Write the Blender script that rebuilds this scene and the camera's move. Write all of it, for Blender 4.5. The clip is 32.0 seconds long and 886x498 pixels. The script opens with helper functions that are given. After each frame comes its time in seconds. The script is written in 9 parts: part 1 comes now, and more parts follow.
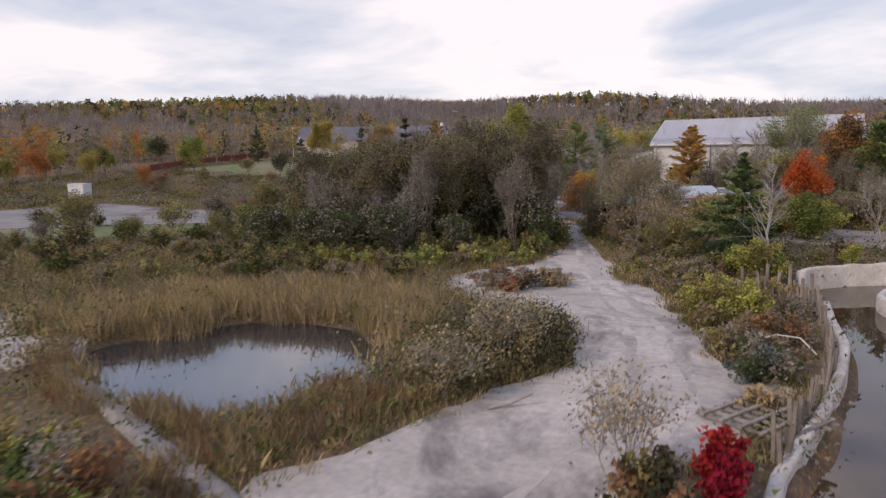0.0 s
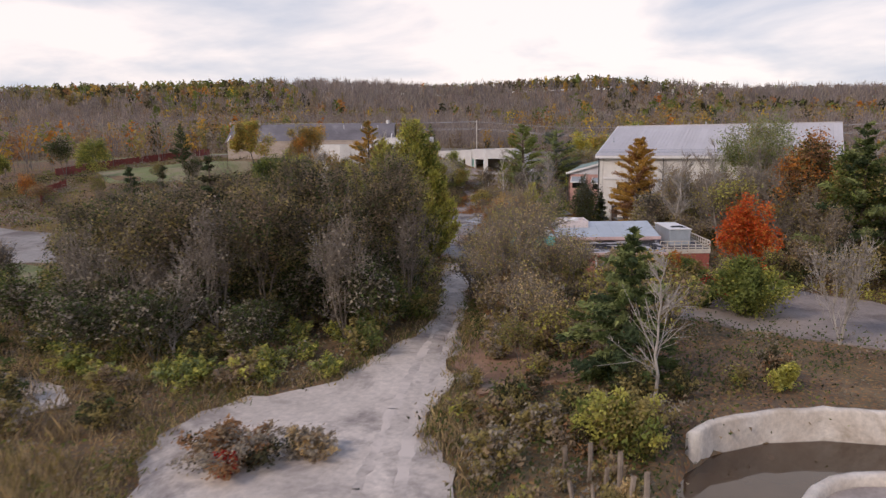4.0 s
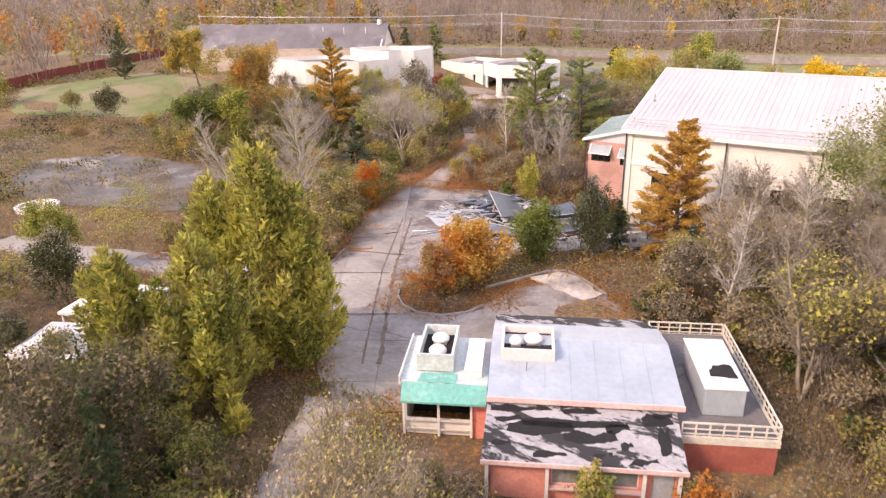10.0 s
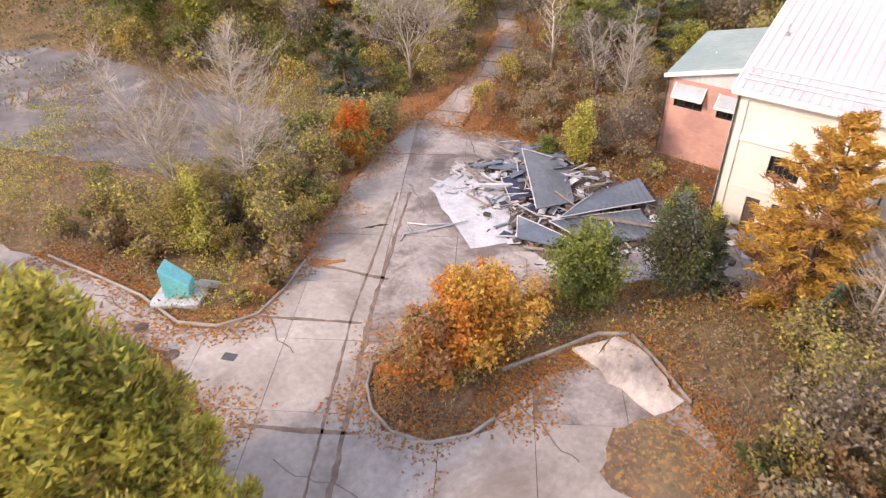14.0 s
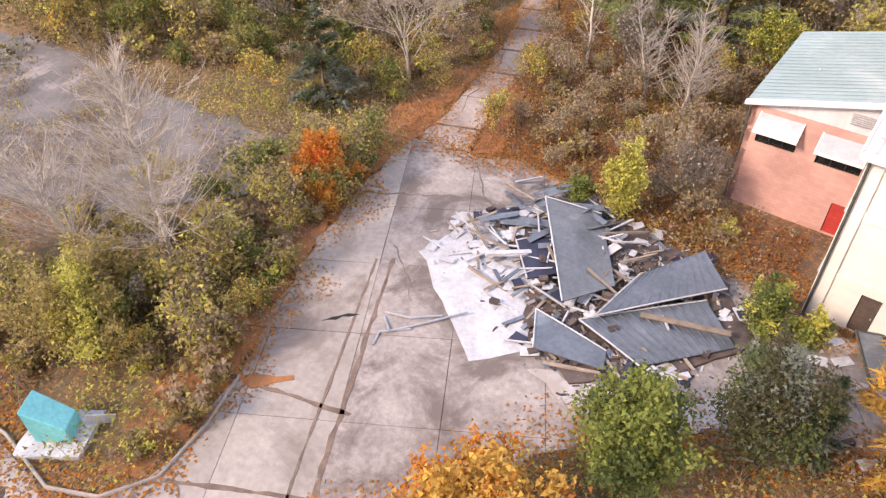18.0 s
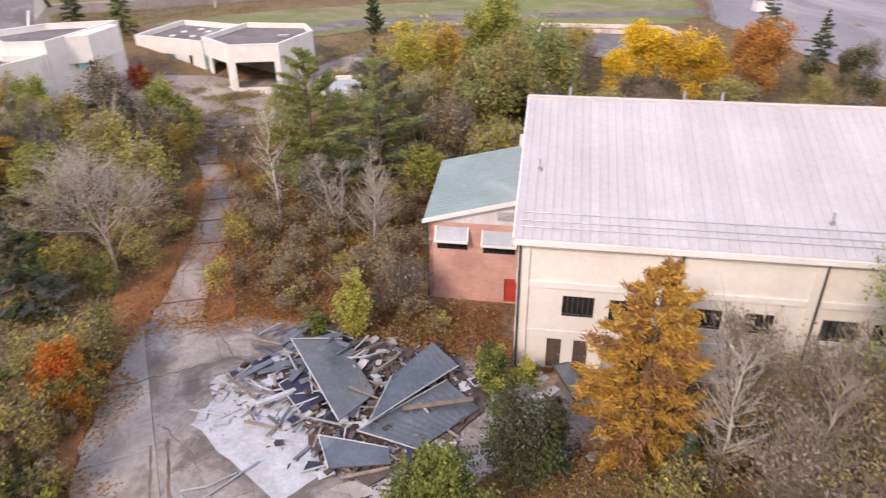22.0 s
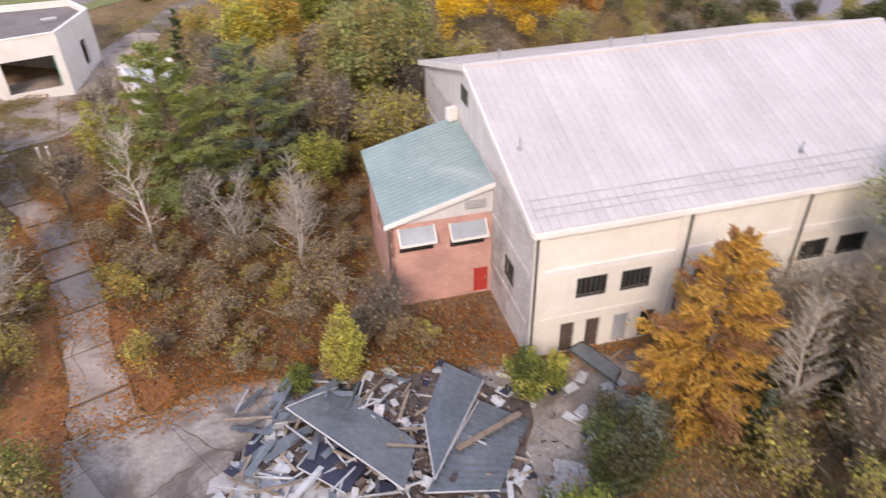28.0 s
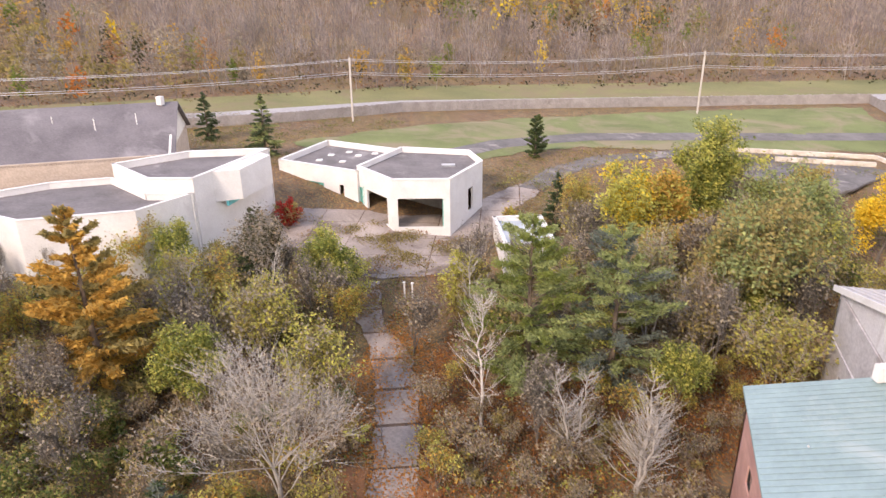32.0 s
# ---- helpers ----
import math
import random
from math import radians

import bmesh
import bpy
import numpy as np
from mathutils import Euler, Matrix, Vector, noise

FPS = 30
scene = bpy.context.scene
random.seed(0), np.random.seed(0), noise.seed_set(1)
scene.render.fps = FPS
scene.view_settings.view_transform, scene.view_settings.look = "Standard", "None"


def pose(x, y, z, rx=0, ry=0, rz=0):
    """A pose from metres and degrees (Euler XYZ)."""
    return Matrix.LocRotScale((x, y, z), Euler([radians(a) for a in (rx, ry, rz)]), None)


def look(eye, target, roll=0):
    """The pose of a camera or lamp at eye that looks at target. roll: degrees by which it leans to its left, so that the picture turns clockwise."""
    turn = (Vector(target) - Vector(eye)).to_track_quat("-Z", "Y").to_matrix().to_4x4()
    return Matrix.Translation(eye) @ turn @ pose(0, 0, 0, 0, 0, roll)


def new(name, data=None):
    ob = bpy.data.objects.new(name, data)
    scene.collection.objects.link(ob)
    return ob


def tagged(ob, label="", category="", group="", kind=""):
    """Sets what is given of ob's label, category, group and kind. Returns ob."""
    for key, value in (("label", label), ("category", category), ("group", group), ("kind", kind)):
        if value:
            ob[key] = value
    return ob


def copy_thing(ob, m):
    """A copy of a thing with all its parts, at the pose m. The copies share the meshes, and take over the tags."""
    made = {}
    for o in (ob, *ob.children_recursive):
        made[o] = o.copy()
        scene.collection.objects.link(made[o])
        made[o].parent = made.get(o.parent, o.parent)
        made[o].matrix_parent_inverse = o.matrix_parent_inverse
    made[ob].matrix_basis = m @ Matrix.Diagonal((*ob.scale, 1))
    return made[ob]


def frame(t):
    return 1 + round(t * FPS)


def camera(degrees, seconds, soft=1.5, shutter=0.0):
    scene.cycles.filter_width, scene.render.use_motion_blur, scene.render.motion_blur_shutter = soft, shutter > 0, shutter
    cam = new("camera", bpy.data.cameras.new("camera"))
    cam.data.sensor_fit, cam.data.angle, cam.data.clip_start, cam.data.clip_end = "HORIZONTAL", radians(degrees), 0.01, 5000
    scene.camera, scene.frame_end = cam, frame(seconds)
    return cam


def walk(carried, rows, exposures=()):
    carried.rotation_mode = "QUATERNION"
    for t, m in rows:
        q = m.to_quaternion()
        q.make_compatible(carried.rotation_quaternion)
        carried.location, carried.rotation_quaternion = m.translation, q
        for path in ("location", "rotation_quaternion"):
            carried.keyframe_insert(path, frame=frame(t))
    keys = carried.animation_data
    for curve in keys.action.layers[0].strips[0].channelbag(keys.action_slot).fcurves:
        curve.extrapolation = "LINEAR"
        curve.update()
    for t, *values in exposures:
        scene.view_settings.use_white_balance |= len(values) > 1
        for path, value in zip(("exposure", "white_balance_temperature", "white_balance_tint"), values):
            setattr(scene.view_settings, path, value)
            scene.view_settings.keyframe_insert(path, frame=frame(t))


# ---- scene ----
cam = camera(65.2, 32.0, soft=1.3, shutter=0.5)

# seconds, place, yaw to the left, pitch up, roll
PATH = [
    (0.0, 23.92, -121.83, 8.40, 27.90, -7.80, -0.97),
    (0.5, 23.85, -118.68, 8.81, 27.87, -7.62, -1.05),
    (1.0, 24.09, -115.34, 9.18, 27.89, -7.37, -1.13),
    (1.5, 24.43, -112.71, 9.68, 27.80, -7.23, -1.12),
    (2.0, 24.96, -110.06, 10.24, 27.78, -7.12, -1.14),
    (2.5, 25.50, -107.76, 10.89, 27.67, -7.08, -1.13),
    (3.0, 26.16, -105.85, 11.57, 27.58, -7.58, -1.03),
    (3.5, 26.90, -104.02, 12.25, 27.52, -8.46, -0.92),
    (5.5, 27.30, -90.44, 14.82, 28.30, -11.89, -0.87),
    (6.0, 26.19, -86.29, 15.66, 28.57, -12.67, -1.00),
    (6.5, 25.08, -82.59, 16.55, 28.80, -13.34, -1.09),
    (7.0, 23.92, -78.66, 17.60, 29.00, -14.25, -1.24),
    (7.5, 23.05, -75.43, 18.56, 29.23, -15.22, -1.24),
    (8.0, 22.51, -72.77, 19.51, 29.54, -16.17, -1.34),
    (8.5, 22.18, -70.65, 20.41, 30.19, -17.18, -1.27),
    (9.0, 22.02, -68.86, 21.19, 31.07, -18.31, -1.30),
    (9.5, 21.78, -67.10, 22.00, 32.15, -19.66, -1.13),
    (10.0, 21.34, -65.22, 22.83, 33.22, -20.99, -0.99),
    (10.5, 20.51, -62.70, 23.72, 34.44, -22.23, -1.04),
    (11.0, 19.23, -59.81, 24.56, 35.57, -23.43, -0.95),
    (11.5, 17.84, -56.97, 25.41, 36.69, -24.65, -0.80),
    (12.0, 16.32, -54.14, 25.91, 37.08, -25.93, -0.70),
    (12.5, 14.75, -51.44, 26.19, 37.05, -28.26, -0.64),
    (13.0, 12.95, -49.00, 26.32, 36.70, -30.70, -0.50),
    (13.5, 11.36, -46.62, 26.40, 36.54, -32.96, -0.59),
    (15.5, 4.00, -33.68, 24.94, 39.18, -40.36, -1.18),
    (16.0, 2.79, -31.82, 24.90, 39.44, -40.52, -1.20),
    (16.5, 2.07, -30.66, 25.01, 39.66, -40.53, -1.26),
    (17.0, 1.73, -30.11, 25.06, 39.67, -40.68, -1.27),
    (17.5, 1.69, -30.13, 25.07, 39.67, -40.63, -1.27),
    (18.0, 1.68, -30.15, 25.21, 39.63, -40.33, -1.33),
    (18.5, 1.67, -30.19, 25.42, 39.30, -39.48, -1.39),
    (19.0, 2.26, -31.36, 26.49, 38.52, -38.08, -1.20),
    (19.5, 3.21, -33.39, 27.93, 35.90, -36.33, -0.84),
    (20.0, 3.41, -34.69, 28.25, 31.57, -34.11, -0.49),
    (20.5, 3.26, -34.81, 28.44, 27.34, -32.72, -0.62),
    (21.0, 2.79, -35.04, 28.64, 22.75, -31.38, -0.56),
    (21.5, 2.31, -35.35, 28.69, 16.95, -29.87, -0.59),
    (22.0, 1.46, -35.61, 28.72, 9.49, -29.59, -0.77),
    (22.5, -0.03, -36.05, 28.72, 3.78, -29.54, -0.88),
    (23.0, -2.41, -36.46, 28.98, -2.75, -28.33, -1.16),
    (23.5, -5.18, -36.87, 29.14, -8.21, -26.32, -1.20),
    (24.0, -7.43, -36.92, 29.19, -12.05, -23.92, -1.32),
    (24.5, -9.32, -36.83, 29.11, -15.41, -22.64, -1.24),
    (25.0, -10.82, -36.53, 29.06, -19.10, -23.92, -1.28),
    (25.5, -11.80, -36.11, 29.10, -20.60, -25.49, -1.35),
    (27.5, -12.15, -30.22, 29.83, -19.48, -35.03, -1.23),
    (28.0, -12.07, -28.32, 29.78, -13.93, -35.24, -1.24),
    (28.5, -12.27, -26.69, 29.83, -8.49, -32.99, -1.03),
    (29.0, -12.65, -25.29, 29.76, -4.82, -30.12, -0.84),
    (29.5, -13.00, -24.07, 29.70, -1.62, -27.33, -0.89),
    (30.0, -13.34, -23.10, 29.54, 1.99, -26.21, -0.88),
    (30.5, -13.63, -22.36, 29.50, 5.60, -26.10, -0.81),
    (31.0, -13.87, -21.75, 29.63, 9.45, -25.51, -0.88),
    (31.5, -14.21, -21.08, 29.95, 13.07, -24.38, -0.98),
    (32.0, -14.65, -20.86, 30.12, 15.16, -22.91, -0.75),
]


def flown(x, y, z, yaw, pitch, roll):
    ahead = Vector((-math.sin(radians(yaw)) * math.cos(radians(pitch)), math.cos(radians(yaw)) * math.cos(radians(pitch)), math.sin(radians(pitch))))
    eye = Vector((x, y, z))
    return look(eye, eye + 10 * ahead, roll)


EXPOSURES = [(0.0, 0.1, 6880, 20), (3.0, 0.0, 6980, 20), (6.0, 0.73, 8030, 25), (8.0, 1.18, 8480, 27), (9.0, 1.37, 8530, 27), (11.0, 1.43, 8530, 27), (13.0, 1.47, 8480, 26), (16.0, 1.55, 8380, 25), (20.0, 1.65, 8230, 26), (22.0, 1.08, 7830, 24), (25.0, 1.03, 7780, 22), (28.0, 1.1, 7730, 22), (30.0, 1.12, 7730, 22), (32.0, 1.36, 7780, 22)]
walk(cam, [(t, flown(*row)) for t, *row in PATH], EXPOSURES)

# ---- sky, sun ----
SUN_ELEVATION, SUN_ROTATION = 38.0, 205.0
world = bpy.data.worlds.new("sky")
scene.world = world
world.use_nodes = True
wt = world.node_tree
wt.nodes.clear()


def node(tree, kind, **values):
    n = tree.nodes.new(kind)
    for key, value in values.items():
        if key in n.inputs:
            n.inputs[key].default_value = value
    return n


sky = wt.nodes.new("ShaderNodeTexSky")
sky.sky_type, sky.sun_disc = "NISHITA", False
sky.sun_elevation, sky.sun_rotation = radians(SUN_ELEVATION), radians(SUN_ROTATION)
coord = wt.nodes.new("ShaderNodeTexCoord")
parts_ = wt.nodes.new("ShaderNodeSeparateXYZ")
wt.links.new(coord.outputs["Generated"], parts_.inputs[0])
# cloud deck: directions laid onto a level sheet overhead
lift = node(wt, "ShaderNodeMath")
lift.operation = "MAXIMUM"
lift.inputs[1].default_value = 0.0
wt.links.new(parts_.outputs["Z"], lift.inputs[0])
plus = wt.nodes.new("ShaderNodeMath")
plus.inputs[1].default_value = 0.26
wt.links.new(lift.outputs[0], plus.inputs[0])
deck = wt.nodes.new("ShaderNodeVectorMath")
deck.operation = "DIVIDE"
three = wt.nodes.new("ShaderNodeCombineXYZ")
for k in range(3):
    wt.links.new(plus.outputs[0], three.inputs[k])
wt.links.new(coord.outputs["Generated"], deck.inputs[0])
wt.links.new(three.outputs[0], deck.inputs[1])
puffs = node(wt, "ShaderNodeTexNoise", Scale=1.25, Detail=6.0, Roughness=0.52, Distortion=0.35)
wt.links.new(deck.outputs[0], puffs.inputs["Vector"])
ramp = wt.nodes.new("ShaderNodeValToRGB")
ramp.color_ramp.elements[0].position, ramp.color_ramp.elements[0].color = 0.36, (0.52, 0.62, 0.76, 1)
ramp.color_ramp.elements[1].position, ramp.color_ramp.elements[1].color = 0.56, (0.96, 0.96, 0.98, 1)
mid = ramp.color_ramp.elements.new(0.46)
mid.color = (0.72, 0.78, 0.86, 1)
wt.links.new(puffs.outputs["Fac"], ramp.inputs[0])
gaps = wt.nodes.new("ShaderNodeValToRGB")
gaps.color_ramp.elements[0].position, gaps.color_ramp.elements[0].color = 0.49, (1, 1, 1, 1)
gaps.color_ramp.elements[1].position, gaps.color_ramp.elements[1].color = 0.63, (0, 0, 0, 1)
wt.links.new(puffs.outputs["Fac"], gaps.inputs[0])
high = wt.nodes.new("ShaderNodeValToRGB")
high.color_ramp.elements[0].position, high.color_ramp.elements[0].color = 0.26, (0, 0, 0, 1)
high.color_ramp.elements[1].position, high.color_ramp.elements[1].color = 0.4, (1, 1, 1, 1)
wt.links.new(lift.outputs[0], high.inputs[0])
open_sky = wt.nodes.new("ShaderNodeMath")
open_sky.operation = "MULTIPLY"
wt.links.new(gaps.outputs[0], open_sky.inputs[0])
wt.links.new(high.outputs[0], open_sky.inputs[1])
deep = wt.nodes.new("ShaderNodeMix")
deep.data_type = "RGBA"
wt.links.new(open_sky.outputs[0], deep.inputs[0])
wt.links.new(ramp.outputs[0], deep.inputs[6])
deep.inputs[7].default_value = (0.20, 0.34, 0.64, 1)
cloud = wt.nodes.new("ShaderNodeBackground")
cloud.inputs["Strength"].default_value = 1.0
wt.links.new(deep.outputs[2], cloud.inputs[0])
clear = wt.nodes.new("ShaderNodeBackground")
clear.inputs["Strength"].default_value = 0.1
wt.links.new(sky.outputs[0], clear.inputs[0])
both = wt.nodes.new("ShaderNodeMixShader")
both.inputs[0].default_value = 0.88
wt.links.new(clear.outputs[0], both.inputs[1])
wt.links.new(cloud.outputs[0], both.inputs[2])
out = wt.nodes.new("ShaderNodeOutputWorld")
wt.links.new(both.outputs[0], out.inputs[0])

sun = new("sun", bpy.data.lights.new("sun", "SUN"))
sun.data.energy, sun.data.angle, sun.data.color = 1.5, radians(14), (1.0, 0.94, 0.85)
az, el = radians(SUN_ROTATION), radians(SUN_ELEVATION)
toward = Vector((math.sin(az) * math.cos(el), math.cos(az) * math.cos(el), math.sin(el)))
sun.matrix_world = look(toward * 300, (0, 0, 0))

# ---- materials ----
def material(name, rough=0.8, metal=0.0):
    m = bpy.data.materials.new(name)
    m.use_nodes = True
    b = m.node_tree.nodes["Principled BSDF"]
    b.inputs["Roughness"].default_value = rough
    b.inputs["Metallic"].default_value = metal
    return m, m.node_tree, b


def rgb(c):
    return (c[0], c[1], c[2], 1)


def noise_node(t, scale, detail=5.0, rough=0.55, coords="Object", stretch=None, distort=0.0):
    """A noise in metres."""
    c = t.nodes.new("ShaderNodeTexCoord")
    n = node(t, "ShaderNodeTexNoise", Scale=scale, Detail=detail, Roughness=rough, Distortion=distort)
    if coords == "World":
        c = t.nodes.new("ShaderNodeNewGeometry")
        src = c.outputs["Position"]
    else:
        src = c.outputs[coords]
    if stretch:
        m = t.nodes.new("ShaderNodeMapping")
        m.inputs["Scale"].default_value = stretch
        t.links.new(src, m.inputs[0])
        src = m.outputs[0]
    t.links.new(src, n.inputs["Vector"])
    return n.outputs["Fac"]


def ramped(t, fac, stops):
    r = t.nodes.new("ShaderNodeValToRGB")
    e = r.color_ramp.elements
    e[0].position, e[0].color = stops[0][0], rgb(stops[0][1])
    e[1].position, e[1].color = stops[-1][0], rgb(stops[-1][1])
    for p, c in stops[1:-1]:
        e.new(p).color = rgb(c)
    t.links.new(fac, r.inputs[0])
    return r.outputs[0]


def mixed(t, fac, a, b, mode="MIX"):
    m = t.nodes.new("ShaderNodeMix")
    m.data_type, m.blend_type = "RGBA", mode
    for k, v in ((0, fac), (6, a), (7, b)):
        if isinstance(v, (int, float)):
            m.inputs[k].default_value = v
        elif isinstance(v, tuple):
            m.inputs[k].default_value = rgb(v)
        else:
            t.links.new(v, m.inputs[k])
    return m.outputs[2]


def bumped(t, b, fac, strength=0.4, distance=0.02):
    n = t.nodes.new("ShaderNodeBump")
    n.inputs["Strength"].default_value, n.inputs["Distance"].default_value = strength, distance
    t.links.new(fac, n.inputs["Height"])
    t.links.new(n.outputs[0], b.inputs["Normal"])


def surface(name, light, dark, rough=0.8, scale=0.6, fine=9.0, stain=None, stain_at=(0.52, 0.62), metal=0.0, bump=0.3, coords="World", stretch=None, random_by=0.0, grain=0.75):
    """Two scales of variation, stains with a shape of their own, and a fine relief."""
    m, t, b = material(name, rough, metal)
    big = noise_node(t, scale, 6, 0.6, coords, stretch)
    small = noise_node(t, fine, 6, 0.65, coords)
    col = ramped(t, big, [(0.33, dark), (0.66, light)])
    fleck = ramped(t, small, [(0.3, (0.72, 0.72, 0.72)), (0.7, (1.14, 1.14, 1.14))])
    col = mixed(t, grain, col, fleck, "MULTIPLY")
    if stain:
        s = noise_node(t, scale * 0.45 + 0.03, 8, 0.68, coords, stretch, 0.6)
        f = ramped(t, s, [(stain_at[0], (0, 0, 0)), (stain_at[1], (1, 1, 1))])
        col = mixed(t, f, col, stain)
    if random_by:
        o = t.nodes.new("ShaderNodeObjectInfo")
        f = ramped(t, o.outputs["Random"], [(0, (1 - random_by,) * 3), (1, (1 + random_by * 0.6,) * 3)])
        col = mixed(t, 1.0, col, f, "MULTIPLY")
    t.links.new(col, b.inputs["Base Color"])
    bumped(t, b, small, bump)
    return m


def tinted(name, rough=0.7, through_light=0.5, vary=0.22):
    """Leaves and brush: the tint each plant was given, varied leaf by leaf."""
    m, t, b = material(name, rough)
    a = t.nodes.new("ShaderNodeAttribute")
    a.attribute_name = "tint"
    g = t.nodes.new("ShaderNodeNewGeometry")
    f = ramped(t, g.outputs["Random Per Island"], [(0, (1 - vary, 1 - vary, 1 - vary * 0.7)), (1, (1 + vary, 1 + vary * 0.8, 1 + vary * 0.4))])
    col = mixed(t, 1.0, a.outputs["Color"], f, "MULTIPLY")
    t.links.new(col, b.inputs["Base Color"])
    b.inputs["Specular IOR Level"].default_value = 0.12
    if through_light:
        tr = t.nodes.new("ShaderNodeBsdfTranslucent")
        t.links.new(col, tr.inputs[0])
        mx = t.nodes.new("ShaderNodeMixShader")
        mx.inputs[0].default_value = through_light
        t.links.new(b.outputs[0], mx.inputs[1])
        t.links.new(tr.outputs[0], mx.inputs[2])
        t.links.new(mx.outputs[0], t.nodes["Material Output"].inputs[0])
    return m


LEAF = tinted("leaf", through_light=0.4, vary=0.3)
BRUSH = tinted("brush_leaf", 0.85, 0.4, 0.28)
BARK = surface("bark_grey", (0.22, 0.19, 0.16), (0.12, 0.10, 0.085), 0.9, 2.0, 14.0, bump=0.6)
BARK_PALE = surface("bark_pale", (0.52, 0.47, 0.41), (0.34, 0.30, 0.26), 0.9, 1.5, 14.0, bump=0.5)
BARK_BROWN = surface("bark_brown", (0.20, 0.145, 0.10), (0.10, 0.07, 0.05), 0.9, 2.0, 14.0, bump=0.6)
CONCRETE = surface("plaza_concrete", (0.40, 0.355, 0.315), (0.28, 0.245, 0.215), 0.88, 0.22, 3.0, (0.17, 0.135, 0.115), (0.50, 0.66), bump=0.25, random_by=0.10)
CONCRETE_DARK = surface("path_concrete", (0.41, 0.34, 0.295), (0.28, 0.23, 0.20), 0.9, 0.35, 5.0, (0.15, 0.11, 0.09), (0.52, 0.66), bump=0.25, random_by=0.12)
ASPHALT = surface("old_asphalt", (0.20, 0.18, 0.168), (0.11, 0.10, 0.094), 0.9, 0.3, 2.0, (0.33, 0.29, 0.265), (0.56, 0.66), bump=0.3)
LOT = surface("parking_asphalt", (0.29, 0.275, 0.29), (0.19, 0.18, 0.195), 0.9, 0.03, 2.0, (0.36, 0.34, 0.34), (0.5, 0.62), bump=0.2, stretch=(1, 0.35, 1))
CONCRETE_ROUGH = surface("broken_concrete", (0.38, 0.335, 0.30), (0.25, 0.215, 0.195), 0.92, 0.5, 4.0, (0.15, 0.12, 0.105), (0.47, 0.60), bump=0.5, random_by=0.06)
SAND = surface("pale_sand", (0.70, 0.60, 0.51), (0.45, 0.38, 0.32), 0.95, 0.2, 3.0, (0.19, 0.155, 0.14), (0.49, 0.62), bump=0.4)
GRASS = surface("lawn", (0.20, 0.225, 0.08), (0.13, 0.15, 0.05), 0.95, 0.12, 6.0, (0.25, 0.205, 0.12), (0.48, 0.60), bump=0.6)
VERGE = surface("dry_verge_grass", (0.25, 0.225, 0.09), (0.15, 0.15, 0.055), 0.95, 0.05, 3.0, (0.22, 0.16, 0.09), (0.52, 0.66), bump=0.5)


def ground_material():
    """Leaf litter over soil, with olive grass and pale bare soil."""
    m, t, b = material("leafy_ground", 0.95)
    big = noise_node(t, 0.06, 6, 0.6, "World")
    med = noise_node(t, 0.45, 6, 0.65, "World")
    fine = noise_node(t, 5.5, 5, 0.7, "World")
    soil = ramped(t, med, [(0.3, (0.075, 0.052, 0.036)), (0.5, (0.14, 0.095, 0.062)), (0.7, (0.23, 0.16, 0.105))])
    grass = ramped(t, med, [(0.3, (0.075, 0.066, 0.03)), (0.7, (0.20, 0.155, 0.075))])
    f = ramped(t, big, [(0.42, (0, 0, 0)), (0.58, (1, 1, 1))])
    col = mixed(t, f, soil, grass)
    v = node(t, "ShaderNodeTexVoronoi", Scale=4.5)
    g = t.nodes.new("ShaderNodeNewGeometry")
    t.links.new(g.outputs["Position"], v.inputs["Vector"])
    leaf = ramped(t, v.outputs["Color"], [(0.2, (0.14, 0.07, 0.038)), (0.5, (0.34, 0.145, 0.05)), (0.75, (0.40, 0.23, 0.075)), (0.95, (0.22, 0.14, 0.08))])
    lf = ramped(t, fine, [(0.48, (0, 0, 0)), (0.57, (0.85, 0.85, 0.85))])
    col = mixed(t, lf, col, leaf)
    t.links.new(col, b.inputs["Base Color"])
    bumped(t, b, fine, 0.8, 0.08)
    return m


GROUND = ground_material()


def water_material(name, tint, ior):
    m, t, b = material(name, 0.02)
    col = ramped(t, noise_node(t, 0.5, 3, 0.5, "World"), [(0.3, tint), (0.7, tuple(c * 1.5 for c in tint))])
    t.links.new(col, b.inputs["Base Color"])
    b.inputs["IOR"].default_value = ior
    b.inputs["Specular IOR Level"].default_value = 0.9
    w = noise_node(t, 1.6, 3, 0.5, "World")
    bumped(t, b, w, 0.04, 0.02)
    return m


POND_WATER = water_material("pond_water", (0.03, 0.03, 0.035), 2.3)
POOL_WATER = water_material("pool_water", (0.055, 0.034, 0.02), 1.36)


# ---- mesh helpers ----
def mesh_object(name, verts, faces, mat, parent=None, label="", tint=None, smooth=False):
    me = bpy.data.meshes.new(name)
    me.from_pydata([tuple(v) for v in verts] if not isinstance(verts, np.ndarray) else verts.tolist(), [], faces if not isinstance(faces, np.ndarray) else faces.tolist())
    if tint is not None:
        a = me.attributes.new("tint", "FLOAT_COLOR", "POINT")
        c = np.ones((len(me.vertices), 4), np.float32)
        c[:, :3] = tint
        a.data.foreach_set("color", c.ravel())
    for one in mat if isinstance(mat, (list, tuple)) else [mat]:
        me.materials.append(one)
    if smooth:
        me.polygons.foreach_set("use_smooth", [True] * len(me.polygons))
    me.update()
    ob = new(name, me)
    if parent:
        ob.parent = parent
    if label:
        ob["label"] = label
    return ob


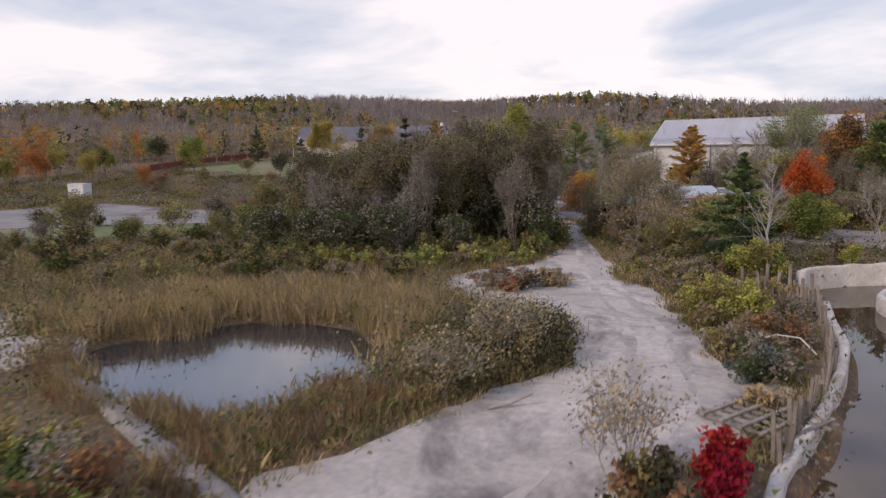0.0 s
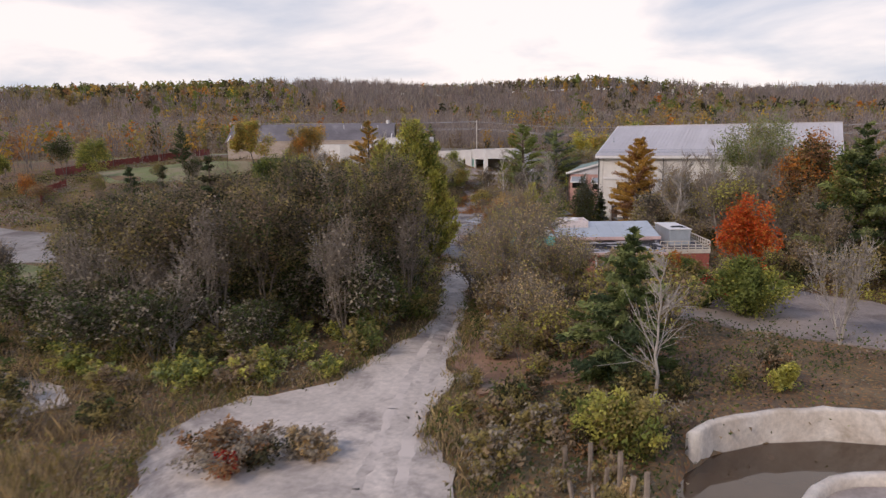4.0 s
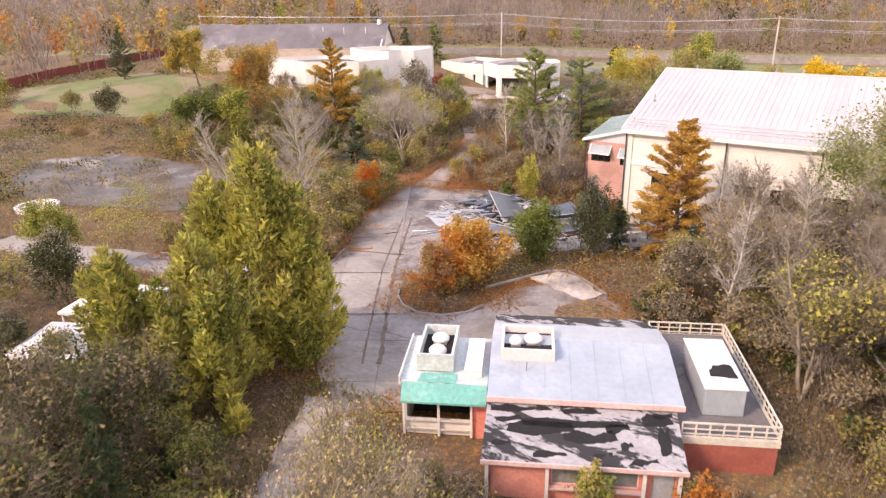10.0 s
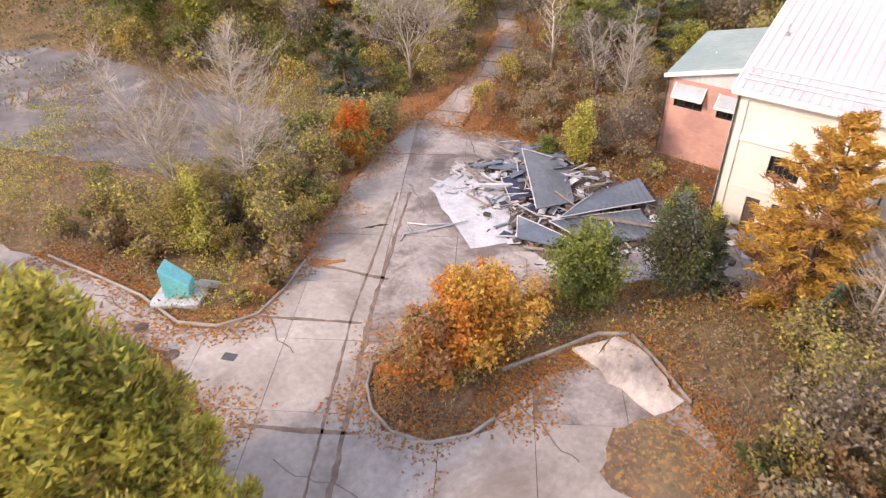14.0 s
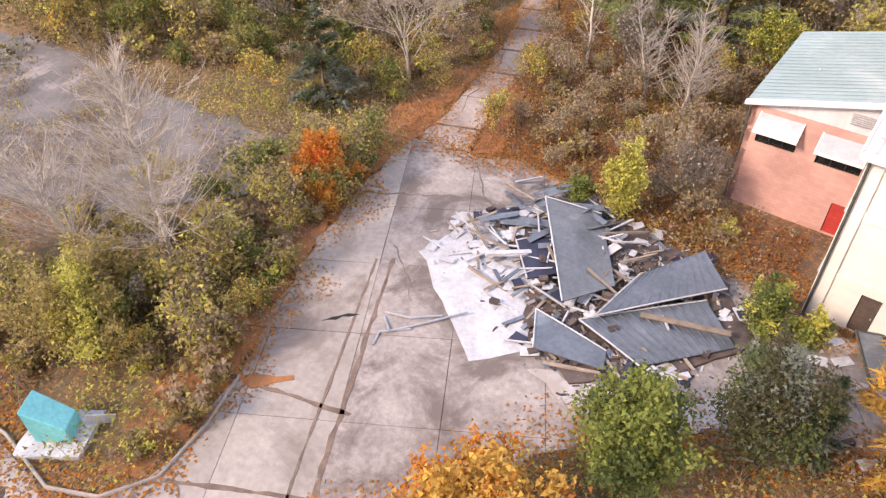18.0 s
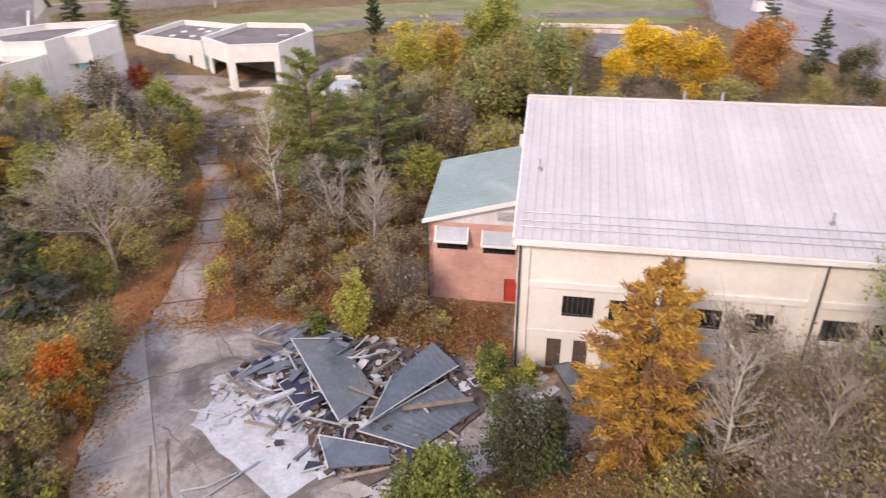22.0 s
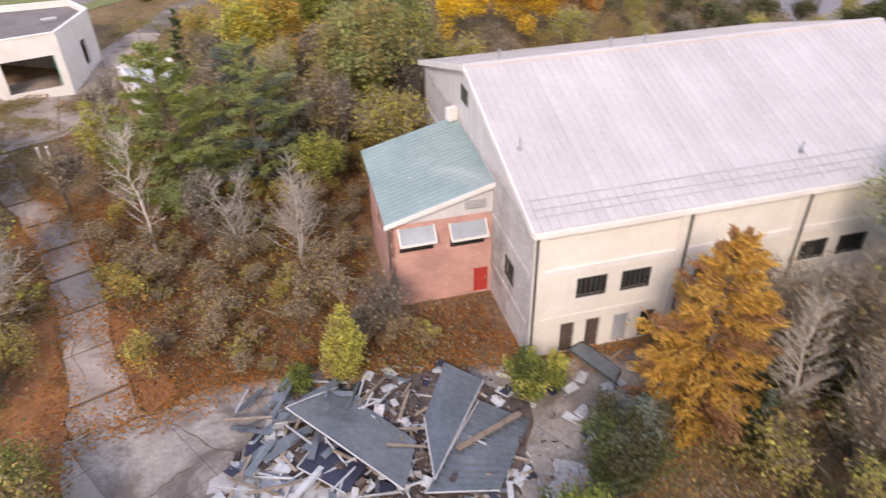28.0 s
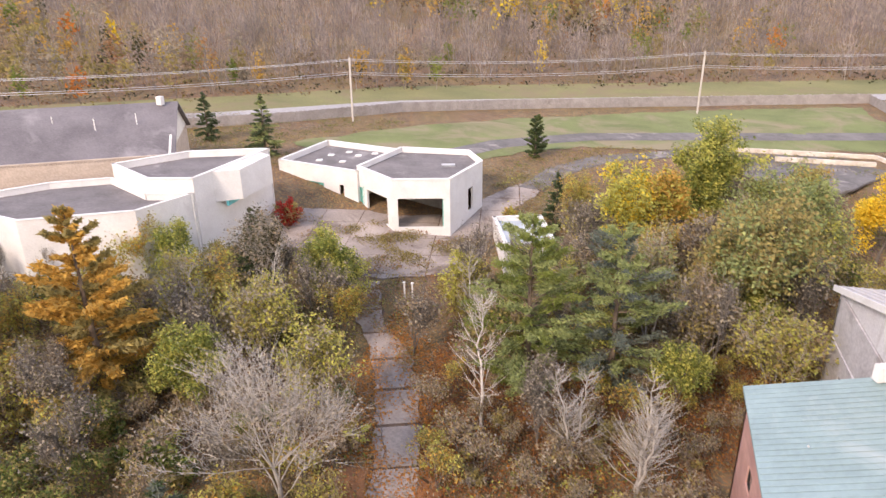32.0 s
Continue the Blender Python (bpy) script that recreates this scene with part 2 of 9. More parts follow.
def part(name, bm, mat, parent=None, label="", bevel=0.0):
    if bevel:
        bmesh.ops.bevel(bm, geom=[e for e in bm.edges if len(e.link_faces) == 2 and e.calc_face_angle(0) > 0.5], offset=bevel, segments=1, affect="EDGES", clamp_overlap=True)
    me = bpy.data.meshes.new(name)
    bm.to_mesh(me)
    bm.free()
    me.materials.append(mat)
    ob = new(name, me)
    if parent:
        ob.parent = parent
    if label:
        ob["label"] = label
    return ob


def box_bm(size, at=(0, 0, 0), turn=0.0, bm=None, tilt=None):
    """A box of that size on the point at (middle of its base)."""
    bm = bm or bmesh.new()
    m = Matrix.Translation(at) @ Matrix.Rotation(radians(turn), 4, "Z")
    if tilt is not None:
        m = m @ tilt
    m = m @ Matrix.Translation((0, 0, size[2] / 2)) @ Matrix.Diagonal((*size, 1))
    bmesh.ops.create_cube(bm, size=1, matrix=m)
    return bm


def span_bm(lo, hi, bm=None):
    size = [b - a for a, b in zip(lo, hi)]
    return box_bm(size, ((lo[0] + hi[0]) / 2, (lo[1] + hi[1]) / 2, lo[2]), bm=bm)


def prism_bm(pts, z0, z1, bm=None):
    """A flat shape given by its corners, from z0 up to z1 (z1 may be one height a corner)."""
    bm = bm or bmesh.new()
    n = len(pts)
    tops = z1 if isinstance(z1, (list, tuple)) else [z1] * n
    lows = z0 if isinstance(z0, (list, tuple)) else [z0] * n
    lo = [bm.verts.new((x, y, z)) for (x, y), z in zip(pts, lows)]
    hi = [bm.verts.new((x, y, z)) for (x, y), z in zip(pts, tops)]
    faces = [bm.faces.new(hi), bm.faces.new(lo[::-1])]
    for k in range(n):
        faces.append(bm.faces.new((lo[k], lo[(k + 1) % n], hi[(k + 1) % n], hi[k])))
    bmesh.ops.recalc_face_normals(bm, faces=bm.faces[:])
    return bm


def thing(name, label, category, at=(0, 0, 0), turn=0.0, group=""):
    e = new(name)
    e.matrix_basis = pose(at[0], at[1], at[2], 0, 0, turn)
    e.empty_display_size = 0.5
    return tagged(e, label, category, group)


def inside(pts, poly):
    """Which of the points (n, 2) lie in the polygon."""
    x, y = pts[:, 0], pts[:, 1]
    hit = np.zeros(len(pts), bool)
    n = len(poly)
    for k in range(n):
        (x1, y1), (x2, y2) = poly[k], poly[(k + 1) % n]
        cross = (y1 > y) != (y2 > y)
        hit ^= cross & (x < (x2 - x1) * (y - y1) / ((y2 - y1) if y2 != y1 else 1e-9) + x1)
    return hit


def ragged(poly, step=1.2, by=0.25, seed=1):
    """The outline cut into short stretches that wander a little."""
    rnd, pts = random.Random(seed), []
    for (x1, y1), (x2, y2) in zip(poly, poly[1:] + poly[:1]):
        n = max(1, int(math.hypot(x2 - x1, y2 - y1) / step))
        for k in range(n):
            f = k / n
            pts.append((x1 + (x2 - x1) * f + rnd.uniform(-by, by), y1 + (y2 - y1) * f + rnd.uniform(-by, by)))
    return pts


def clipped(poly, cell):
    """The part of a polygon inside a convex cell."""
    out_ = list(poly)
    n = len(cell)
    for k in range(n):
        (x1, y1), (x2, y2) = cell[k], cell[(k + 1) % n]
        src, out_ = out_, []
        if not src:
            return []

        def side(p):
            return (x2 - x1) * (p[1] - y1) - (y2 - y1) * (p[0] - x1)

        for a, b in zip(src, src[1:] + src[:1]):
            sa, sb = side(a), side(b)
            if sa >= 0:
                out_.append(a)
            if (sa >= 0) != (sb >= 0):
                f = sa / (sa - sb)
                out_.append((a[0] + (b[0] - a[0]) * f, a[1] + (b[1] - a[1]) * f))
    return out_


def patch(name, poly, z, mat, label, category, thick=0.3, step=1.2, by=0.25, seed=1):
    """A flat piece of the setting with a worn outline, a wide one laid in cells so that it can follow the land."""
    poly = ragged(poly, step, by, seed)
    lo, hi = np.min(poly, 0), np.max(poly, 0)
    if max(hi - lo) > 30 and hi[1] > 38:
        bm = bmesh.new()
        for x in np.arange(lo[0], hi[0], 6.0):
            for y in np.arange(lo[1], hi[1], 6.0):
                got = clipped(poly, [(x, y), (x + 6, y), (x + 6, y + 6), (x, y + 6)])
                if len(got) > 2:
                    bm.faces.new([bm.verts.new((a, b, z)) for a, b in got])
        bmesh.ops.remove_doubles(bm, verts=bm.verts[:], dist=0.01)
        bmesh.ops.recalc_face_normals(bm, faces=bm.faces[:])
    else:
        bm = prism_bm(poly, z - thick, z)
        bmesh.ops.triangulate(bm, faces=[f for f in bm.faces if len(f.verts) > 4])
    return tagged(part(name, bm, mat), label, category, kind="structure")


def tubes(segs, sides):
    """Tapered round limbs: rows of start, end, both radii."""
    s = np.asarray(segs, float)
    p, q, r0, r1 = s[:, :3], s[:, 3:6], s[:, 6], s[:, 7]
    d = q - p
    d /= np.linalg.norm(d, axis=1, keepdims=True) + 1e-9
    ref = np.where(np.abs(d[:, 2:3]) > 0.9, [[1.0, 0, 0]], [[0, 0, 1.0]])
    u = np.cross(d, ref)
    u /= np.linalg.norm(u, axis=1, keepdims=True) + 1e-9
    v = np.cross(d, u)
    a = np.arange(sides) * 2 * np.pi / sides
    ring = u[:, None] * np.cos(a)[None, :, None] + v[:, None] * np.sin(a)[None, :, None]
    verts = np.concatenate([p[:, None] + ring * r0[:, None, None], q[:, None] + ring * r1[:, None, None]], 1)
    n, k = len(s), np.arange(sides)
    k2 = (k + 1) % sides
    f = np.stack([k, k2, k2 + sides, k + sides], 1)
    return verts.reshape(-1, 3), (f[None] + (np.arange(n) * 2 * sides)[:, None, None]).reshape(-1, 4)



# ---- ground ----
POND = [(-5.2, -103.6), (-5.6, -100.4), (-3.0, -97.6), (-3.6, -95.2), (0.2, -93.2), (4.6, -93.4), (6.2, -95.2), (9.6, -96.4), (9.0, -98.6), (10.4, -100.2), (8.2, -102.2), (9.4, -104.8), (6.9, -107.0), (4.2, -106.4), (0.8, -106.6)]
POOL = [(24.2, -110), (24.2, -103), (25.0, -98.5), (25.7, -93), (26.0, -88.5), (25.4, -83), (24.0, -78.5), (23.4, -74.6), (24.2, -71.6), (26.2, -69.4), (28.5, -68.0), (31.5, -67.2), (36, -67.6), (41, -70), (44, -76), (44.5, -84), (42, -95), (40, -112), (32, -118), (26, -116)]
PLAZA = [(-2, -41), (-7.5, -36.5), (-12, -32.5), (-19, -30.6), (-26, -32.5), (-40, -36), (-50, -37), (-50, -34), (-41, -32.2), (-33, -29.8), (-24.4, -28.7), (-20.5, -28.9), (-18.3, -27.9), (-17.5, -25), (-19, -20.2), (-21.1, -16.2), (-23.4, -11), (-25.4, -5), (-26.2, 0.5), (-21.5, 1.5), (-18.5, 2.6), (-12, 2.2), (-8, 0.0), (-3, 0.2), (2.5, -0.8), (8, -1.2), (8, -4.5), (3, -8), (-3, -11), (-6, -15.5), (-9, -20), (-9.5, -24.8), (-7.8, -26.8), (-5.9, -27.6), (-3.4, -27.0), (-2.0, -24.6), (-1.5, -20), (1, -16.2), (5, -17.6), (8, -20), (9, -25), (6, -31), (1, -38)]
NORTH_PATH = [(-25.8, 0.6), (-27.0, 6), (-28.7, 12.5), (-30.9, 19.9), (-34.4, 27.0), (-41, 36.4), (-37.6, 38.4), (-34.0, 30.2), (-30.6, 26.4), (-28.0, 21.2), (-26.1, 15), (-24.6, 8), (-22.2, 1.6)]
FAR_PLAZA = [(-58, 47), (-57, 57), (-47, 58.5), (-42, 57.2), (-36, 58.8), (-32.5, 66.5), (-29, 74), (-25.5, 71), (-29.2, 58), (-28.6, 48), (-32, 41), (-38, 39), (-44, 40), (-50, 43)]
OLD_LOT = [(-78, -19), (-72, -10), (-62, -6.5), (-46, -6), (-32.5, -4.5), (-30.5, -10.5), (-35.5, -17.5), (-45, -21.5), (-56, -25.5), (-68, -27)]
PAD = [(-90, -66), (-84, -45), (-60, -42), (-38, -49), (-44, -56), (-66, -71)]
SAND_ROAD = [(12.2, -112.5), (11.6, -109.0), (13.0, -104.5), (14.3, -99.6), (15.9, -96.2), (15.0, -92.4), (13.3, -88.9), (9.5, -87.8), (6.2, -86.6), (3.6, -83.8), (2.3, -80.6), (3.0, -76.8), (5.5, -73.2), (5.4, -68.6), (5.2, -64.0), (4.0, -58.3), (-1.6, -47.0), (-5, -40), (-2, -38.5), (1.6, -46.2), (5.6, -57.6), (8.2, -63.2), (9.6, -67.4), (11.4, -70.6), (12.4, -75.6), (14.0, -77.6), (16.5, -80.0), (18.0, -84.8), (20.2, -89.8), (20.9, -93.0), (23.7, -95.6), (22.6, -101), (21.2, -104), (21.5, -112), (18, -120), (12, -120)]
YARD = [(18, -52), (20, -44), (24, -38), (32, -42), (40, -48), (36, -55), (27, -54)]
LOT_POLY = [(34, 106), (37, 146), (52, 146), (90, 156), (150, 176), (235, 165), (235, 20), (120, 0), (72, 18), (52, 62)]
ROAD_LINE = [(-330, -20), (-230, 40), (-150, 82), (-97, 108), (-64, 127), (-2.7, 143.5), (55, 159), (103, 180), (160, 214), (260, 260)]
FENCE_LINE = [(-118, 84), (-95, 97), (-80, 105), (-61, 118.6), (-39, 126), (-3, 136.2), (35, 147)]
LAWNS = [[(-72, 90), (-58, 104), (-38, 116), (-3, 131), (32, 142), (33, 112), (27, 104), (0, 99), (-22, 97), (-40, 84), (-62, 82)], [(-140, 8), (-112, -8), (-86, 6), (-98, 28), (-132, 34)], [(-70, -80), (-66, -73), (-46, -58), (-30, -62), (-36, -72), (-56, -84)]]
HOUSES = [[(-1, -1), (32, -1), (32, 27), (-1, 27)], [(-7.5, 6), (0, 6), (0, 17), (-7.5, 17)], [(1, -40), (8.6, -43), (17.6, -38.5), (20.6, -33.6), (15.6, -23), (9.8, -25.8), (-0.8, -32.6)], [(-67, 59), (-66, 78), (-34, 80), (-30, 66), (-36, 56), (-44, 55), (-52, 59)], [(-118, 30), (-95, 82), (-60, 70), (-56, 58), (-64, 38), (-80, 28)], [(-30, 42), (-31, 56), (-21, 56), (-21, 43)]]


def near_line(pts, line):
    best = np.full(len(pts), 1e9)
    for (x1, y1), (x2, y2) in zip(line, line[1:]):
        d = np.array([x2 - x1, y2 - y1])
        f = np.clip(((pts - (x1, y1)) @ d) / (d @ d), 0, 1)
        best = np.minimum(best, np.hypot(*(pts - (x1, y1) - f[:, None] * d).T))
    return best


def edge_depth(pts, poly):
    """How far inside the polygon (positive) or outside it."""
    d = near_line(pts, poly + poly[:1])
    return np.where(inside(pts, poly), d, -d)


def smoothstep(a, b, x):
    f = np.clip((x - a) / (b - a), 0, 1)
    return f * f * (3 - 2 * f)


def beyond_road(pts):
    """Metres past the far road, away from the park (negative on this side)."""
    line = ROAD_LINE
    xs = np.array([p[0] for p in line])
    ys = np.array([p[1] for p in line])
    side = pts[:, 1] - np.interp(pts[:, 0], xs, ys)
    return np.sign(side) * near_line(pts, line)


def ground_height(pts):
    x, y = pts[:, 0], pts[:, 1]
    z = -0.06 + 0.045 * np.sin(x * 0.31 + 1.3 * np.sin(y * 0.17)) * np.cos(y * 0.27 + 0.6)
    z = z - 1.0 * smoothstep(-0.4, 2.2, edge_depth(pts, POND))
    z = z - 2.2 * smoothstep(-0.3, 0.9, edge_depth(pts, POOL))
    b = beyond_road(pts)
    z = z + 9.0 * smoothstep(25, 260, b) + 30.0 * smoothstep(220, 850, b) + 22.0 * smoothstep(150, 520, -x) * smoothstep(140, 480, b)
    z = z + 40.0 * np.exp(-(((x + 235) / 170) ** 2) - ((y - 800) / 240) ** 2)
    z = z + 10.0 * np.exp(-(((x - 330) / 210) ** 2) - ((y - 820) / 260) ** 2) + 14 * np.sin(x * 0.009 + 1) * smoothstep(300, 800, b)
    left = smoothstep(150, 420, -x) * smoothstep(-260, 40, y)
    return z + 6.0 * left * (b < 0)


def grid_lines(lo, hi, fine, reach):
    inner = np.arange(lo, hi + fine / 2, fine)
    steps, out = fine, []
    at = 0.0
    while at < reach:
        steps *= 1.16
        at += steps
        out.append(at)
    out = np.array(out)
    return np.concatenate([lo - out[::-1], inner, hi + out])


gx, gy = grid_lines(-75, 60, 0.9, 1500), grid_lines(-122, 110, 1.0, 1500)
gxx, gyy = np.meshgrid(gx, gy)
flat = np.stack([gxx.ravel(), gyy.ravel()], 1)
gverts = np.column_stack([flat, ground_height(flat)])
nx, ny = len(gx), len(gy)
gi = np.arange(nx * ny).reshape(ny, nx)
gfaces = np.stack([gi[:-1, :-1], gi[:-1, 1:], gi[1:, 1:], gi[1:, :-1]], -1).reshape(-1, 4)
LEAF_BED = surface("leaf_litter", (0.40, 0.165, 0.062), (0.23, 0.10, 0.045), 0.95, 0.5, 7.0, (0.13, 0.075, 0.045), (0.55, 0.66), bump=0.7)
tagged(mesh_object("ground", gverts, gfaces, GROUND, smooth=True), "leaf-littered rough ground with olive grass", "ground", kind="structure")

patch("sand_track", SAND_ROAD, 0.05, SAND, "pale sandy vehicle track, rutted and stained", "track", 0.4, 1.0, 0.35, 3)
patch("sand_flat", [(-16, -99), (-15, -104.5), (-4.8, -106.3), (-3.8, -104.5), (-6.2, -101)], 0.04, SAND, "pale bare sand beside the reeds", "sand", 0.4, 1, 0.3, 5)
patch("sand_flat", [(-14, -84), (-13, -80.2), (-8, -79.6), (-4.6, -81.2), (-4.6, -84.6), (-9, -86)], 0.04, SAND, "pale bare sand among weeds", "sand", 0.4, 0.9, 0.5, 6)
LITTER = surface("needle_litter", (0.36, 0.21, 0.13), (0.22, 0.125, 0.08), 0.95, 0.4, 6.0, (0.42, 0.30, 0.21), (0.50, 0.62), bump=0.5)
patch("leaf_bed", [(-17.8, -26), (-19.2, -20), (-21.2, -16), (-23.4, -11), (-25.4, -4.4), (-26.0, 0.6), (-27.2, 6), (-28.8, 12), (-30.2, 12), (-30.6, 6), (-30.2, 0), (-28.8, -5), (-26.4, -9), (-24.2, -14), (-22.4, -19), (-21.0, -25), (-19, -27.2)], 0.05, LEAF_BED, "orange-brown carpet of fallen leaves along the plaza", "leaf litter", 0.3, 0.8, 0.4, 9)
patch("leaf_bed", [(-22.0, 1.8), (-24.4, 8), (-25.4, 12), (-24.2, 12.4), (-22.6, 8), (-20.6, 3.0)], 0.05, LEAF_BED, "brown fallen leaves beside the slab path", "leaf litter", 0.3, 0.8, 0.4, 10)
patch("litter_bed", [(9.8, -67.2), (8.4, -62.6), (11.4, -57.6), (17.2, -59.6), (18.0, -66.0), (13.6, -71.2)], 0.035, LITTER, "orange-brown litter on bare ground", "litter", 0.3, 0.9, 0.5, 8)
patch("old_lot", OLD_LOT, 0.05, ASPHALT, "cracked grey asphalt lot with moss", "asphalt lot", 0.3, 1.5, 0.5, 6)
patch("concrete_pad", PAD, 0.05, CONCRETE, "pale weathered concrete pad", "concrete pad", 0.3, 2, 0.5, 7)
patch("parking_lot", LOT_POLY, 0.04, LOT, "wide empty grey parking lot with worn lines", "parking lot", 0.3, 5, 0.6, 8)
for n, lawn in enumerate(LAWNS):
    patch("lawn_%d" % (n + 1), lawn, 0.03, GRASS, "green mown lawn with bare spots", "lawn", 0.3, 2.5, 0.8, 9 + n)
patch("booth_yard", YARD, 0.04, CONCRETE_DARK, "brown weathered concrete yard", "yard", 0.3, 1.5, 0.5, 15)


def ribbon(name, line, width, z, mat, label, category, seed=1):
    lo, hi = [], []
    for k, (x, y) in enumerate(line):
        x1, y1 = line[max(k - 1, 0)]
        x2, y2 = line[min(k + 1, len(line) - 1)]
        d = math.hypot(x2 - x1, y2 - y1)
        nx_, ny_ = -(y2 - y1) / d, (x2 - x1) / d
        lo.append((x - nx_ * width / 2, y - ny_ * width / 2))
        hi.append((x + nx_ * width / 2, y + ny_ * width / 2))
    return patch(name, lo + hi[::-1], z, mat, label, category, 0.3, 6, 0.15, seed)


ROAD_MAT = surface("road_asphalt", (0.42, 0.39, 0.37), (0.33, 0.305, 0.29), 0.9, 0.08, 2.0, bump=0.15)
ribbon("verge", [(x - 3, y + 9) for x, y in ROAD_LINE], 26, 0.02, VERGE, "dry grass verge along the road", "verge")
ribbon("road", ROAD_LINE, 7.0, 0.06, ROAD_MAT, "two-lane country road of pale asphalt", "road")
ribbon("drive", [(-46, 84), (-36, 96), (-22, 104), (-4, 108), (16, 112), (34, 116)], 5.5, 0.06, ASPHALT, "curved grey asphalt drive across the lawn", "drive")
ribbon("drive", [(-27, 72), (-24, 82), (-18, 90), (-6, 96)], 4.0, 0.055, ASPHALT, "grey asphalt path beside the lawn", "path")

# standing water
patch("pond_water", [(-6.4, -105.2), (-7.4, -99.2), (-5.6, -95.2), (-1.2, -92.8), (4.8, -92.6), (10.4, -95.6), (12.6, -99.4), (12.2, -104.6), (10.2, -108.4), (5.5, -109.2), (-0.2, -108.4)], -0.33, POND_WATER, "still pond reflecting the clouded sky", "pond", 0.02, 3, 0.1, 2)
patch("pool_water", [(23.6, -111), (23.2, -72), (28, -66.8), (36, -66.8), (44, -70), (46, -80), (44, -96), (41, -113), (32, -119), (25, -117)], -0.75, POOL_WATER, "brown pool water reflecting the sky", "water", 0.02, 5, 0.1, 3)

# ---- building materials ----
CREAM = surface("cream_render", (0.76, 0.73, 0.675), (0.68, 0.64, 0.58), 0.85, 0.35, 2.0, (0.62, 0.565, 0.495), (0.58, 0.76), bump=0.15, grain=0.25)
GABLE_GREY = surface("weathered_block_wall", (0.60, 0.57, 0.56), (0.42, 0.39, 0.385), 0.88, 0.5, 4.0, (0.30, 0.265, 0.25), (0.52, 0.66), bump=0.3)
WHITE = surface("white_paint", (0.80, 0.78, 0.75), (0.69, 0.66, 0.63), 0.7, 0.5, 7.0, (0.50, 0.47, 0.43), (0.62, 0.78), bump=0.1, grain=0.3)
ROOF_WHITE = surface("white_sheet_metal", (0.56, 0.525, 0.52), (0.49, 0.455, 0.45), 0.42, 0.25, 3.0, metal=0.1, bump=0.05, random_by=0.05, grain=0.3)
ROOF_TEAL = surface("teal_sheet_metal", (0.29, 0.39, 0.385), (0.23, 0.315, 0.31), 0.4, 0.3, 3.0, (0.38, 0.45, 0.44), (0.55, 0.7), metal=0.15, bump=0.05, random_by=0.05, grain=0.35)
ROOF_BLUE = surface("pale_blue_sheet", (0.45, 0.505, 0.545), (0.38, 0.43, 0.465), 0.4, 0.4, 3.0, (0.60, 0.62, 0.66), (0.55, 0.72), metal=0.2, bump=0.05, grain=0.35)
ROOF_TAR = surface("torn_tar_roof", (0.47, 0.45, 0.45), (0.36, 0.335, 0.33), 0.8, 0.8, 5.0, (0.035, 0.032, 0.032), (0.50, 0.53), bump=0.4, stretch=(0.6, 1.6, 1))
ROOF_FLAT = surface("flat_roof_felt", (0.215, 0.19, 0.185), (0.135, 0.12, 0.115), 0.85, 0.4, 4.0, (0.32, 0.29, 0.28), (0.58, 0.7), bump=0.3)
SHINGLE = surface("dark_shingles", (0.20, 0.18, 0.185), (0.13, 0.115, 0.12), 0.85, 0.25, 5.0, (0.27, 0.25, 0.25), (0.55, 0.7), bump=0.4)
PIPE = surface("dark_downpipe", (0.13, 0.14, 0.13), (0.08, 0.085, 0.08), 0.55, 2.0, 9.0, metal=0.4)
# near-black: shade of unlit insides put into the colour; also black tar
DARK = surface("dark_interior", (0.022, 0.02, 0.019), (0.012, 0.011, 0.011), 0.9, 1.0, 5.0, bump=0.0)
DOOR_BROWN = surface("brown_door", (0.12, 0.085, 0.07), (0.075, 0.055, 0.045), 0.7, 2.0, 8.0, bump=0.2)
DOOR_GREY = surface("grey_door", (0.42, 0.44, 0.47), (0.33, 0.35, 0.38), 0.6, 1.5, 8.0)
RED_PAINT = surface("red_paint", (0.52, 0.06, 0.045), (0.40, 0.04, 0.035), 0.5, 1.5, 8.0)
SALMON = surface("salmon_paint", (0.80, 0.33, 0.265), (0.68, 0.25, 0.20), 0.75, 0.7, 6.0, (0.70, 0.40, 0.33), (0.60, 0.74), bump=0.15)
BRICK_RED = surface("red_brick_paint", (0.44, 0.13, 0.095), (0.34, 0.095, 0.07), 0.8, 0.8, 6.0, (0.26, 0.09, 0.07), (0.56, 0.7), bump=0.3)
PINK_TRIM = surface("pink_trim", (0.80, 0.58, 0.54), (0.68, 0.47, 0.44), 0.6, 0.8, 6.0)
TEAL = surface("teal_paint", (0.16, 0.52, 0.44), (0.12, 0.42, 0.36), 0.5, 0.5, 4.0, (0.45, 0.66, 0.60), (0.52, 0.66))
PALE_MINT = surface("pale_mint_roof", (0.62, 0.68, 0.66), (0.50, 0.55, 0.53), 0.5, 0.5, 4.0, (0.30, 0.56, 0.50), (0.56, 0.68))
CYAN = surface("turquoise_panel", (0.14, 0.60, 0.62), (0.10, 0.50, 0.53), 0.45, 0.8, 6.0)
ALU = surface("grey_metal", (0.52, 0.53, 0.55), (0.40, 0.41, 0.43), 0.4, 1.0, 8.0, (0.30, 0.28, 0.26), (0.6, 0.72), metal=0.55)
LATTICE = surface("cream_timber", (0.74, 0.68, 0.58), (0.60, 0.54, 0.46), 0.7, 1.0, 9.0)
WOOD = surface("weathered_timber", (0.40, 0.32, 0.25), (0.24, 0.19, 0.15), 0.85, 1.5, 9.0, random_by=0.3, bump=0.4)
RAW_WOOD = surface("split_timber", (0.40, 0.31, 0.225), (0.22, 0.165, 0.125), 0.85, 1.5, 9.0, random_by=0.35, bump=0.3)
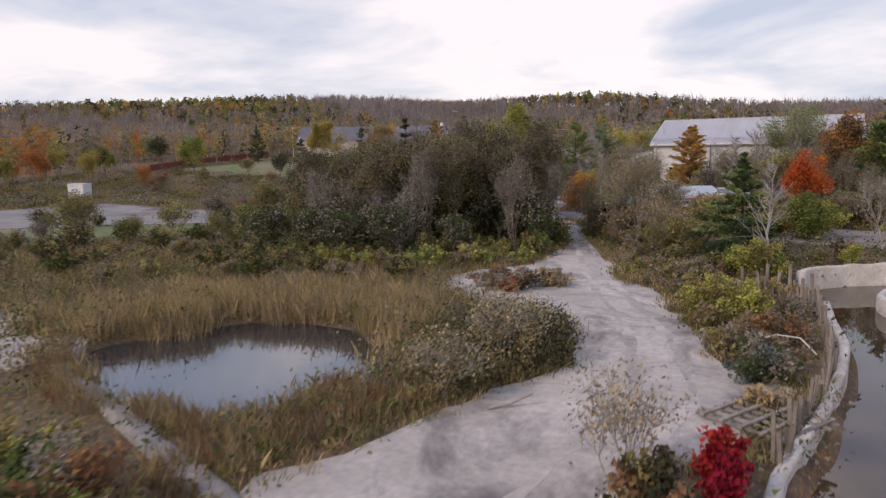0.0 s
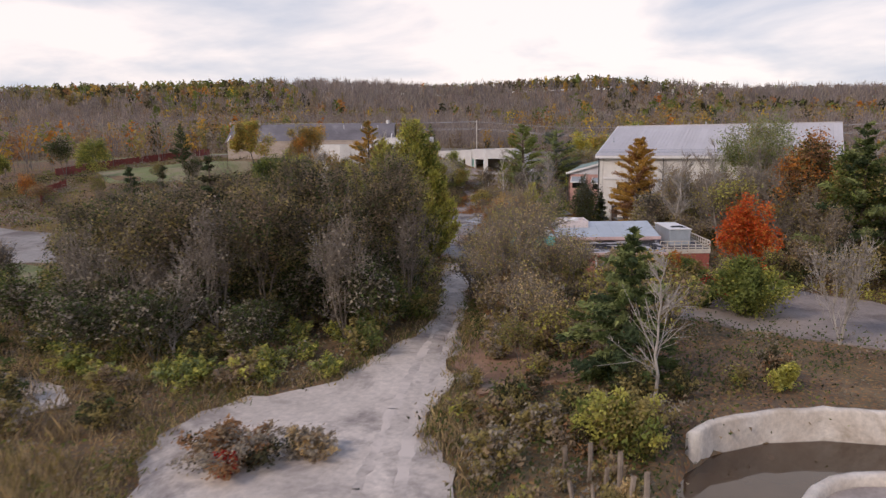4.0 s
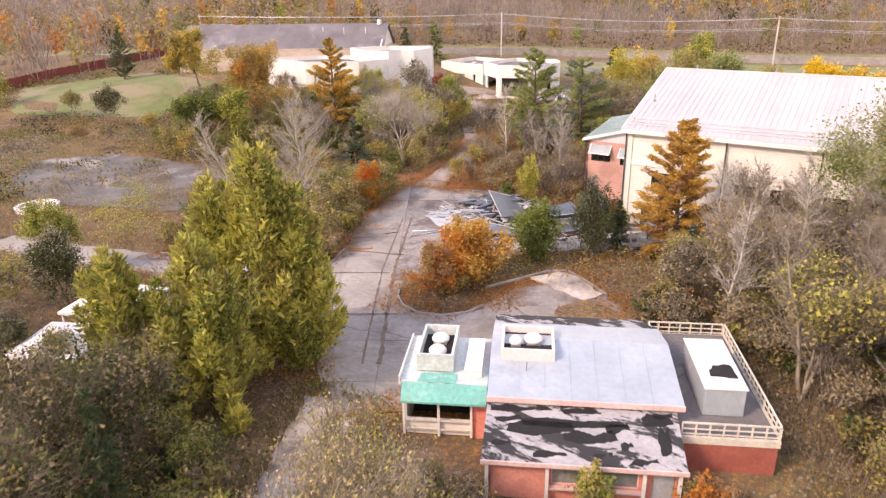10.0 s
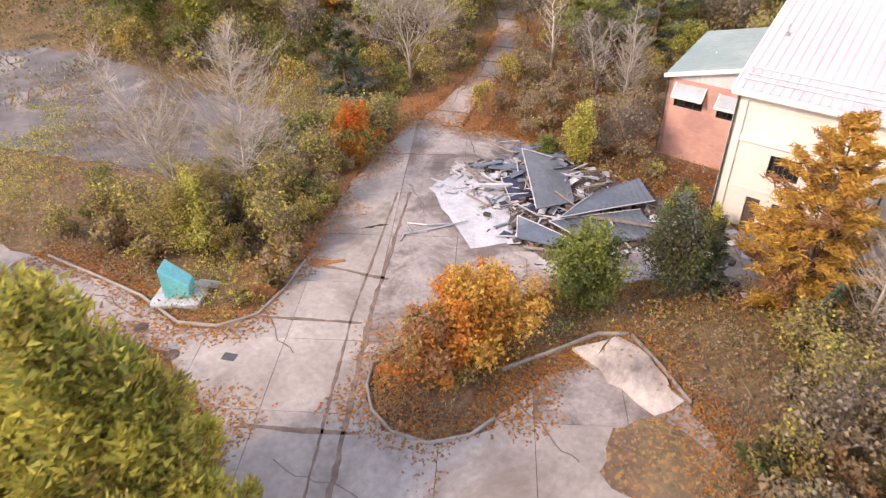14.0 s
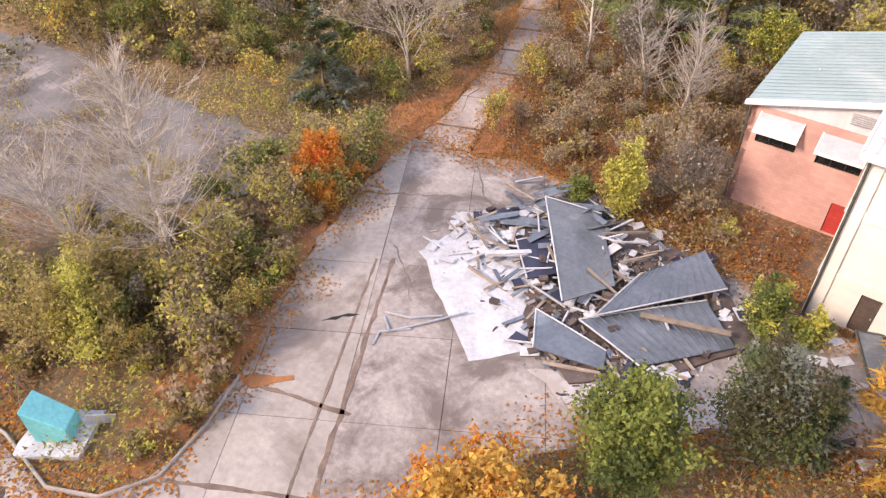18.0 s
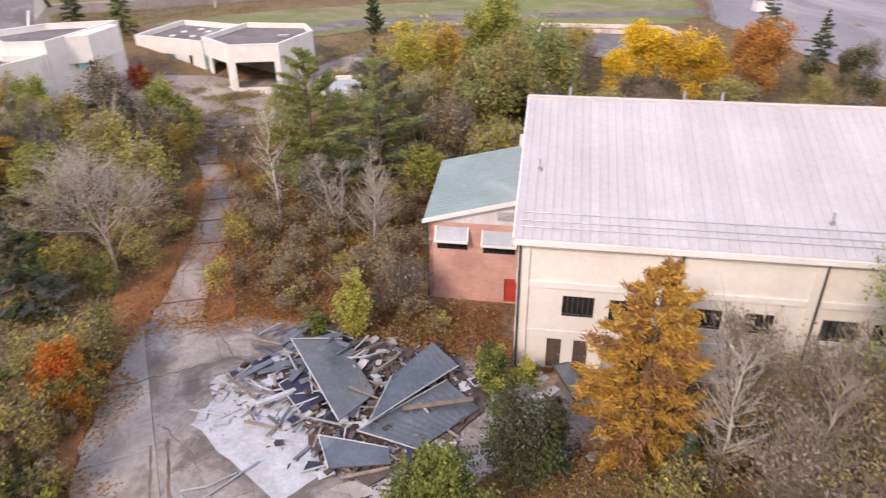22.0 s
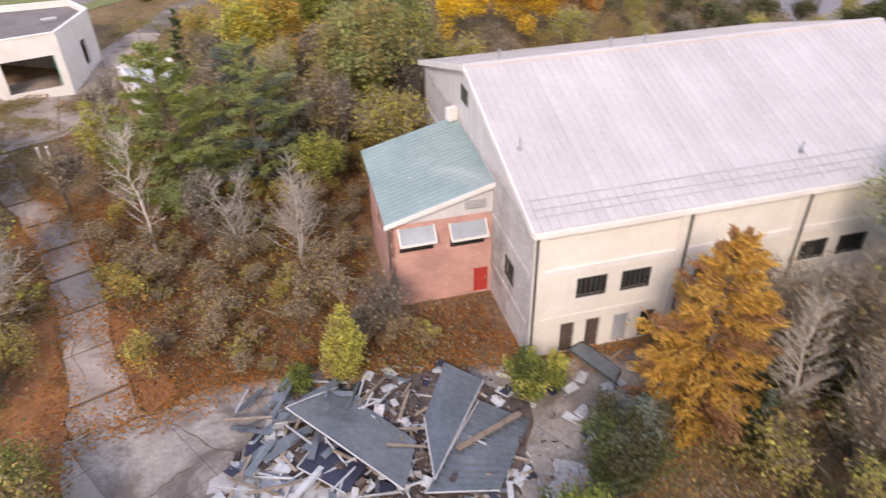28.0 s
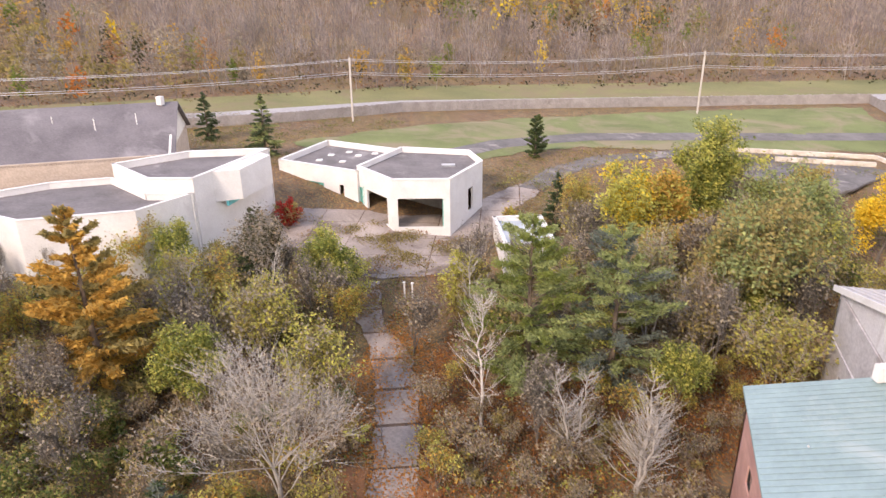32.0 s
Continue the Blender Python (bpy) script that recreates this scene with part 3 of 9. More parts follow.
SLATE = surface("slate_blue_sheet", (0.175, 0.20, 0.225), (0.115, 0.135, 0.155), 0.38, 0.5, 4.0, (0.25, 0.28, 0.30), (0.56, 0.68), metal=0.3, bump=0.05)
PLASTER = surface("white_plaster_dust", (0.55, 0.565, 0.585), (0.40, 0.405, 0.415), 0.9, 0.9, 5.0, (0.44, 0.40, 0.38), (0.56, 0.68), bump=0.5, random_by=0.12)
NAVY = surface("dark_blue_cloth", (0.03, 0.035, 0.065), (0.018, 0.02, 0.04), 0.6, 1.0, 6.0)
# rusty brown, darkened to carry the shade inside the heap's gaps
RUST = surface("rusty_debris", (0.15, 0.11, 0.095), (0.055, 0.043, 0.04), 0.9, 1.5, 8.0, random_by=0.4, bump=0.5)
FENCE_GREY = surface("grey_fence_boards", (0.46, 0.42, 0.39), (0.33, 0.295, 0.275), 0.9, 0.6, 5.0, (0.24, 0.21, 0.19), (0.55, 0.7), random_by=0.18, bump=0.3)
FENCE_RED = surface("red_fence_boards", (0.30, 0.07, 0.055), (0.21, 0.05, 0.04), 0.85, 0.8, 6.0, random_by=0.2)
FERRO = surface("white_pool_cement", (0.76, 0.69, 0.60), (0.56, 0.47, 0.38), 0.9, 0.6, 5.0, (0.34, 0.26, 0.18), (0.54, 0.68), bump=0.5)
PINE_GREEN_SIGN = surface("green_sign", (0.05, 0.28, 0.22), (0.04, 0.22, 0.175), 0.4, 0.8, 5.0)


def pink_block():
    m, t, b = material("pink_block", 0.85)
    br = t.nodes.new("ShaderNodeTexBrick")
    c = t.nodes.new("ShaderNodeTexCoord")
    mp = t.nodes.new("ShaderNodeMapping")
    mp.inputs["Rotation"].default_value = (radians(90), 0, 0)
    t.links.new(c.outputs["Object"], mp.inputs[0])
    t.links.new(mp.outputs[0], br.inputs["Vector"])
    for key, v in (("Scale", 1.0), ("Brick Width", 0.4), ("Row Height", 0.2), ("Mortar Size", 0.012)):
        br.inputs[key].default_value = v
    br.inputs["Color1"].default_value, br.inputs["Color2"].default_value, br.inputs["Mortar"].default_value = (0.60, 0.34, 0.29, 1), (0.54, 0.30, 0.255, 1), (0.46, 0.30, 0.265, 1)
    worn = ramped(t, noise_node(t, 0.5, 6, 0.6, "World"), [(0.35, (0.82, 0.80, 0.80)), (0.7, (1.12, 1.12, 1.10))])
    t.links.new(mixed(t, 1.0, br.outputs["Color"], worn, "MULTIPLY"), b.inputs["Base Color"])
    bumped(t, b, br.outputs["Fac"], 0.4, -0.01)
    return m


PINK = pink_block()


def wall_bm(length, z0, z1, thick, openings=()):
    """An upright wall along +x, its outer face at y = 0, with real openings (x0, x1, z0, z1) cut through."""
    xs = sorted({0.0, length, *[o[0] for o in openings], *[o[1] for o in openings]})
    zs = sorted({z0, z1, *[o[2] for o in openings], *[o[3] for o in openings]})
    solid = {}
    for i in range(len(xs) - 1):
        for k in range(len(zs) - 1):
            mx, mz = (xs[i] + xs[i + 1]) / 2, (zs[k] + zs[k + 1]) / 2
            solid[i, k] = not any(o[0] < mx < o[1] and o[2] < mz < o[3] for o in openings)
    bm, made = bmesh.new(), {}

    def v(i, k, s):
        if (i, k, s) not in made:
            made[i, k, s] = bm.verts.new((xs[i], thick * s, zs[k]))
        return made[i, k, s]

    for (i, k), full in solid.items():
        if not full:
            continue
        bm.faces.new((v(i, k, 0), v(i + 1, k, 0), v(i + 1, k + 1, 0), v(i, k + 1, 0)))
        bm.faces.new((v(i, k, 1), v(i, k + 1, 1), v(i + 1, k + 1, 1), v(i + 1, k, 1)))
        for di, dk, a, b in ((-1, 0, (i, k), (i, k + 1)), (1, 0, (i + 1, k + 1), (i + 1, k)), (0, -1, (i + 1, k), (i, k)), (0, 1, (i, k + 1), (i + 1, k + 1))):
            if not solid.get((i + di, k + dk), False):
                bm.faces.new((v(*a, 0), v(*b, 0), v(*b, 1), v(*a, 1)))
    bmesh.ops.recalc_face_normals(bm, faces=bm.faces[:])
    return bm


def frame_of(name, lo, turn, parent):
    """A part that carries pieces, at a place of its thing."""
    e = new(name)
    e.parent = parent
    e.matrix_basis = pose(*lo, 0, 0, turn)
    return e


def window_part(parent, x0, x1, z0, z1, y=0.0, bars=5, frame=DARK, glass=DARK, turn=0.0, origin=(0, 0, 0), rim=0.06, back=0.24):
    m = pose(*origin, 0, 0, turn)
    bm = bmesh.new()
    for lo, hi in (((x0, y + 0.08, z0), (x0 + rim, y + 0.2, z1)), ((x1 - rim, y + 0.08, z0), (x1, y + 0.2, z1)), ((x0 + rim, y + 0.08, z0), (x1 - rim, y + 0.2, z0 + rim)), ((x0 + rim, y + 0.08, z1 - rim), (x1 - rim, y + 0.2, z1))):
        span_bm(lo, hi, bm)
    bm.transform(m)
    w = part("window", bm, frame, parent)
    # default pane is near-black, the unlit room behind painted into it
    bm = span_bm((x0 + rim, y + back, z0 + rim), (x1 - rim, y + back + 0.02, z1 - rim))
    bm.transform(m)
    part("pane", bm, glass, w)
    for k in range(bars):
        x = x0 + (x1 - x0) * (k + 1) / (bars + 1)
        bm = span_bm((x - 0.025, y + 0.1, z0 + rim), (x + 0.025, y + 0.16, z1 - rim))
        bm.transform(m)
        part("bar", bm, PIPE, w)
    return w


def door_part(parent, x0, x1, z0, z1, mat, y=0.12, turn=0.0, origin=(0, 0, 0)):
    m = pose(*origin, 0, 0, turn)
    bm = span_bm((x0 + 0.03, y, z0), (x1 - 0.03, y + 0.06, z1 - 0.03))
    for lo, hi in (((x0 + 0.15, y - 0.012, z0 + 0.2), (x1 - 0.15, y, z0 + 0.95)), ((x0 + 0.15, y - 0.012, z0 + 1.1), (x1 - 0.15, y, z1 - 0.18))):
        span_bm(lo, hi, bm)
    bm.transform(m)
    d = part("door", bm, mat, parent)
    bm = span_bm((x1 - 0.16, y - 0.07, z0 + 0.98), (x1 - 0.1, y - 0.012, z0 + 1.08))
    bm.transform(m)
    part("handle", bm, ALU, d)
    return d


def pipe_bm(pts, r, sides=6):
    rows = [(*a, *b, r, r) for a, b in zip(pts, pts[1:])]
    v, f = tubes(rows, sides)
    bm = bmesh.new()
    vs = [bm.verts.new(p) for p in v]
    for q in f:
        bm.faces.new([vs[k] for k in q])
    return bm


# ---- the hall ----
HALL_L, HALL_D, EAVE, RIDGE = 31.0, 25.5, 9.5, 13.75
hall = thing("hall", "large cream two-storey hall with a white metal gable roof", "building")
front_windows = [(2.8, 4.7, 4.05, 5.55), (5.6, 7.5, 4.0, 5.5), (10.4, 12.1, 3.95, 5.35), (13.4, 15.0, 3.9, 5.3), (17.6, 19.6, 3.75, 5.25), (20.4, 22.5, 3.7, 5.2), (25.0, 27.0, 3.7, 5.2), (28.0, 29.7, 3.7, 5.2), (14.3, 15.3, 0.9, 2.0), (18.0, 19.0, 0.9, 2.0), (20.6, 21.6, 0.9, 2.0)]
# the last leaf wears the near-black of an unlit inside
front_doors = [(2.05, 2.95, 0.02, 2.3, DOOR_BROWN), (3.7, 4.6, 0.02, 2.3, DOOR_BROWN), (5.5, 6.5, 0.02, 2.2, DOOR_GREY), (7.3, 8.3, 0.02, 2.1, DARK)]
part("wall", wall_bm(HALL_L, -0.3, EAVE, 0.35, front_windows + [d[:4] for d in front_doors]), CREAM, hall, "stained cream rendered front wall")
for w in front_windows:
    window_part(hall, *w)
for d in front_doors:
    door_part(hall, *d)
bm = wall_bm(HALL_D, -0.3, EAVE, 0.35, [(HALL_D - 4.6, HALL_D - 2.8, 3.2, 4.9), (HALL_D - 22.5, HALL_D - 21, 3.2, 4.8)])
bm.transform(pose(0, HALL_D, 0, 0, 0, -90))
part("wall", bm, GABLE_GREY, hall, "grey weathered block gable wall")
for a, b in ((HALL_D - 4.6, HALL_D - 2.8), (HALL_D - 22.5, HALL_D - 21)):
    window_part(hall, a, b, 3.2, 4.9, turn=-90, origin=(0, HALL_D, 0), bars=3)
for name, x in (("gable", 0.0), ("gable", HALL_L - 0.3)):
    bm = bmesh.new()
    tri = [(x, 0.02, EAVE), (x, HALL_D - 0.02, EAVE), (x, HALL_D / 2, RIDGE - 0.05)]
    a = [bm.verts.new(p) for p in tri]
    b = [bm.verts.new((p[0] + 0.3, p[1], p[2])) for p in tri]
    bm.faces.new(a[::-1]), bm.faces.new(b)
    for k in range(3):
        bm.faces.new((a[k], a[(k + 1) % 3], b[(k + 1) % 3], b[k]))
    bmesh.ops.recalc_face_normals(bm, faces=bm.faces[:])
    part(name, bm, surface("gable_siding_%d" % int(x), (0.72, 0.70, 0.70), (0.60, 0.57, 0.57), 0.6, 0.5, 6.0, (0.45, 0.41, 0.40), (0.58, 0.72), stretch=(1, 4, 0.3)), hall, "pale metal siding of the gable")
part("louvre", span_bm((-0.06, 12.7, 11.0), (0.0, 14.2, 12.1)), PIPE, hall, "dark gable louvre")
bm = wall_bm(HALL_D, -0.3, EAVE, 0.35)
bm.transform(pose(HALL_L, 0, 0, 0, 0, 90))
part("wall", bm, CREAM, hall)
bm = wall_bm(HALL_L, -0.3, EAVE, 0.35)
bm.transform(pose(HALL_L, HALL_D, 0, 0, 0, 180))
part("wall", bm, CREAM, hall)
# horizontal weathering bands of the gable wall
for z, w in ((2.4, 0.22), (6.0, 0.25), (9.1, 0.3)):
    part("ledge", span_bm((-0.09, 0.3, z), (-0.003, HALL_D - 0.3, z + w)), GABLE_GREY, hall)
# pilasters, ledges, eaves, downpipes
for x in (0.0, 8.75, 16.5, 24.2, HALL_L - 0.7):
    part("pilaster", span_bm((x, -0.14, -0.3), (x + 0.7, -0.003, EAVE - 0.35)), CREAM, hall)
for x0, x1 in ((0.73, 8.72), (9.48, 16.47), (17.23, 24.17), (24.93, HALL_L - 0.73)):
    part("ledge", span_bm((x0, -0.12, 6.1), (x1, -0.003, 6.5), None), WHITE, hall, "white ledge band")
    part("ledge", span_bm((x0, -0.05, 2.75), (x1, -0.003, 2.95)), CREAM, hall)
    part("ledge", span_bm((x0, -0.07, 8.5), (x1, -0.003, 8.65)), CREAM, hall)
part("eaves_board", span_bm((-0.27, -0.62, EAVE - 0.33), (HALL_L + 0.27, -0.15, EAVE + 0.01)), WHITE, hall, "white eaves gutter")
for x in (0.12, 9.3, 17.0, 24.7):
    part("downpipe", pipe_bm([(x, -0.42, EAVE - 0.2), (x, -0.24, EAVE - 0.7), (x, -0.24, 0.1)], 0.075), PIPE, hall)
slope_n = Vector((0, -(RIDGE - EAVE), HALL_D / 2 + 0.5)).normalized()


def roof_z(y):
    return EAVE + 0.08 + (RIDGE - EAVE) * (1 - abs(y - HALL_D / 2) / (HALL_D / 2 + 0.5))


N_PANELS = 58
for side in (0, 1):
    y0, y1 = (-0.5, HALL_D / 2) if side == 0 else (HALL_D + 0.5, HALL_D / 2)
    slope = part("roof", prism_bm([(-0.3, y0), (HALL_L + 0.3, y0), (HALL_L + 0.3, y1), (-0.3, y1)], [roof_z(y0) - 0.2, roof_z(y0) - 0.2, roof_z(y1) - 0.2, roof_z(y1) - 0.2], [roof_z(y0) - 0.012, roof_z(y0) - 0.012, roof_z(y1) - 0.012, roof_z(y1) - 0.012]), ROOF_WHITE, hall, "white ribbed sheet-metal roof slope")
    w = (HALL_L + 0.6) / N_PANELS
    za, zb = roof_z(y0), roof_z(y1)
    verts = [(0, y0, za), (w * 0.86, y0, za), (w * 0.9, y0, za + 0.055), (w, y0, za + 0.055), (w, y0, za)]
    verts = verts + [(x, y1, z - za + zb) for x, _, z in verts]
    faces = [(0, 1, 6, 5), (1, 2, 7, 6), (2, 3, 8, 7), (3, 4, 9, 8)]
    first = None
    for k in range(N_PANELS):
        if first is None:
            first = mesh_object("panel", verts, faces if side == 0 else [f[::-1] for f in faces], ROOF_WHITE, slope)
            first.matrix_basis = pose(-0.3, 0, 0)
        else:
            o = new("panel", first.data)
            o.parent = slope
            o.matrix_basis = pose(-0.3 + k * w, 0, 0)
part("ridge_cap", prism_bm([(-0.32, HALL_D / 2 - 0.22), (HALL_L + 0.32, HALL_D / 2 - 0.22), (HALL_L + 0.32, HALL_D / 2 + 0.22), (-0.32, HALL_D / 2 + 0.22)], RIDGE, RIDGE + 0.16), ROOF_WHITE, hall)
for k, (ya, yb) in enumerate(((-0.5, HALL_D / 2), (HALL_D + 0.5, HALL_D / 2))):
    part("verge_board", prism_bm([(-0.36, ya), (-0.26, ya), (-0.26, yb), (-0.36, yb)], [roof_z(ya) - 0.35, roof_z(ya) - 0.35, roof_z(yb) - 0.35, roof_z(yb) - 0.35], [roof_z(ya) + 0.07, roof_z(ya) + 0.07, roof_z(yb) + 0.07, roof_z(yb) + 0.07]), WHITE, hall)
for y in (0.25, 0.75, 1.4):
    part("snow_rail", pipe_bm([(0.0, y, roof_z(y) + 0.16), (HALL_L, y, roof_z(y) + 0.16)], 0.03, 5), ALU, hall)
for x, y in ((0.9, 5.2), (17.4, 2.0)):
    v = part("vent_pipe", pipe_bm([(x, y, roof_z(y) - 0.1), (x, y, roof_z(y) + 0.75)], 0.06), ALU, hall)
    part("collar", pipe_bm([(x, y, roof_z(y)), (x, y, roof_z(y) + 0.16)], 0.16, 8), ALU, v)
for x, y in ((2.6, 14.2), (10.5, 14.0), (13.0, 13.8)):
    part("vent_pipe", pipe_bm([(x, y, roof_z(y) - 0.1), (x, y, roof_z(y) + 0.8)], 0.1, 8), ALU, hall)

# ---- pink annex with a teal roof ----
annex = thing("annex", "pink block annex with a sloping teal metal roof", "building")
AW = [(0.6, 2.8, 4.15, 5.0), (3.9, 6.2, 4.0, 4.85)]
bm = wall_bm(6.7, -0.3, 6.35, 0.3, [(5.5, 6.5, 0.0, 2.0)] + AW)
bm.transform(pose(-6.7, 7.1, 0))
part("wall", bm, PINK, annex)
bm = wall_bm(8.0, -0.3, 6.35, 0.3, [(3, 4.2, 3.5, 4.8)])
bm.transform(pose(-6.7, 15.1, 0, 0, 0, -90))
part("wall", bm, PINK, annex)
window_part(annex, 3, 4.2, 3.5, 4.8, turn=-90, origin=(-6.7, 15.1, 0), bars=1)
bm = wall_bm(6.7, -0.3, 6.35, 0.3)
bm.transform(pose(0, 15.1, 0, 0, 0, 180))
part("wall", bm, PINK, annex)
CLAD = surface("pale_cladding", (0.64, 0.63, 0.64), (0.54, 0.52, 0.53), 0.55, 0.6, 6.0, (0.46, 0.43, 0.43), (0.58, 0.72), stretch=(3, 1, 0.4), grain=0.3)
part("gable", prism_bm([(-6.72, 7.06), (0, 7.06), (0, 15.14), (-6.72, 15.14)], 6.36, [6.5, 8.4, 9.1, 7.4]), CLAD, annex, "pale cladding above the pink wall")
lv = part("louvre", span_bm((-1.9, 7.0, 6.75), (-0.4, 7.055, 7.45)), CLAD, annex)
for k in range(6):
    part("slat", span_bm((-1.85, 6.96, 6.8 + k * 0.11), (-0.45, 6.998, 6.85 + k * 0.11)), ALU, lv)
TA = [(-7.0, 6.75), (0.0, 6.75), (0.0, 15.4), (-7.0, 15.4)]
TZ = [6.62, 8.58, 9.28, 7.52]
teal = part("roof", prism_bm(TA, [z - 0.14 for z in TZ], TZ), ROOF_TEAL, annex, "teal ribbed metal roof")
for k in range(22):
    f0 = k / 22
    y = 6.75 + 8.65 * f0
    za, zb = TZ[0] + (TZ[3] - TZ[0]) * f0, TZ[1] + (TZ[2] - TZ[1]) * f0
    part("rib", prism_bm([(-7.0, y), (0, y), (0, y + 0.045), (-7.0, y + 0.045)], [za, zb, zb, za], [za + 0.022, zb + 0.022, zb + 0.022, za + 0.022]), ROOF_TEAL, teal)
part("eaves_board", prism_bm([(-7.06, 6.66), (0, 6.66), (0, 6.745), (-7.06, 6.745)], [6.35, 8.3, 8.3, 6.35], [6.66, 8.62, 8.62, 6.66]), WHITE, annex)
part("downpipe", pipe_bm([(-6.9, 6.95, 6.4), (-6.78, 6.98, 6.0), (-6.78, 6.98, 0.1)], 0.05), PIPE, annex)
AWNING = surface("grey_awning_sheet", (0.36, 0.40, 0.44), (0.29, 0.325, 0.355), 0.5, 0.6, 4.0, metal=0.2, bump=0.05, grain=0.4)
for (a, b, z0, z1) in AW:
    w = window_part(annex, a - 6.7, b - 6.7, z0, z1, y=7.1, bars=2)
    z1 = z1 + 0.32
    aw = part("awning", prism_bm([(a - 6.75, 6.35), (b - 6.65, 6.35), (b - 6.65, 7.08), (a - 6.75, 7.08)], [z1 - 0.2, z1 - 0.2, z1 + 0.62, z1 + 0.62], [z1 - 0.14, z1 - 0.14, z1 + 0.68, z1 + 0.68]), AWNING, annex, "propped-open metal awning with white rim")
    for lo, hi, za in (((a - 6.79, 6.32), (b - 6.61, 6.38), z1 - 0.25), ):
        part("rim", span_bm((lo[0], lo[1], za), (hi[0], hi[1], za + 0.16)), WHITE, aw)
    for x in (a - 6.79, b - 6.69):
        part("rim", prism_bm([(x, 6.39), (x + 0.08, 6.39), (x + 0.08, 7.085), (x, 7.085)], [z1 - 0.21, z1 - 0.21, z1 + 0.61, z1 + 0.61], [z1 - 0.09, z1 - 0.09, z1 + 0.73, z1 + 0.73]), WHITE, aw)
door_part(annex, 5.5 - 6.7, 6.5 - 6.7, 0.0, 2.0, RED_PAINT, y=7.2)
part("vent_pipe", pipe_bm([(-4.6, 10.4, 7.1), (-4.6, 10.4, 7.7)], 0.05), WHITE, annex)
part("vent_pipe", pipe_bm([(-4.6, 12.0, 7.6), (-3.9, 12.0, 7.9)], 0.04), WHITE, annex)
part("duct", box_bm((0.7, 0.5, 0.9), (-0.5, 15.0, 9.2), 20), WHITE, annex)

# ---- the food booth ----
booth = thing("food_booth", "derelict salmon-pink food booth with pale blue and torn tar roofs", "building", (8.4, -42.1, 0), 26)
FO = [(0.5, 2.7, 0.9, 1.8), (3.0, 4.6, 0.8, 1.75), (5.0, 7.0, 0.8, 1.75), (7.6, 8.6, 0.02, 1.9)]
bm = wall_bm(8.9, -0.2, 2.1, 0.2, FO[1:])
bm.transform(pose(0, 0.3, 0))
part("wall", bm, SALMON, booth, "salmon front wall with serving hatches")
for o in FO[1:3]:
    window_part(booth, *o, y=0.3, bars=0, frame=PINK_TRIM, glass=surface("dusty_glass_%d" % int(o[0]), (0.30, 0.31, 0.29), (0.16, 0.165, 0.155), 0.25, 1.2, 6.0), back=0.12)
    part("counter", span_bm((o[0] - 0.1, 0.02, 0.7), (o[1] + 0.1, 0.297, 0.78)), PINK_TRIM, booth)
door_part(booth, *FO[3], DOOR_GREY, y=0.35)
for x in (0.0, 2.8, 4.75, 7.2, 8.78):
    part("post", span_bm((x - 0.08, 0.02, 0), (x + 0.08, 0.16, 2.08)), WHITE, booth)
for turn, o, l in ((90, (8.9, 0.3, 0), 11.9), (-90, (0, 12.2, 0), 11.9)):
    bm = wall_bm(l, -0.2, 2.1, 0.2, [(2.6, 3.6, 0.02, 2.0)] if turn < 0 else [])
    bm.transform(pose(*o, 0, 0, turn))
    part("wall", bm, SALMON, booth)
bm = wall_bm(8.9, -0.2, 3.1, 0.2)
bm.transform(pose(8.9, 12.2, 0, 0, 0, 180))
part("wall", bm, SALMON, booth)
for u_ in (0.0, 8.7):
    part("wall", prism_bm([(u_, 4.1), (u_ + 0.2, 4.1), (u_ + 0.2, 8.6), (u_, 8.6)], 2.104, [2.86, 2.86, 3.8, 3.8]), SALMON, booth)
    part("wall", prism_bm([(u_, 8.604), (u_ + 0.2, 8.604), (u_ + 0.2, 12.0), (u_, 12.0)], 2.104, [3.8, 3.8, 3.14, 3.14]), SALMON, booth)
part("floor", span_bm((0.2, 0.5, -0.1), (8.7, 12.0, 0.05)), CONCRETE_DARK, booth)
part("porch_roof", prism_bm([(-0.25, -0.05), (9.05, -0.05), (9.25, 4.08), (-0.2, 4.08)], [2.09, 2.09, 2.56, 2.56], [2.21, 2.21, 2.68, 2.68]), ROOF_TAR, booth, "torn tar-paper porch roof with black patches")
part("fascia", span_bm((-0.28, -0.13, 2.04), (9.09, -0.055, 2.26)), PINK_TRIM, booth)
rng_ = random.Random(8)
TORN = [(0.9, 1.9, 3.4, 1.0), (1.6, 2.5, 5.2, 0.7), (3.6, 1.5, 2.6, 0.8), (0.3, 2.7, 1.3, 0.4), (5.6, 2.3, 1.2, 0.6), (7.4, 2.9, 1.5, 0.8), (8.1, 1.0, 0.6, 1.9), (2.2, 0.5, 1.6, 0.25), (4.9, 0.6, 1.0, 0.3), (0.2, 1.1, 0.9, 0.25), (6.6, 0.35, 1.3, 0.25), (0.1, 3.55, 3.0, 0.3), (3.6, 3.5, 1.8, 0.35), (7.9, 3.5, 1.2, 0.4), (6.3, 1.2, 0.5, 0.5)]
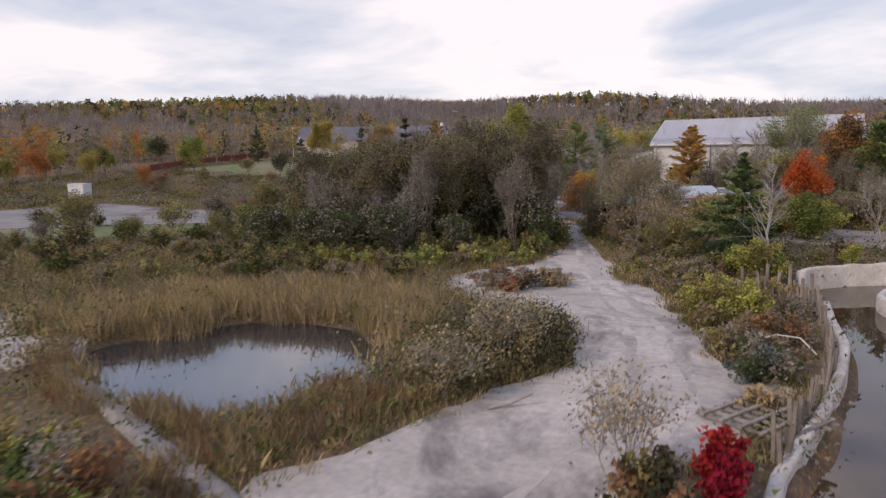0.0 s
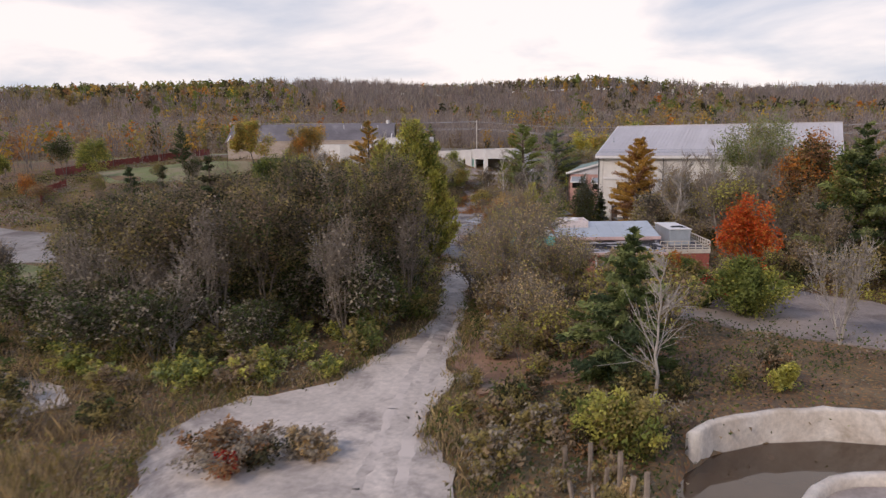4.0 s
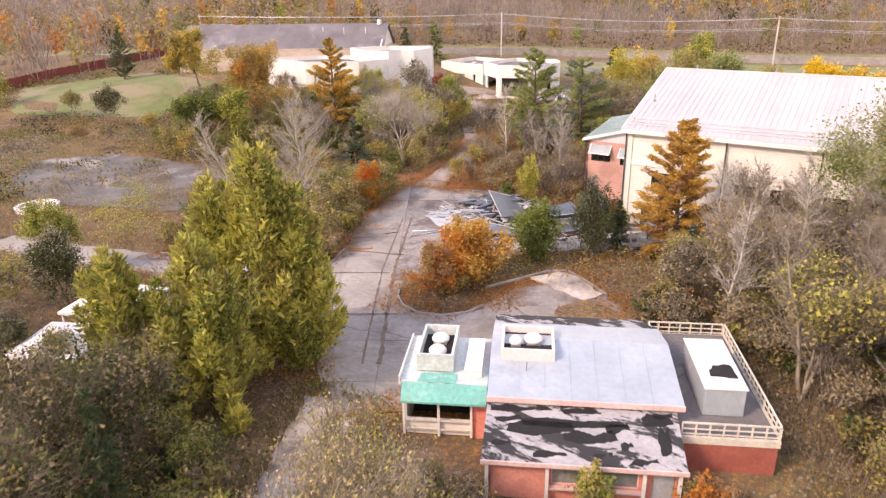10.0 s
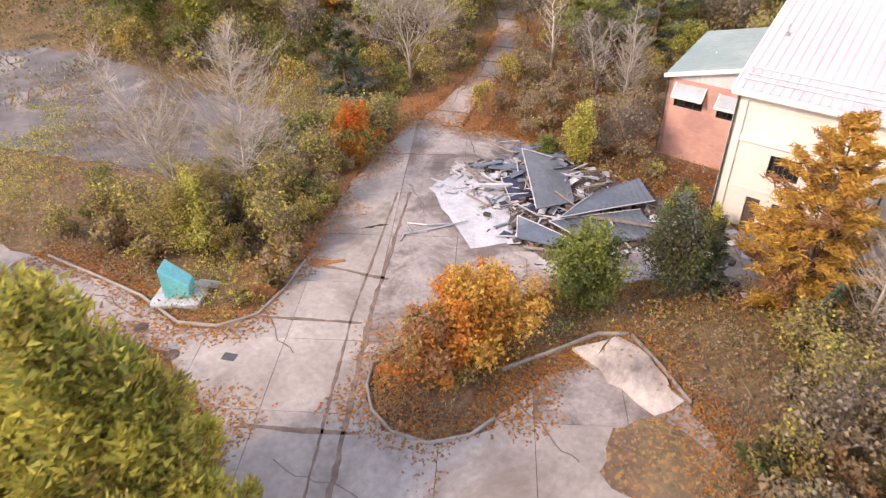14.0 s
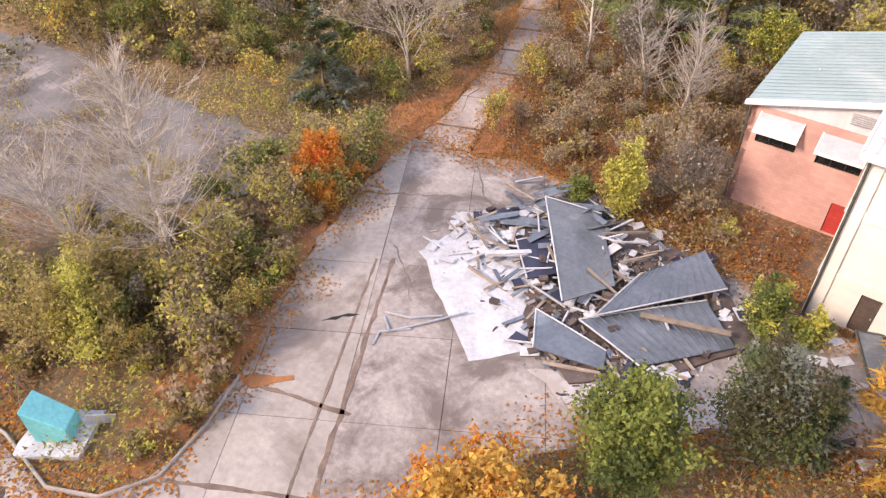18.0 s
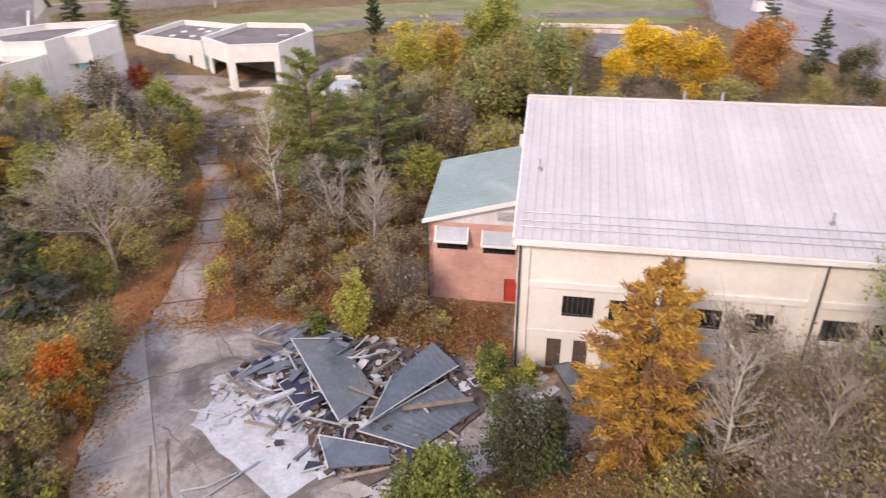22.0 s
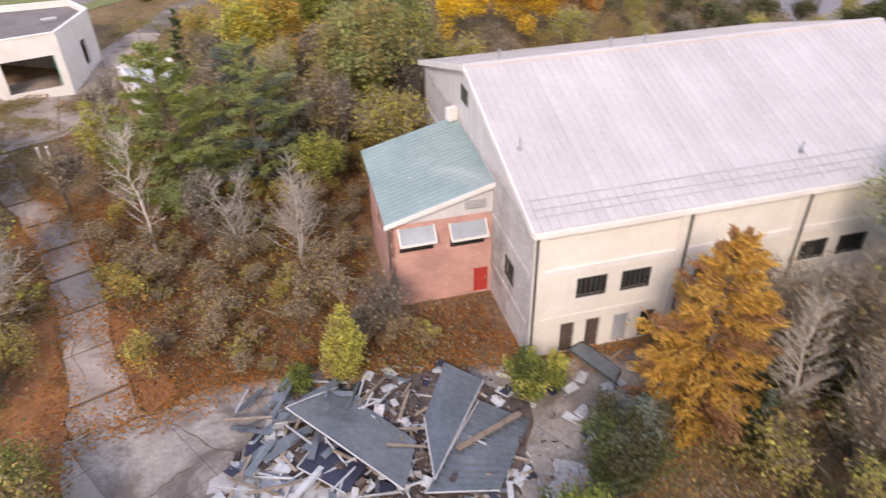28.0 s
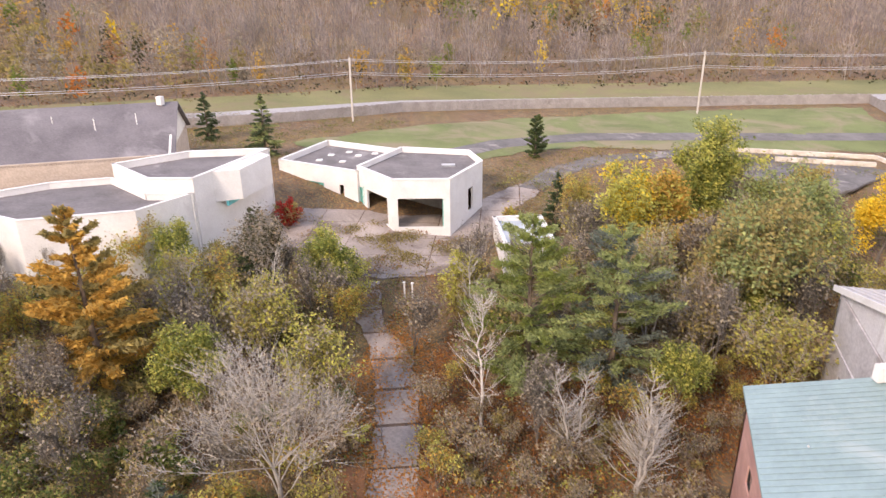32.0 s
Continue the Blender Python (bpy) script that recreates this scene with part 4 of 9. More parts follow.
for k, (u_, v_, w_, d_) in enumerate(TORN):
    j_ = lambda: rng_.uniform(-0.12, 0.12)
    outline = [(u_ + j_(), v_ + j_()), (u_ + w_ * 0.35, v_ - 0.1 + j_()), (u_ + w_ * 0.7, v_ + 0.12 + j_()), (u_ + w_ + j_(), v_ + d_ * 0.3), (u_ + w_ * 0.9, v_ + d_ + j_()), (u_ + w_ * 0.55, v_ + d_ * 0.75 + j_()), (u_ + w_ * 0.25, v_ + d_ + j_()), (u_ + j_(), v_ + d_ * 0.6)]
    bm = prism_bm(ragged([(min(max(a, -0.1), 9.0), min(max(b, 0.02), 4.02)) for a, b in outline], 0.12, 0.035, k), -0.01, 0.016)
    for vert in bm.verts:
        vert.co.z += 2.21 + (vert.co.y + 0.05) * 0.114
    part("tar_patch", bm, DARK, booth, "peeled black tar patch")
part("clerestory", span_bm((0.0, 4.1, 2.3), (8.9, 4.25, 2.95)), PINK_TRIM, booth)
part("roof", prism_bm([(-0.22, 3.95), (9.6, 3.95), (9.5, 8.6), (-0.2, 8.6)], [2.88, 2.88, 3.82, 3.82], [3.05, 3.05, 4.0, 4.0]), ROOF_BLUE, booth, "pale blue metal roof slope")
part("roof", prism_bm([(-0.2, 8.604), (9.5, 8.604), (9.4, 11.2), (-0.2, 11.2)], [3.82, 3.82, 3.42, 3.42], [4.0, 4.0, 3.6, 3.6]), ROOF_BLUE, booth, "pale blue metal roof slope")
part("roof", prism_bm([(-0.2, 11.204), (9.3, 11.204), (8.6, 12.8), (-0.15, 12.9)], [3.40, 3.40, 3.15, 3.15], [3.57, 3.57, 3.32, 3.32]), ROOF_TAR, booth, "torn black tar-paper edge of the back slope")
for u_ in range(1, 7):
    part("seam", prism_bm([(u_ * 1.35, 3.97), (u_ * 1.35 + 0.03, 3.97), (u_ * 1.35 + 0.03, 8.58), (u_ * 1.35, 8.58)], [3.04, 3.04, 3.99, 3.99], [3.072, 3.072, 4.022, 4.022]), ROOF_BLUE, booth)
part("fascia", span_bm((-0.24, 3.86, 2.8), (9.62, 3.945, 3.09)), PINK_TRIM, booth, "pale pink fascia board")
part("flue", pipe_bm([(1.75, 6.0, 3.4), (1.75, 6.0, 3.95)], 0.05), ALU, booth)


CURB_PINK = surface("faded_pink_curb", (0.80, 0.70, 0.67), (0.68, 0.58, 0.55), 0.65, 0.8, 6.0, grain=0.4)


def fan_curb(u0, u1, v0, v1, z0, z1, fans, paint=None):
    c = new("fan_curb")
    c.parent = booth
    t_ = 0.14
    for lo, hi in (((u0, v0, z0), (u1, v0 + t_, z1)), ((u0, v1 - t_, z0), (u1, v1, z1)), ((u0, v0 + t_, z0), (u0 + t_, v1 - t_, z1)), ((u1 - t_, v0 + t_, z0), (u1, v1 - t_, z1))):
        part("side_panel", span_bm(lo, hi), paint or CURB_PINK, c)
    # near-black floor: the curb's shaded inside put into the colour
    part("floor", span_bm((u0 + t_, v0 + t_, z0), (u1 - t_, v1 - t_, z0 + 0.4)), DARK, c)
    for fu, fv, r_ in fans:
        bm = bmesh.new()
        prof = [(r_ * 0.75, 0.0), (r_, 0.16), (r_, 0.3), (r_ * 0.82, 0.46), (r_ * 0.4, 0.62), (0.02, 0.66)]
        rings = [[bm.verts.new((fu + rr * math.cos(a * math.pi / 8), fv + rr * math.sin(a * math.pi / 8), z0 + 0.45 + zz * 0.8)) for a in range(16)] for rr, zz in prof]
        for r1, r2 in zip(rings, rings[1:]):
            for a in range(16):
                bm.faces.new((r1[a], r1[(a + 1) % 16], r2[(a + 1) % 16], r2[a]))
        part("fan_hood", bm, WHITE, c, "spun white fan hood")
        part("base", box_bm((r_ * 1.5, r_ * 1.5, 0.2), (fu, fv, z0 + 0.28)), ALU, c)


fan_curb(0.36, 3.26, 6.75, 9.6, 3.5, 4.3, [(1.15, 8.0, 0.38), (2.1, 8.35, 0.52)])
# left wing with the teal awning
part("wing_wall", span_bm((-4.8, 9.5, -0.2), (-0.003, 9.7, 3.05)), PALE_MINT, booth)
part("wing_wall", span_bm((-4.8, 4.95, -0.2), (-4.6, 9.497, 3.05)), PALE_MINT, booth)
part("wing_wall", span_bm((-1.0, 4.7, -0.2), (-0.003, 4.9, 2.4)), SALMON, booth)
part("counter", span_bm((-4.6, 4.75, 0.0), (-1.05, 5.0, 0.85)), WHITE, booth)
# near-black sheet added in place of the shaded depth behind the counter
part("back_panel", span_bm((-4.55, 6.8, 0.0), (-0.2, 6.9, 2.9)), DARK, booth)
for x in (-4.78, -2.9, -1.15):
    part("post", span_bm((x, 4.55, 0.0), (x + 0.13, 4.68, 2.3)), WHITE, booth)
for z_ in (0.35, 0.9):
    part("rail", span_bm((-4.65, 4.57, z_), (-1.15, 4.65, z_ + 0.09)), LATTICE, booth)
part("wing_roof", prism_bm([(-4.9, 4.95), (-0.25, 4.95), (-0.25, 9.8), (-4.9, 9.8)], 2.95, [3.1, 3.06, 3.2, 3.24]), PALE_MINT, booth, "stained whitish flat roof")
part("awning", prism_bm([(-4.8, 4.2), (-0.27, 4.2), (-0.27, 4.945), (-4.8, 4.945)], [2.22, 2.22, 2.92, 2.92], [2.34, 2.34, 3.05, 3.05]), TEAL, booth, "bright teal sloping awning")
part("roof_patch", prism_bm(ragged([(-4.0, 4.97), (-2.0, 4.97), (-1.9, 5.9), (-3.9, 5.9)], 0.4, 0.06, 3), 3.05, 3.115), TEAL, booth)
part("parapet", span_bm((-4.99, 4.95, 2.85), (-4.905, 9.8, 3.4)), WHITE, booth)
part("duct", span_bm((-1.55, 5.6, 3.1), (-0.6, 9.2, 3.55)), WHITE, booth)
fan_curb(-4.15, -2.15, 5.95, 9.5, 3.2, 4.2, [(-3.15, 7.1, 0.5), (-3.15, 8.5, 0.5)], PALE_MINT)
# deck with lattice rail
part("deck_wall", span_bm((9.3, 3.1, -0.2), (13.95, 3.3, 1.55)), BRICK_RED, booth, "red brick wall under the deck")
part("deck_wall", span_bm((13.75, 3.304, -0.2), (13.95, 13.85, 1.55)), BRICK_RED, booth)
part("deck_band", span_bm((9.3, 3.05, 1.554), (14.02, 13.95, 1.95)), LATTICE, booth)
part("deck_floor", span_bm((9.4, 3.2, 1.954), (13.9, 13.8, 1.99)), ROOF_FLAT, booth)


def lattice_rail(p, q, z, high, step):
    d = Vector(q) - Vector(p)
    n = max(2, int(d.length / step))
    ang = math.degrees(math.atan2(d.y, d.x))
    rail = part("rail", box_bm((d.length, 0.09, 0.07), ((p[0] + q[0]) / 2, (p[1] + q[1]) / 2, z + high - 0.07), ang), LATTICE, booth, "cream timber lattice rail")
    for zz in (z + 0.12, z + high / 2):
        part("slat", box_bm((d.length, 0.05, 0.06), ((p[0] + q[0]) / 2, (p[1] + q[1]) / 2, zz), ang), LATTICE, rail)
    for k in range(n + 1):
        a = Vector(p) + d * k / n
        part("baluster", box_bm((0.08, 0.07, high - 0.075), (a.x, a.y, z), ang), LATTICE, rail)


for p, q in (((9.36, 3.12), (13.96, 3.12)), ((13.96, 3.2), (13.96, 13.88)), ((13.88, 13.88), (9.36, 13.88)), ((9.36, 13.8), (9.36, 12.0))):
    lattice_rail(p, q, 1.95, 0.8, 0.62)
ac = new("air_handler")
ac.parent = booth
part("casing", span_bm((10.72, 4.9, 1.99), (12.75, 10.1, 3.55)), ROOF_BLUE, ac, bevel=0.05)
part("lid", span_bm((10.66, 4.84, 3.554), (12.81, 10.16, 3.62)), WHITE, ac)
# no hole is cut: its dark inside is a near-black patch on the lid
part("opening", prism_bm(ragged([(11.2, 6.0), (12.5, 5.9), (12.55, 7.3), (11.5, 7.2)], 0.3, 0.08, 5), 3.624, 3.64), DARK, ac)
part("curb", pipe_bm([(0.4 + 3.4 * (1 - math.cos(a)), -0.9 - 1.55 * math.sin(a), 0.06) for a in np.linspace(0, math.pi, 12)], 0.12, 6), CONCRETE, booth)

# ---- white flat-roofed pavilion ----
def parapet_block(owner, poly, z_roof, z_top, wall_mat, roof_mat, openings=None, thick=0.3, z0=-4.0):
    """Walls along an outline (taken clockwise from above as seen from outside), a flat roof set down behind its parapet."""
    n = len(poly)
    for k in range(n):
        (x1, y1), (x2, y2) = poly[k], poly[(k + 1) % n]
        length = math.hypot(x2 - x1, y2 - y1)
        bm = wall_bm(length, z0, z_top, thick, (openings or {}).get(k, []))
        bm.transform(pose(x1, y1, 0, 0, 0, math.degrees(math.atan2(y2 - y1, x2 - x1))))
        w = part("wall", bm, wall_mat, owner)
        cap = box_bm((length, thick + 0.12, 0.1), (length / 2, thick / 2, z_top + 0.003))
        cap.transform(pose(x1, y1, 0, 0, 0, math.degrees(math.atan2(y2 - y1, x2 - x1))))
        part("coping", cap, wall_mat, w)
    c = np.mean(poly, 0)
    inner = [tuple(np.array(p) + (c - p) / np.linalg.norm(c - p) * 0.25) for p in poly]
    return part("roof", prism_bm(inner, z_roof - 0.3, z_roof), roof_mat, owner, "dark grey felt flat roof")


pav = thing("pavilion", "white flat-roofed pavilion with teal-framed openings", "building")
parapet_block(pav, [(-61.2, 63.8), (-48.4, 60.8), (-45.6, 72.6), (-59.0, 75.6)], 3.7, 4.4, WHITE, ROOF_FLAT, {0: [(0.5, 1.3, 0.05, 2.2), (4.0, 7.6, 0.6, 2.1), (10.2, 10.9, 0.05, 2.2)]})
parapet_block(pav, [(-48.6, 61.4), (-42.2, 56.6), (-35.2, 58.4), (-33.0, 67.4), (-36.0, 72.4), (-46.0, 72.0)], 4.3, 4.95, WHITE, ROOF_FLAT, {0: [(0.4, 1.2, 0.05, 2.3), (2.2, 7.2, -1.3, 2.3)], 1: [(0.7, 6.4, -1.3, 2.5)], 2: [(5.0, 6.4, -0.8, 2.3)]})
part("room", span_bm((-46, 64.5, -1.5), (-37, 70, 2.7)), CONCRETE, pav, "bare grey wall of the open interior")
for (x1, y1), (x2, y2), a, b in (((-61.2, 63.8), (-48.4, 60.8), 4.0, 7.6), ((-61.2, 63.8), (-48.4, 60.8), 0.5, 1.3), ((-48.6, 61.4), (-42.2, 56.6), 0.4, 1.2)):
    ang = math.degrees(math.atan2(y2 - y1, x2 - x1))
    window_part(pav, a, b, 0.6 if b > 5 else 0.05, 2.1 if b > 5 else 2.2, bars=2 if b > 5 else 0, frame=TEAL, glass=TEAL, turn=ang, origin=(x1, y1, 0), rim=0.12)
for x, y in ((-42.9, 57.5), (-36.0, 58.7), (-47.3, 60.8)):
    part("column", box_bm((0.5, 0.5, 4.1), (x, y, -1.5), 20), TEAL if x > -37 or x < -46 else WHITE, pav)
for k, (x, y) in enumerate(((-56, 70), (-54, 72), (-52, 70.5), (-50, 72), (-53, 67), (-56.5, 67))):
    part("skylight", box_bm((0.9, 0.9, 0.16), (x, y, 3.702), 12, tilt=Matrix.Identity(4)), WHITE, pav, bevel=0.05)
part("hatch", box_bm((1.8, 0.9, 0.25), (-37.4, 66.2, 4.304), 15), ALU, pav)

# ---- theatre ----
theatre = thing("theatre", "rambling white theatre with a dark shingled gable roof", "building")
parapet_block(theatre, [(-77.5, 50.8), (-69.0, 46.2), (-63.6, 47.4), (-61.5, 62.2), (-71.5, 58.5)], 5.7, 6.5, WHITE, ROOF_FLAT)
parapet_block(theatre, [(-92.0, 37.5), (-77.0, 34.6), (-66.4, 40.2), (-63.7, 47.2), (-69.1, 46.0), (-77.7, 50.6), (-84.0, 47.0)], 4.0, 4.75, WHITE, ROOF_FLAT)
part("canopy_soffit", prism_bm([(-63.4, 50.5), (-60.4, 52.5), (-60.0, 59.5), (-62.6, 60.5)], 2.6, [6.45, 6.4, 6.4, 6.45]), WHITE, theatre, "white overhanging canopy")
part("blue_band", span_bm((-62.2, 51.5, 1.9), (-61.9, 58.5, 2.55)), CYAN, theatre)
ux, uy = -0.883, -0.469
r0 = Vector((-78.6, 67.2))
along, across = Vector((ux, uy)), Vector((-uy, ux))


def th(a, b):
    p = r0 + along * a + across * b
    return (p.x, p.y)


LEN, HALF, TE, TR = 52.0, 10.0, 6.0, 11.3
part("wall", prism_bm([th(0.4, 10), th(LEN - 0.4, 10), th(LEN - 0.4, -10), th(0.4, -10)], -4.0, TE), surface("tan_siding", (0.55, 0.45, 0.37), (0.46, 0.37, 0.30), 0.8, 0.6, 6.0, stretch=(1, 1, 3)), theatre, "tan siding walls")
for a in (0.3, LEN - 0.6):
    bm = bmesh.new()
    pts3 = [(*th(a, 10), TE), (*th(a, -10), TE), (*th(a, 0), TR - 0.25)]
    lo = [bm.verts.new(p) for p in pts3]
    hi = [bm.verts.new((p[0] + along.x * 0.3, p[1] + along.y * 0.3, p[2])) for p in pts3]
    bm.faces.new(lo), bm.faces.new(hi[::-1])
    for k in range(3):
        bm.faces.new((lo[k], lo[(k + 1) % 3], hi[(k + 1) % 3], hi[k]))
    bmesh.ops.recalc_face_normals(bm, faces=bm.faces[:])
    part("gable", bm, CREAM, theatre)
for s in (1, -1):
    part("roof", prism_bm([th(-0.3, 0), th(LEN + 0.3, 0), th(LEN + 0.3, s * HALF), th(-0.3, s * HALF)], [TR - 0.25, TR - 0.25, TE - 0.4, TE - 0.4], [TR, TR, TE - 0.15, TE - 0.15]), SHINGLE, theatre, "dark grey shingled roof slope")
part("chimney", box_bm((0.8, 0.8, 1.2), (*th(2.0, 0.6), TR - 0.3)), WHITE, theatre)
for a, b in ((5, 4), (10, 6), (16, 3)):
    part("vent_pipe", pipe_bm([(*th(a, b), 9.0), (*th(a, b), 10.6)], 0.08), WHITE, theatre)

# ---- small kiosk, tents, pylon ----
kiosk = thing("kiosk", "small kiosk with a white-rimmed grey metal roof", "kiosk")
parapet_block(kiosk, [(-28.4, 51.5), (-25.6, 43.6), (-20.7, 45.6), (-23.2, 53.2)], 2.6, 3.0, WHITE, ROOF_BLUE, {0: [(2, 6, 0.8, 2.0)]})
for n, (x, y, w, hgt, turn) in enumerate(((-22.6, -40.6, 5.2, 3.3, 20), (-20.0, -46.0, 4.6, 3.0, 25))):
    tent = thing("canopy", "faded white hip-roofed canopy", "canopy", (x, y, 0), turn, "white canopies")
    bm = bmesh.new()
    c = [bm.verts.new((sx * w / 2, sy * w / 2, 2.3)) for sx, sy in ((-1, -1), (1, -1), (1, 1), (-1, 1))]
    e = [bm.verts.new((sx * w / 2, sy * w / 2, 2.1)) for sx, sy in ((-1, -1), (1, -1), (1, 1), (-1, 1))]
    top = bm.verts.new((0, 0, hgt + 0.4))
    for k in range(4):
        bm.faces.new((c[k], c[(k + 1) % 4], top))
        bm.faces.new((e[k], e[(k + 1) % 4], c[(k + 1) % 4], c[k]))
    part("roof", bm, WHITE, tent)
    for sx, sy in ((-1, -1), (1, -1), (1, 1), (-1, 1)):
        part("post", box_bm((0.14, 0.14, 2.15), (sx * w * 0.46, sy * w * 0.46, 0)), WHITE, tent)
pylon = thing("pylon", "turquoise wedge pylon on a cracked white plinth", "pylon", (-22.6, -27.0, 0), 35)
part("plinth", prism_bm(ragged([(-1.5, -1.3), (1.4, -1.2), (1.5, 1.1), (-1.3, 1.3)], 0.6, 0.08, 2), -0.1, 0.22), PLASTER, pylon)
part("wedge", prism_bm([(-0.75, -0.6), (0.85, -0.55), (0.75, 0.6), (-0.7, 0.6)], 0.224, [2.25, 1.1, 1.0, 2.3]), CYAN, pylon, "turquoise wedge", bevel=0.04)
part("board", box_bm((1.2, 0.06, 0.5), (1.5, 0.5, 0.23), 30, tilt=Matrix.Rotation(0.5, 4, "Y")), PLASTER, pylon)

# ---- collapsed roof and rubble on the plaza ----
def sheet_panel(owner, corners, ribs, mat, label, thick=0.07, rib=0.06):
    """A ribbed roof panel over four corners in space, its ribs across the first edge."""
    a, b, c, d = [Vector(p) for p in corners]
    n = (b - a).cross(d - a).normalized()
    if n.z < 0:
        n = -n
    bm = bmesh.new()
    top = [bm.verts.new(p) for p in (a, b, c, d)]
    low = [bm.verts.new(p - n * thick) for p in (a, b, c, d)]
    bm.faces.new(top), bm.faces.new(low[::-1])
    for k in range(4):
        bm.faces.new((top[k], low[k], low[(k + 1) % 4], top[(k + 1) % 4]))
    bmesh.ops.recalc_face_normals(bm, faces=bm.faces[:])
    o = part("roof_panel", bm, mat, owner, label)
    for k in range(1, ribs):
        f = k / ribs
        p, q = a.lerp(b, f), d.lerp(c, f)
        w = (b - a).normalized() * rib * 0.6
        bm = bmesh.new()
        lo = [bm.verts.new(v) for v in (p - w, p + w, q + w, q - w)]
        hi = [bm.verts.new(v + n * rib) for v in (p - w * 0.5, p + w * 0.5, q + w * 0.5, q - w * 0.5)]
        bm.faces.new(hi)
        for j in range(4):
            bm.faces.new((lo[j], lo[(j + 1) % 4], hi[(j + 1) % 4], hi[j]))
        bmesh.ops.recalc_face_normals(bm, faces=bm.faces[:])
        part("rib", bm, mat, o)
    # pale torn trim along the edges
    for p, q in ((a, b), (a, d)):
        v = (q - p)
        bm = pipe_bm([p + n * 0.02, p + v * 0.5 + n * 0.05, q + n * 0.02], 0.05, 4)
        part("trim", bm, PLASTER, o)
    return o


heap = thing("collapsed_building", "collapsed building with slate-blue roof sheets on white rubble", "rubble")
sheet_panel(heap, [(-14.3, -1.5, 1.6), (-9.2, -8.0, 1.3), (-7.9, -4.9, 0.8), (-11.4, 0.0, 0.8)], 1, SLATE, "large slate-blue roof sheet bent over the heap")
sheet_panel(heap, [(-7.6, -7.6, 1.0), (-3.3, -1.9, 1.0), (-5.2, -0.4, 1.5), (-7.2, -3.7, 1.1)], 13, SLATE, "ribbed slate-blue roof sheet")
sheet_panel(heap, [(-8.2, -8.0, 0.7), (-3.9, -2.9, 0.6), (-1.6, -4.8, 0.35), (-4.6, -8.7, 0.5)], 13, SLATE, "ribbed slate-blue roof sheet with debris on it")
sheet_panel(heap, [(-10.2, -8.7, 0.75), (-9.0, -10.8, 0.6), (-5.8, -9.9, 0.5), (-6.2, -8.9, 0.6)], 1, SLATE, "torn slate-blue roof sheet")
sheet_panel(heap, [(-14.1, -4.7, 0.55), (-12.5, -3.1, 0.8), (-10.7, -5.7, 0.7), (-11.9, -6.9, 0.5)], 1, NAVY, "dark blue roof felt")
part("slab", prism_bm(ragged([(-18.0, -8.2), (-17.3, -4.4), (-14, -3.8), (-11, -6.5), (-9.0, -10.2), (-11.0, -12.9), (-15.6, -10.0)], 0.8, 0.2, 4), 0.0, 0.1), PLASTER, heap, "white dusty floor slab")
# brown debris whose dark tone also paints the unlit gaps below the sheets
part("mound", prism_bm(ragged([(-16, -3.5), (-12, 0.8), (-5, 0.6), (-1.2, -3.8), (-3.2, -8.4), (-7, -11), (-9.4, -10.4), (-12, -6.5)], 0.9, 0.3, 5), 0.0, 0.22), RUST, heap, "crushed brown debris")
rr = random.Random(12)
zone = [(-18.5, -7.5), (-17.5, -3.0), (-13, 1.2), (-5, 1.2), (-0.9, -3.6), (-3.0, -8.8), (-7, -11.4), (-9.6, -11.2), (-11.5, -9.5), (-14, -8.5)]
shapes = []
for k, (size, mat, name) in enumerate((((1.7, 0.12, 0.06), RAW_WOOD, "plank"), ((1.1, 0.09, 0.08), WOOD, "beam"), ((2.6, 0.14, 0.10), WOOD, "beam"), ((0.9, 0.55, 0.03), PLASTER, "sheet"), ((0.5, 0.35, 0.04), PLASTER, "board"), ((0.45, 0.3, 0.2), RUST, "chunk"), ((1.3, 0.22, 0.02), SLATE, "strip"), ((2.2, 0.10, 0.09), PLASTER, "beam"), ((0.7, 0.5, 0.03), NAVY, "sheet"), ((1.6, 0.12, 0.03), RAW_WOOD, "board"))):
    bm = box_bm(size)
    for v in bm.verts:
        v.co += Vector((rr.uniform(-0.06, 0.06), rr.uniform(-0.03, 0.03), rr.uniform(-0.015, 0.015)))
    me = bpy.data.meshes.new(name)
    bm.to_mesh(me)
    bm.free()
    me.materials.append(mat)
    shapes.append((name, me))
weights = [2, 2, 2, 8, 10, 5, 6, 5, 3, 2]
count = 0
while count < 235:
    x, y = rr.uniform(-19, -0.5), rr.uniform(-12, 1.5)
    if not inside(np.array([[x, y]]), zone)[0]:
        continue
    name, me = rr.choices(shapes, weights)[0]
    o = new(name, me)
    o.parent = heap
    near_mid = math.exp(-(((x + 9.5) / 5.5) ** 2) - ((y + 4.5) / 4.5) ** 2)
    o.matrix_basis = pose(x, y, 0.15 + rr.uniform(0, 0.75) * near_mid, rr.uniform(-22, 22) * (0.2 + near_mid), rr.uniform(-22, 22) * (0.2 + near_mid), rr.uniform(0, 360))
    count += 1
for pts_ in ([(-16.2, -13.3, 0.12), (-15.3, -13.9, 0.2), (-14.4, -12.6, 0.18), (-13.0, -10.6, 0.3)], [(-16.4, -13.0, 0.1), (-15.0, -12.6, 0.25), (-13.9, -11.5, 0.2)], [(-15.4, -15.0, 0.1), (-15.7, -14.2, 0.15), (-14.6, -13.1, 0.12)]):
    part("bent_pipe", pipe_bm(pts_, 0.06, 6), ALU, heap)
part("beam", box_bm((3.6, 0.3, 0.2), (-13.4, -5.6, 0.5), 48, tilt=Matrix.Rotation(0.12, 4, "Y")), PLASTER, heap)
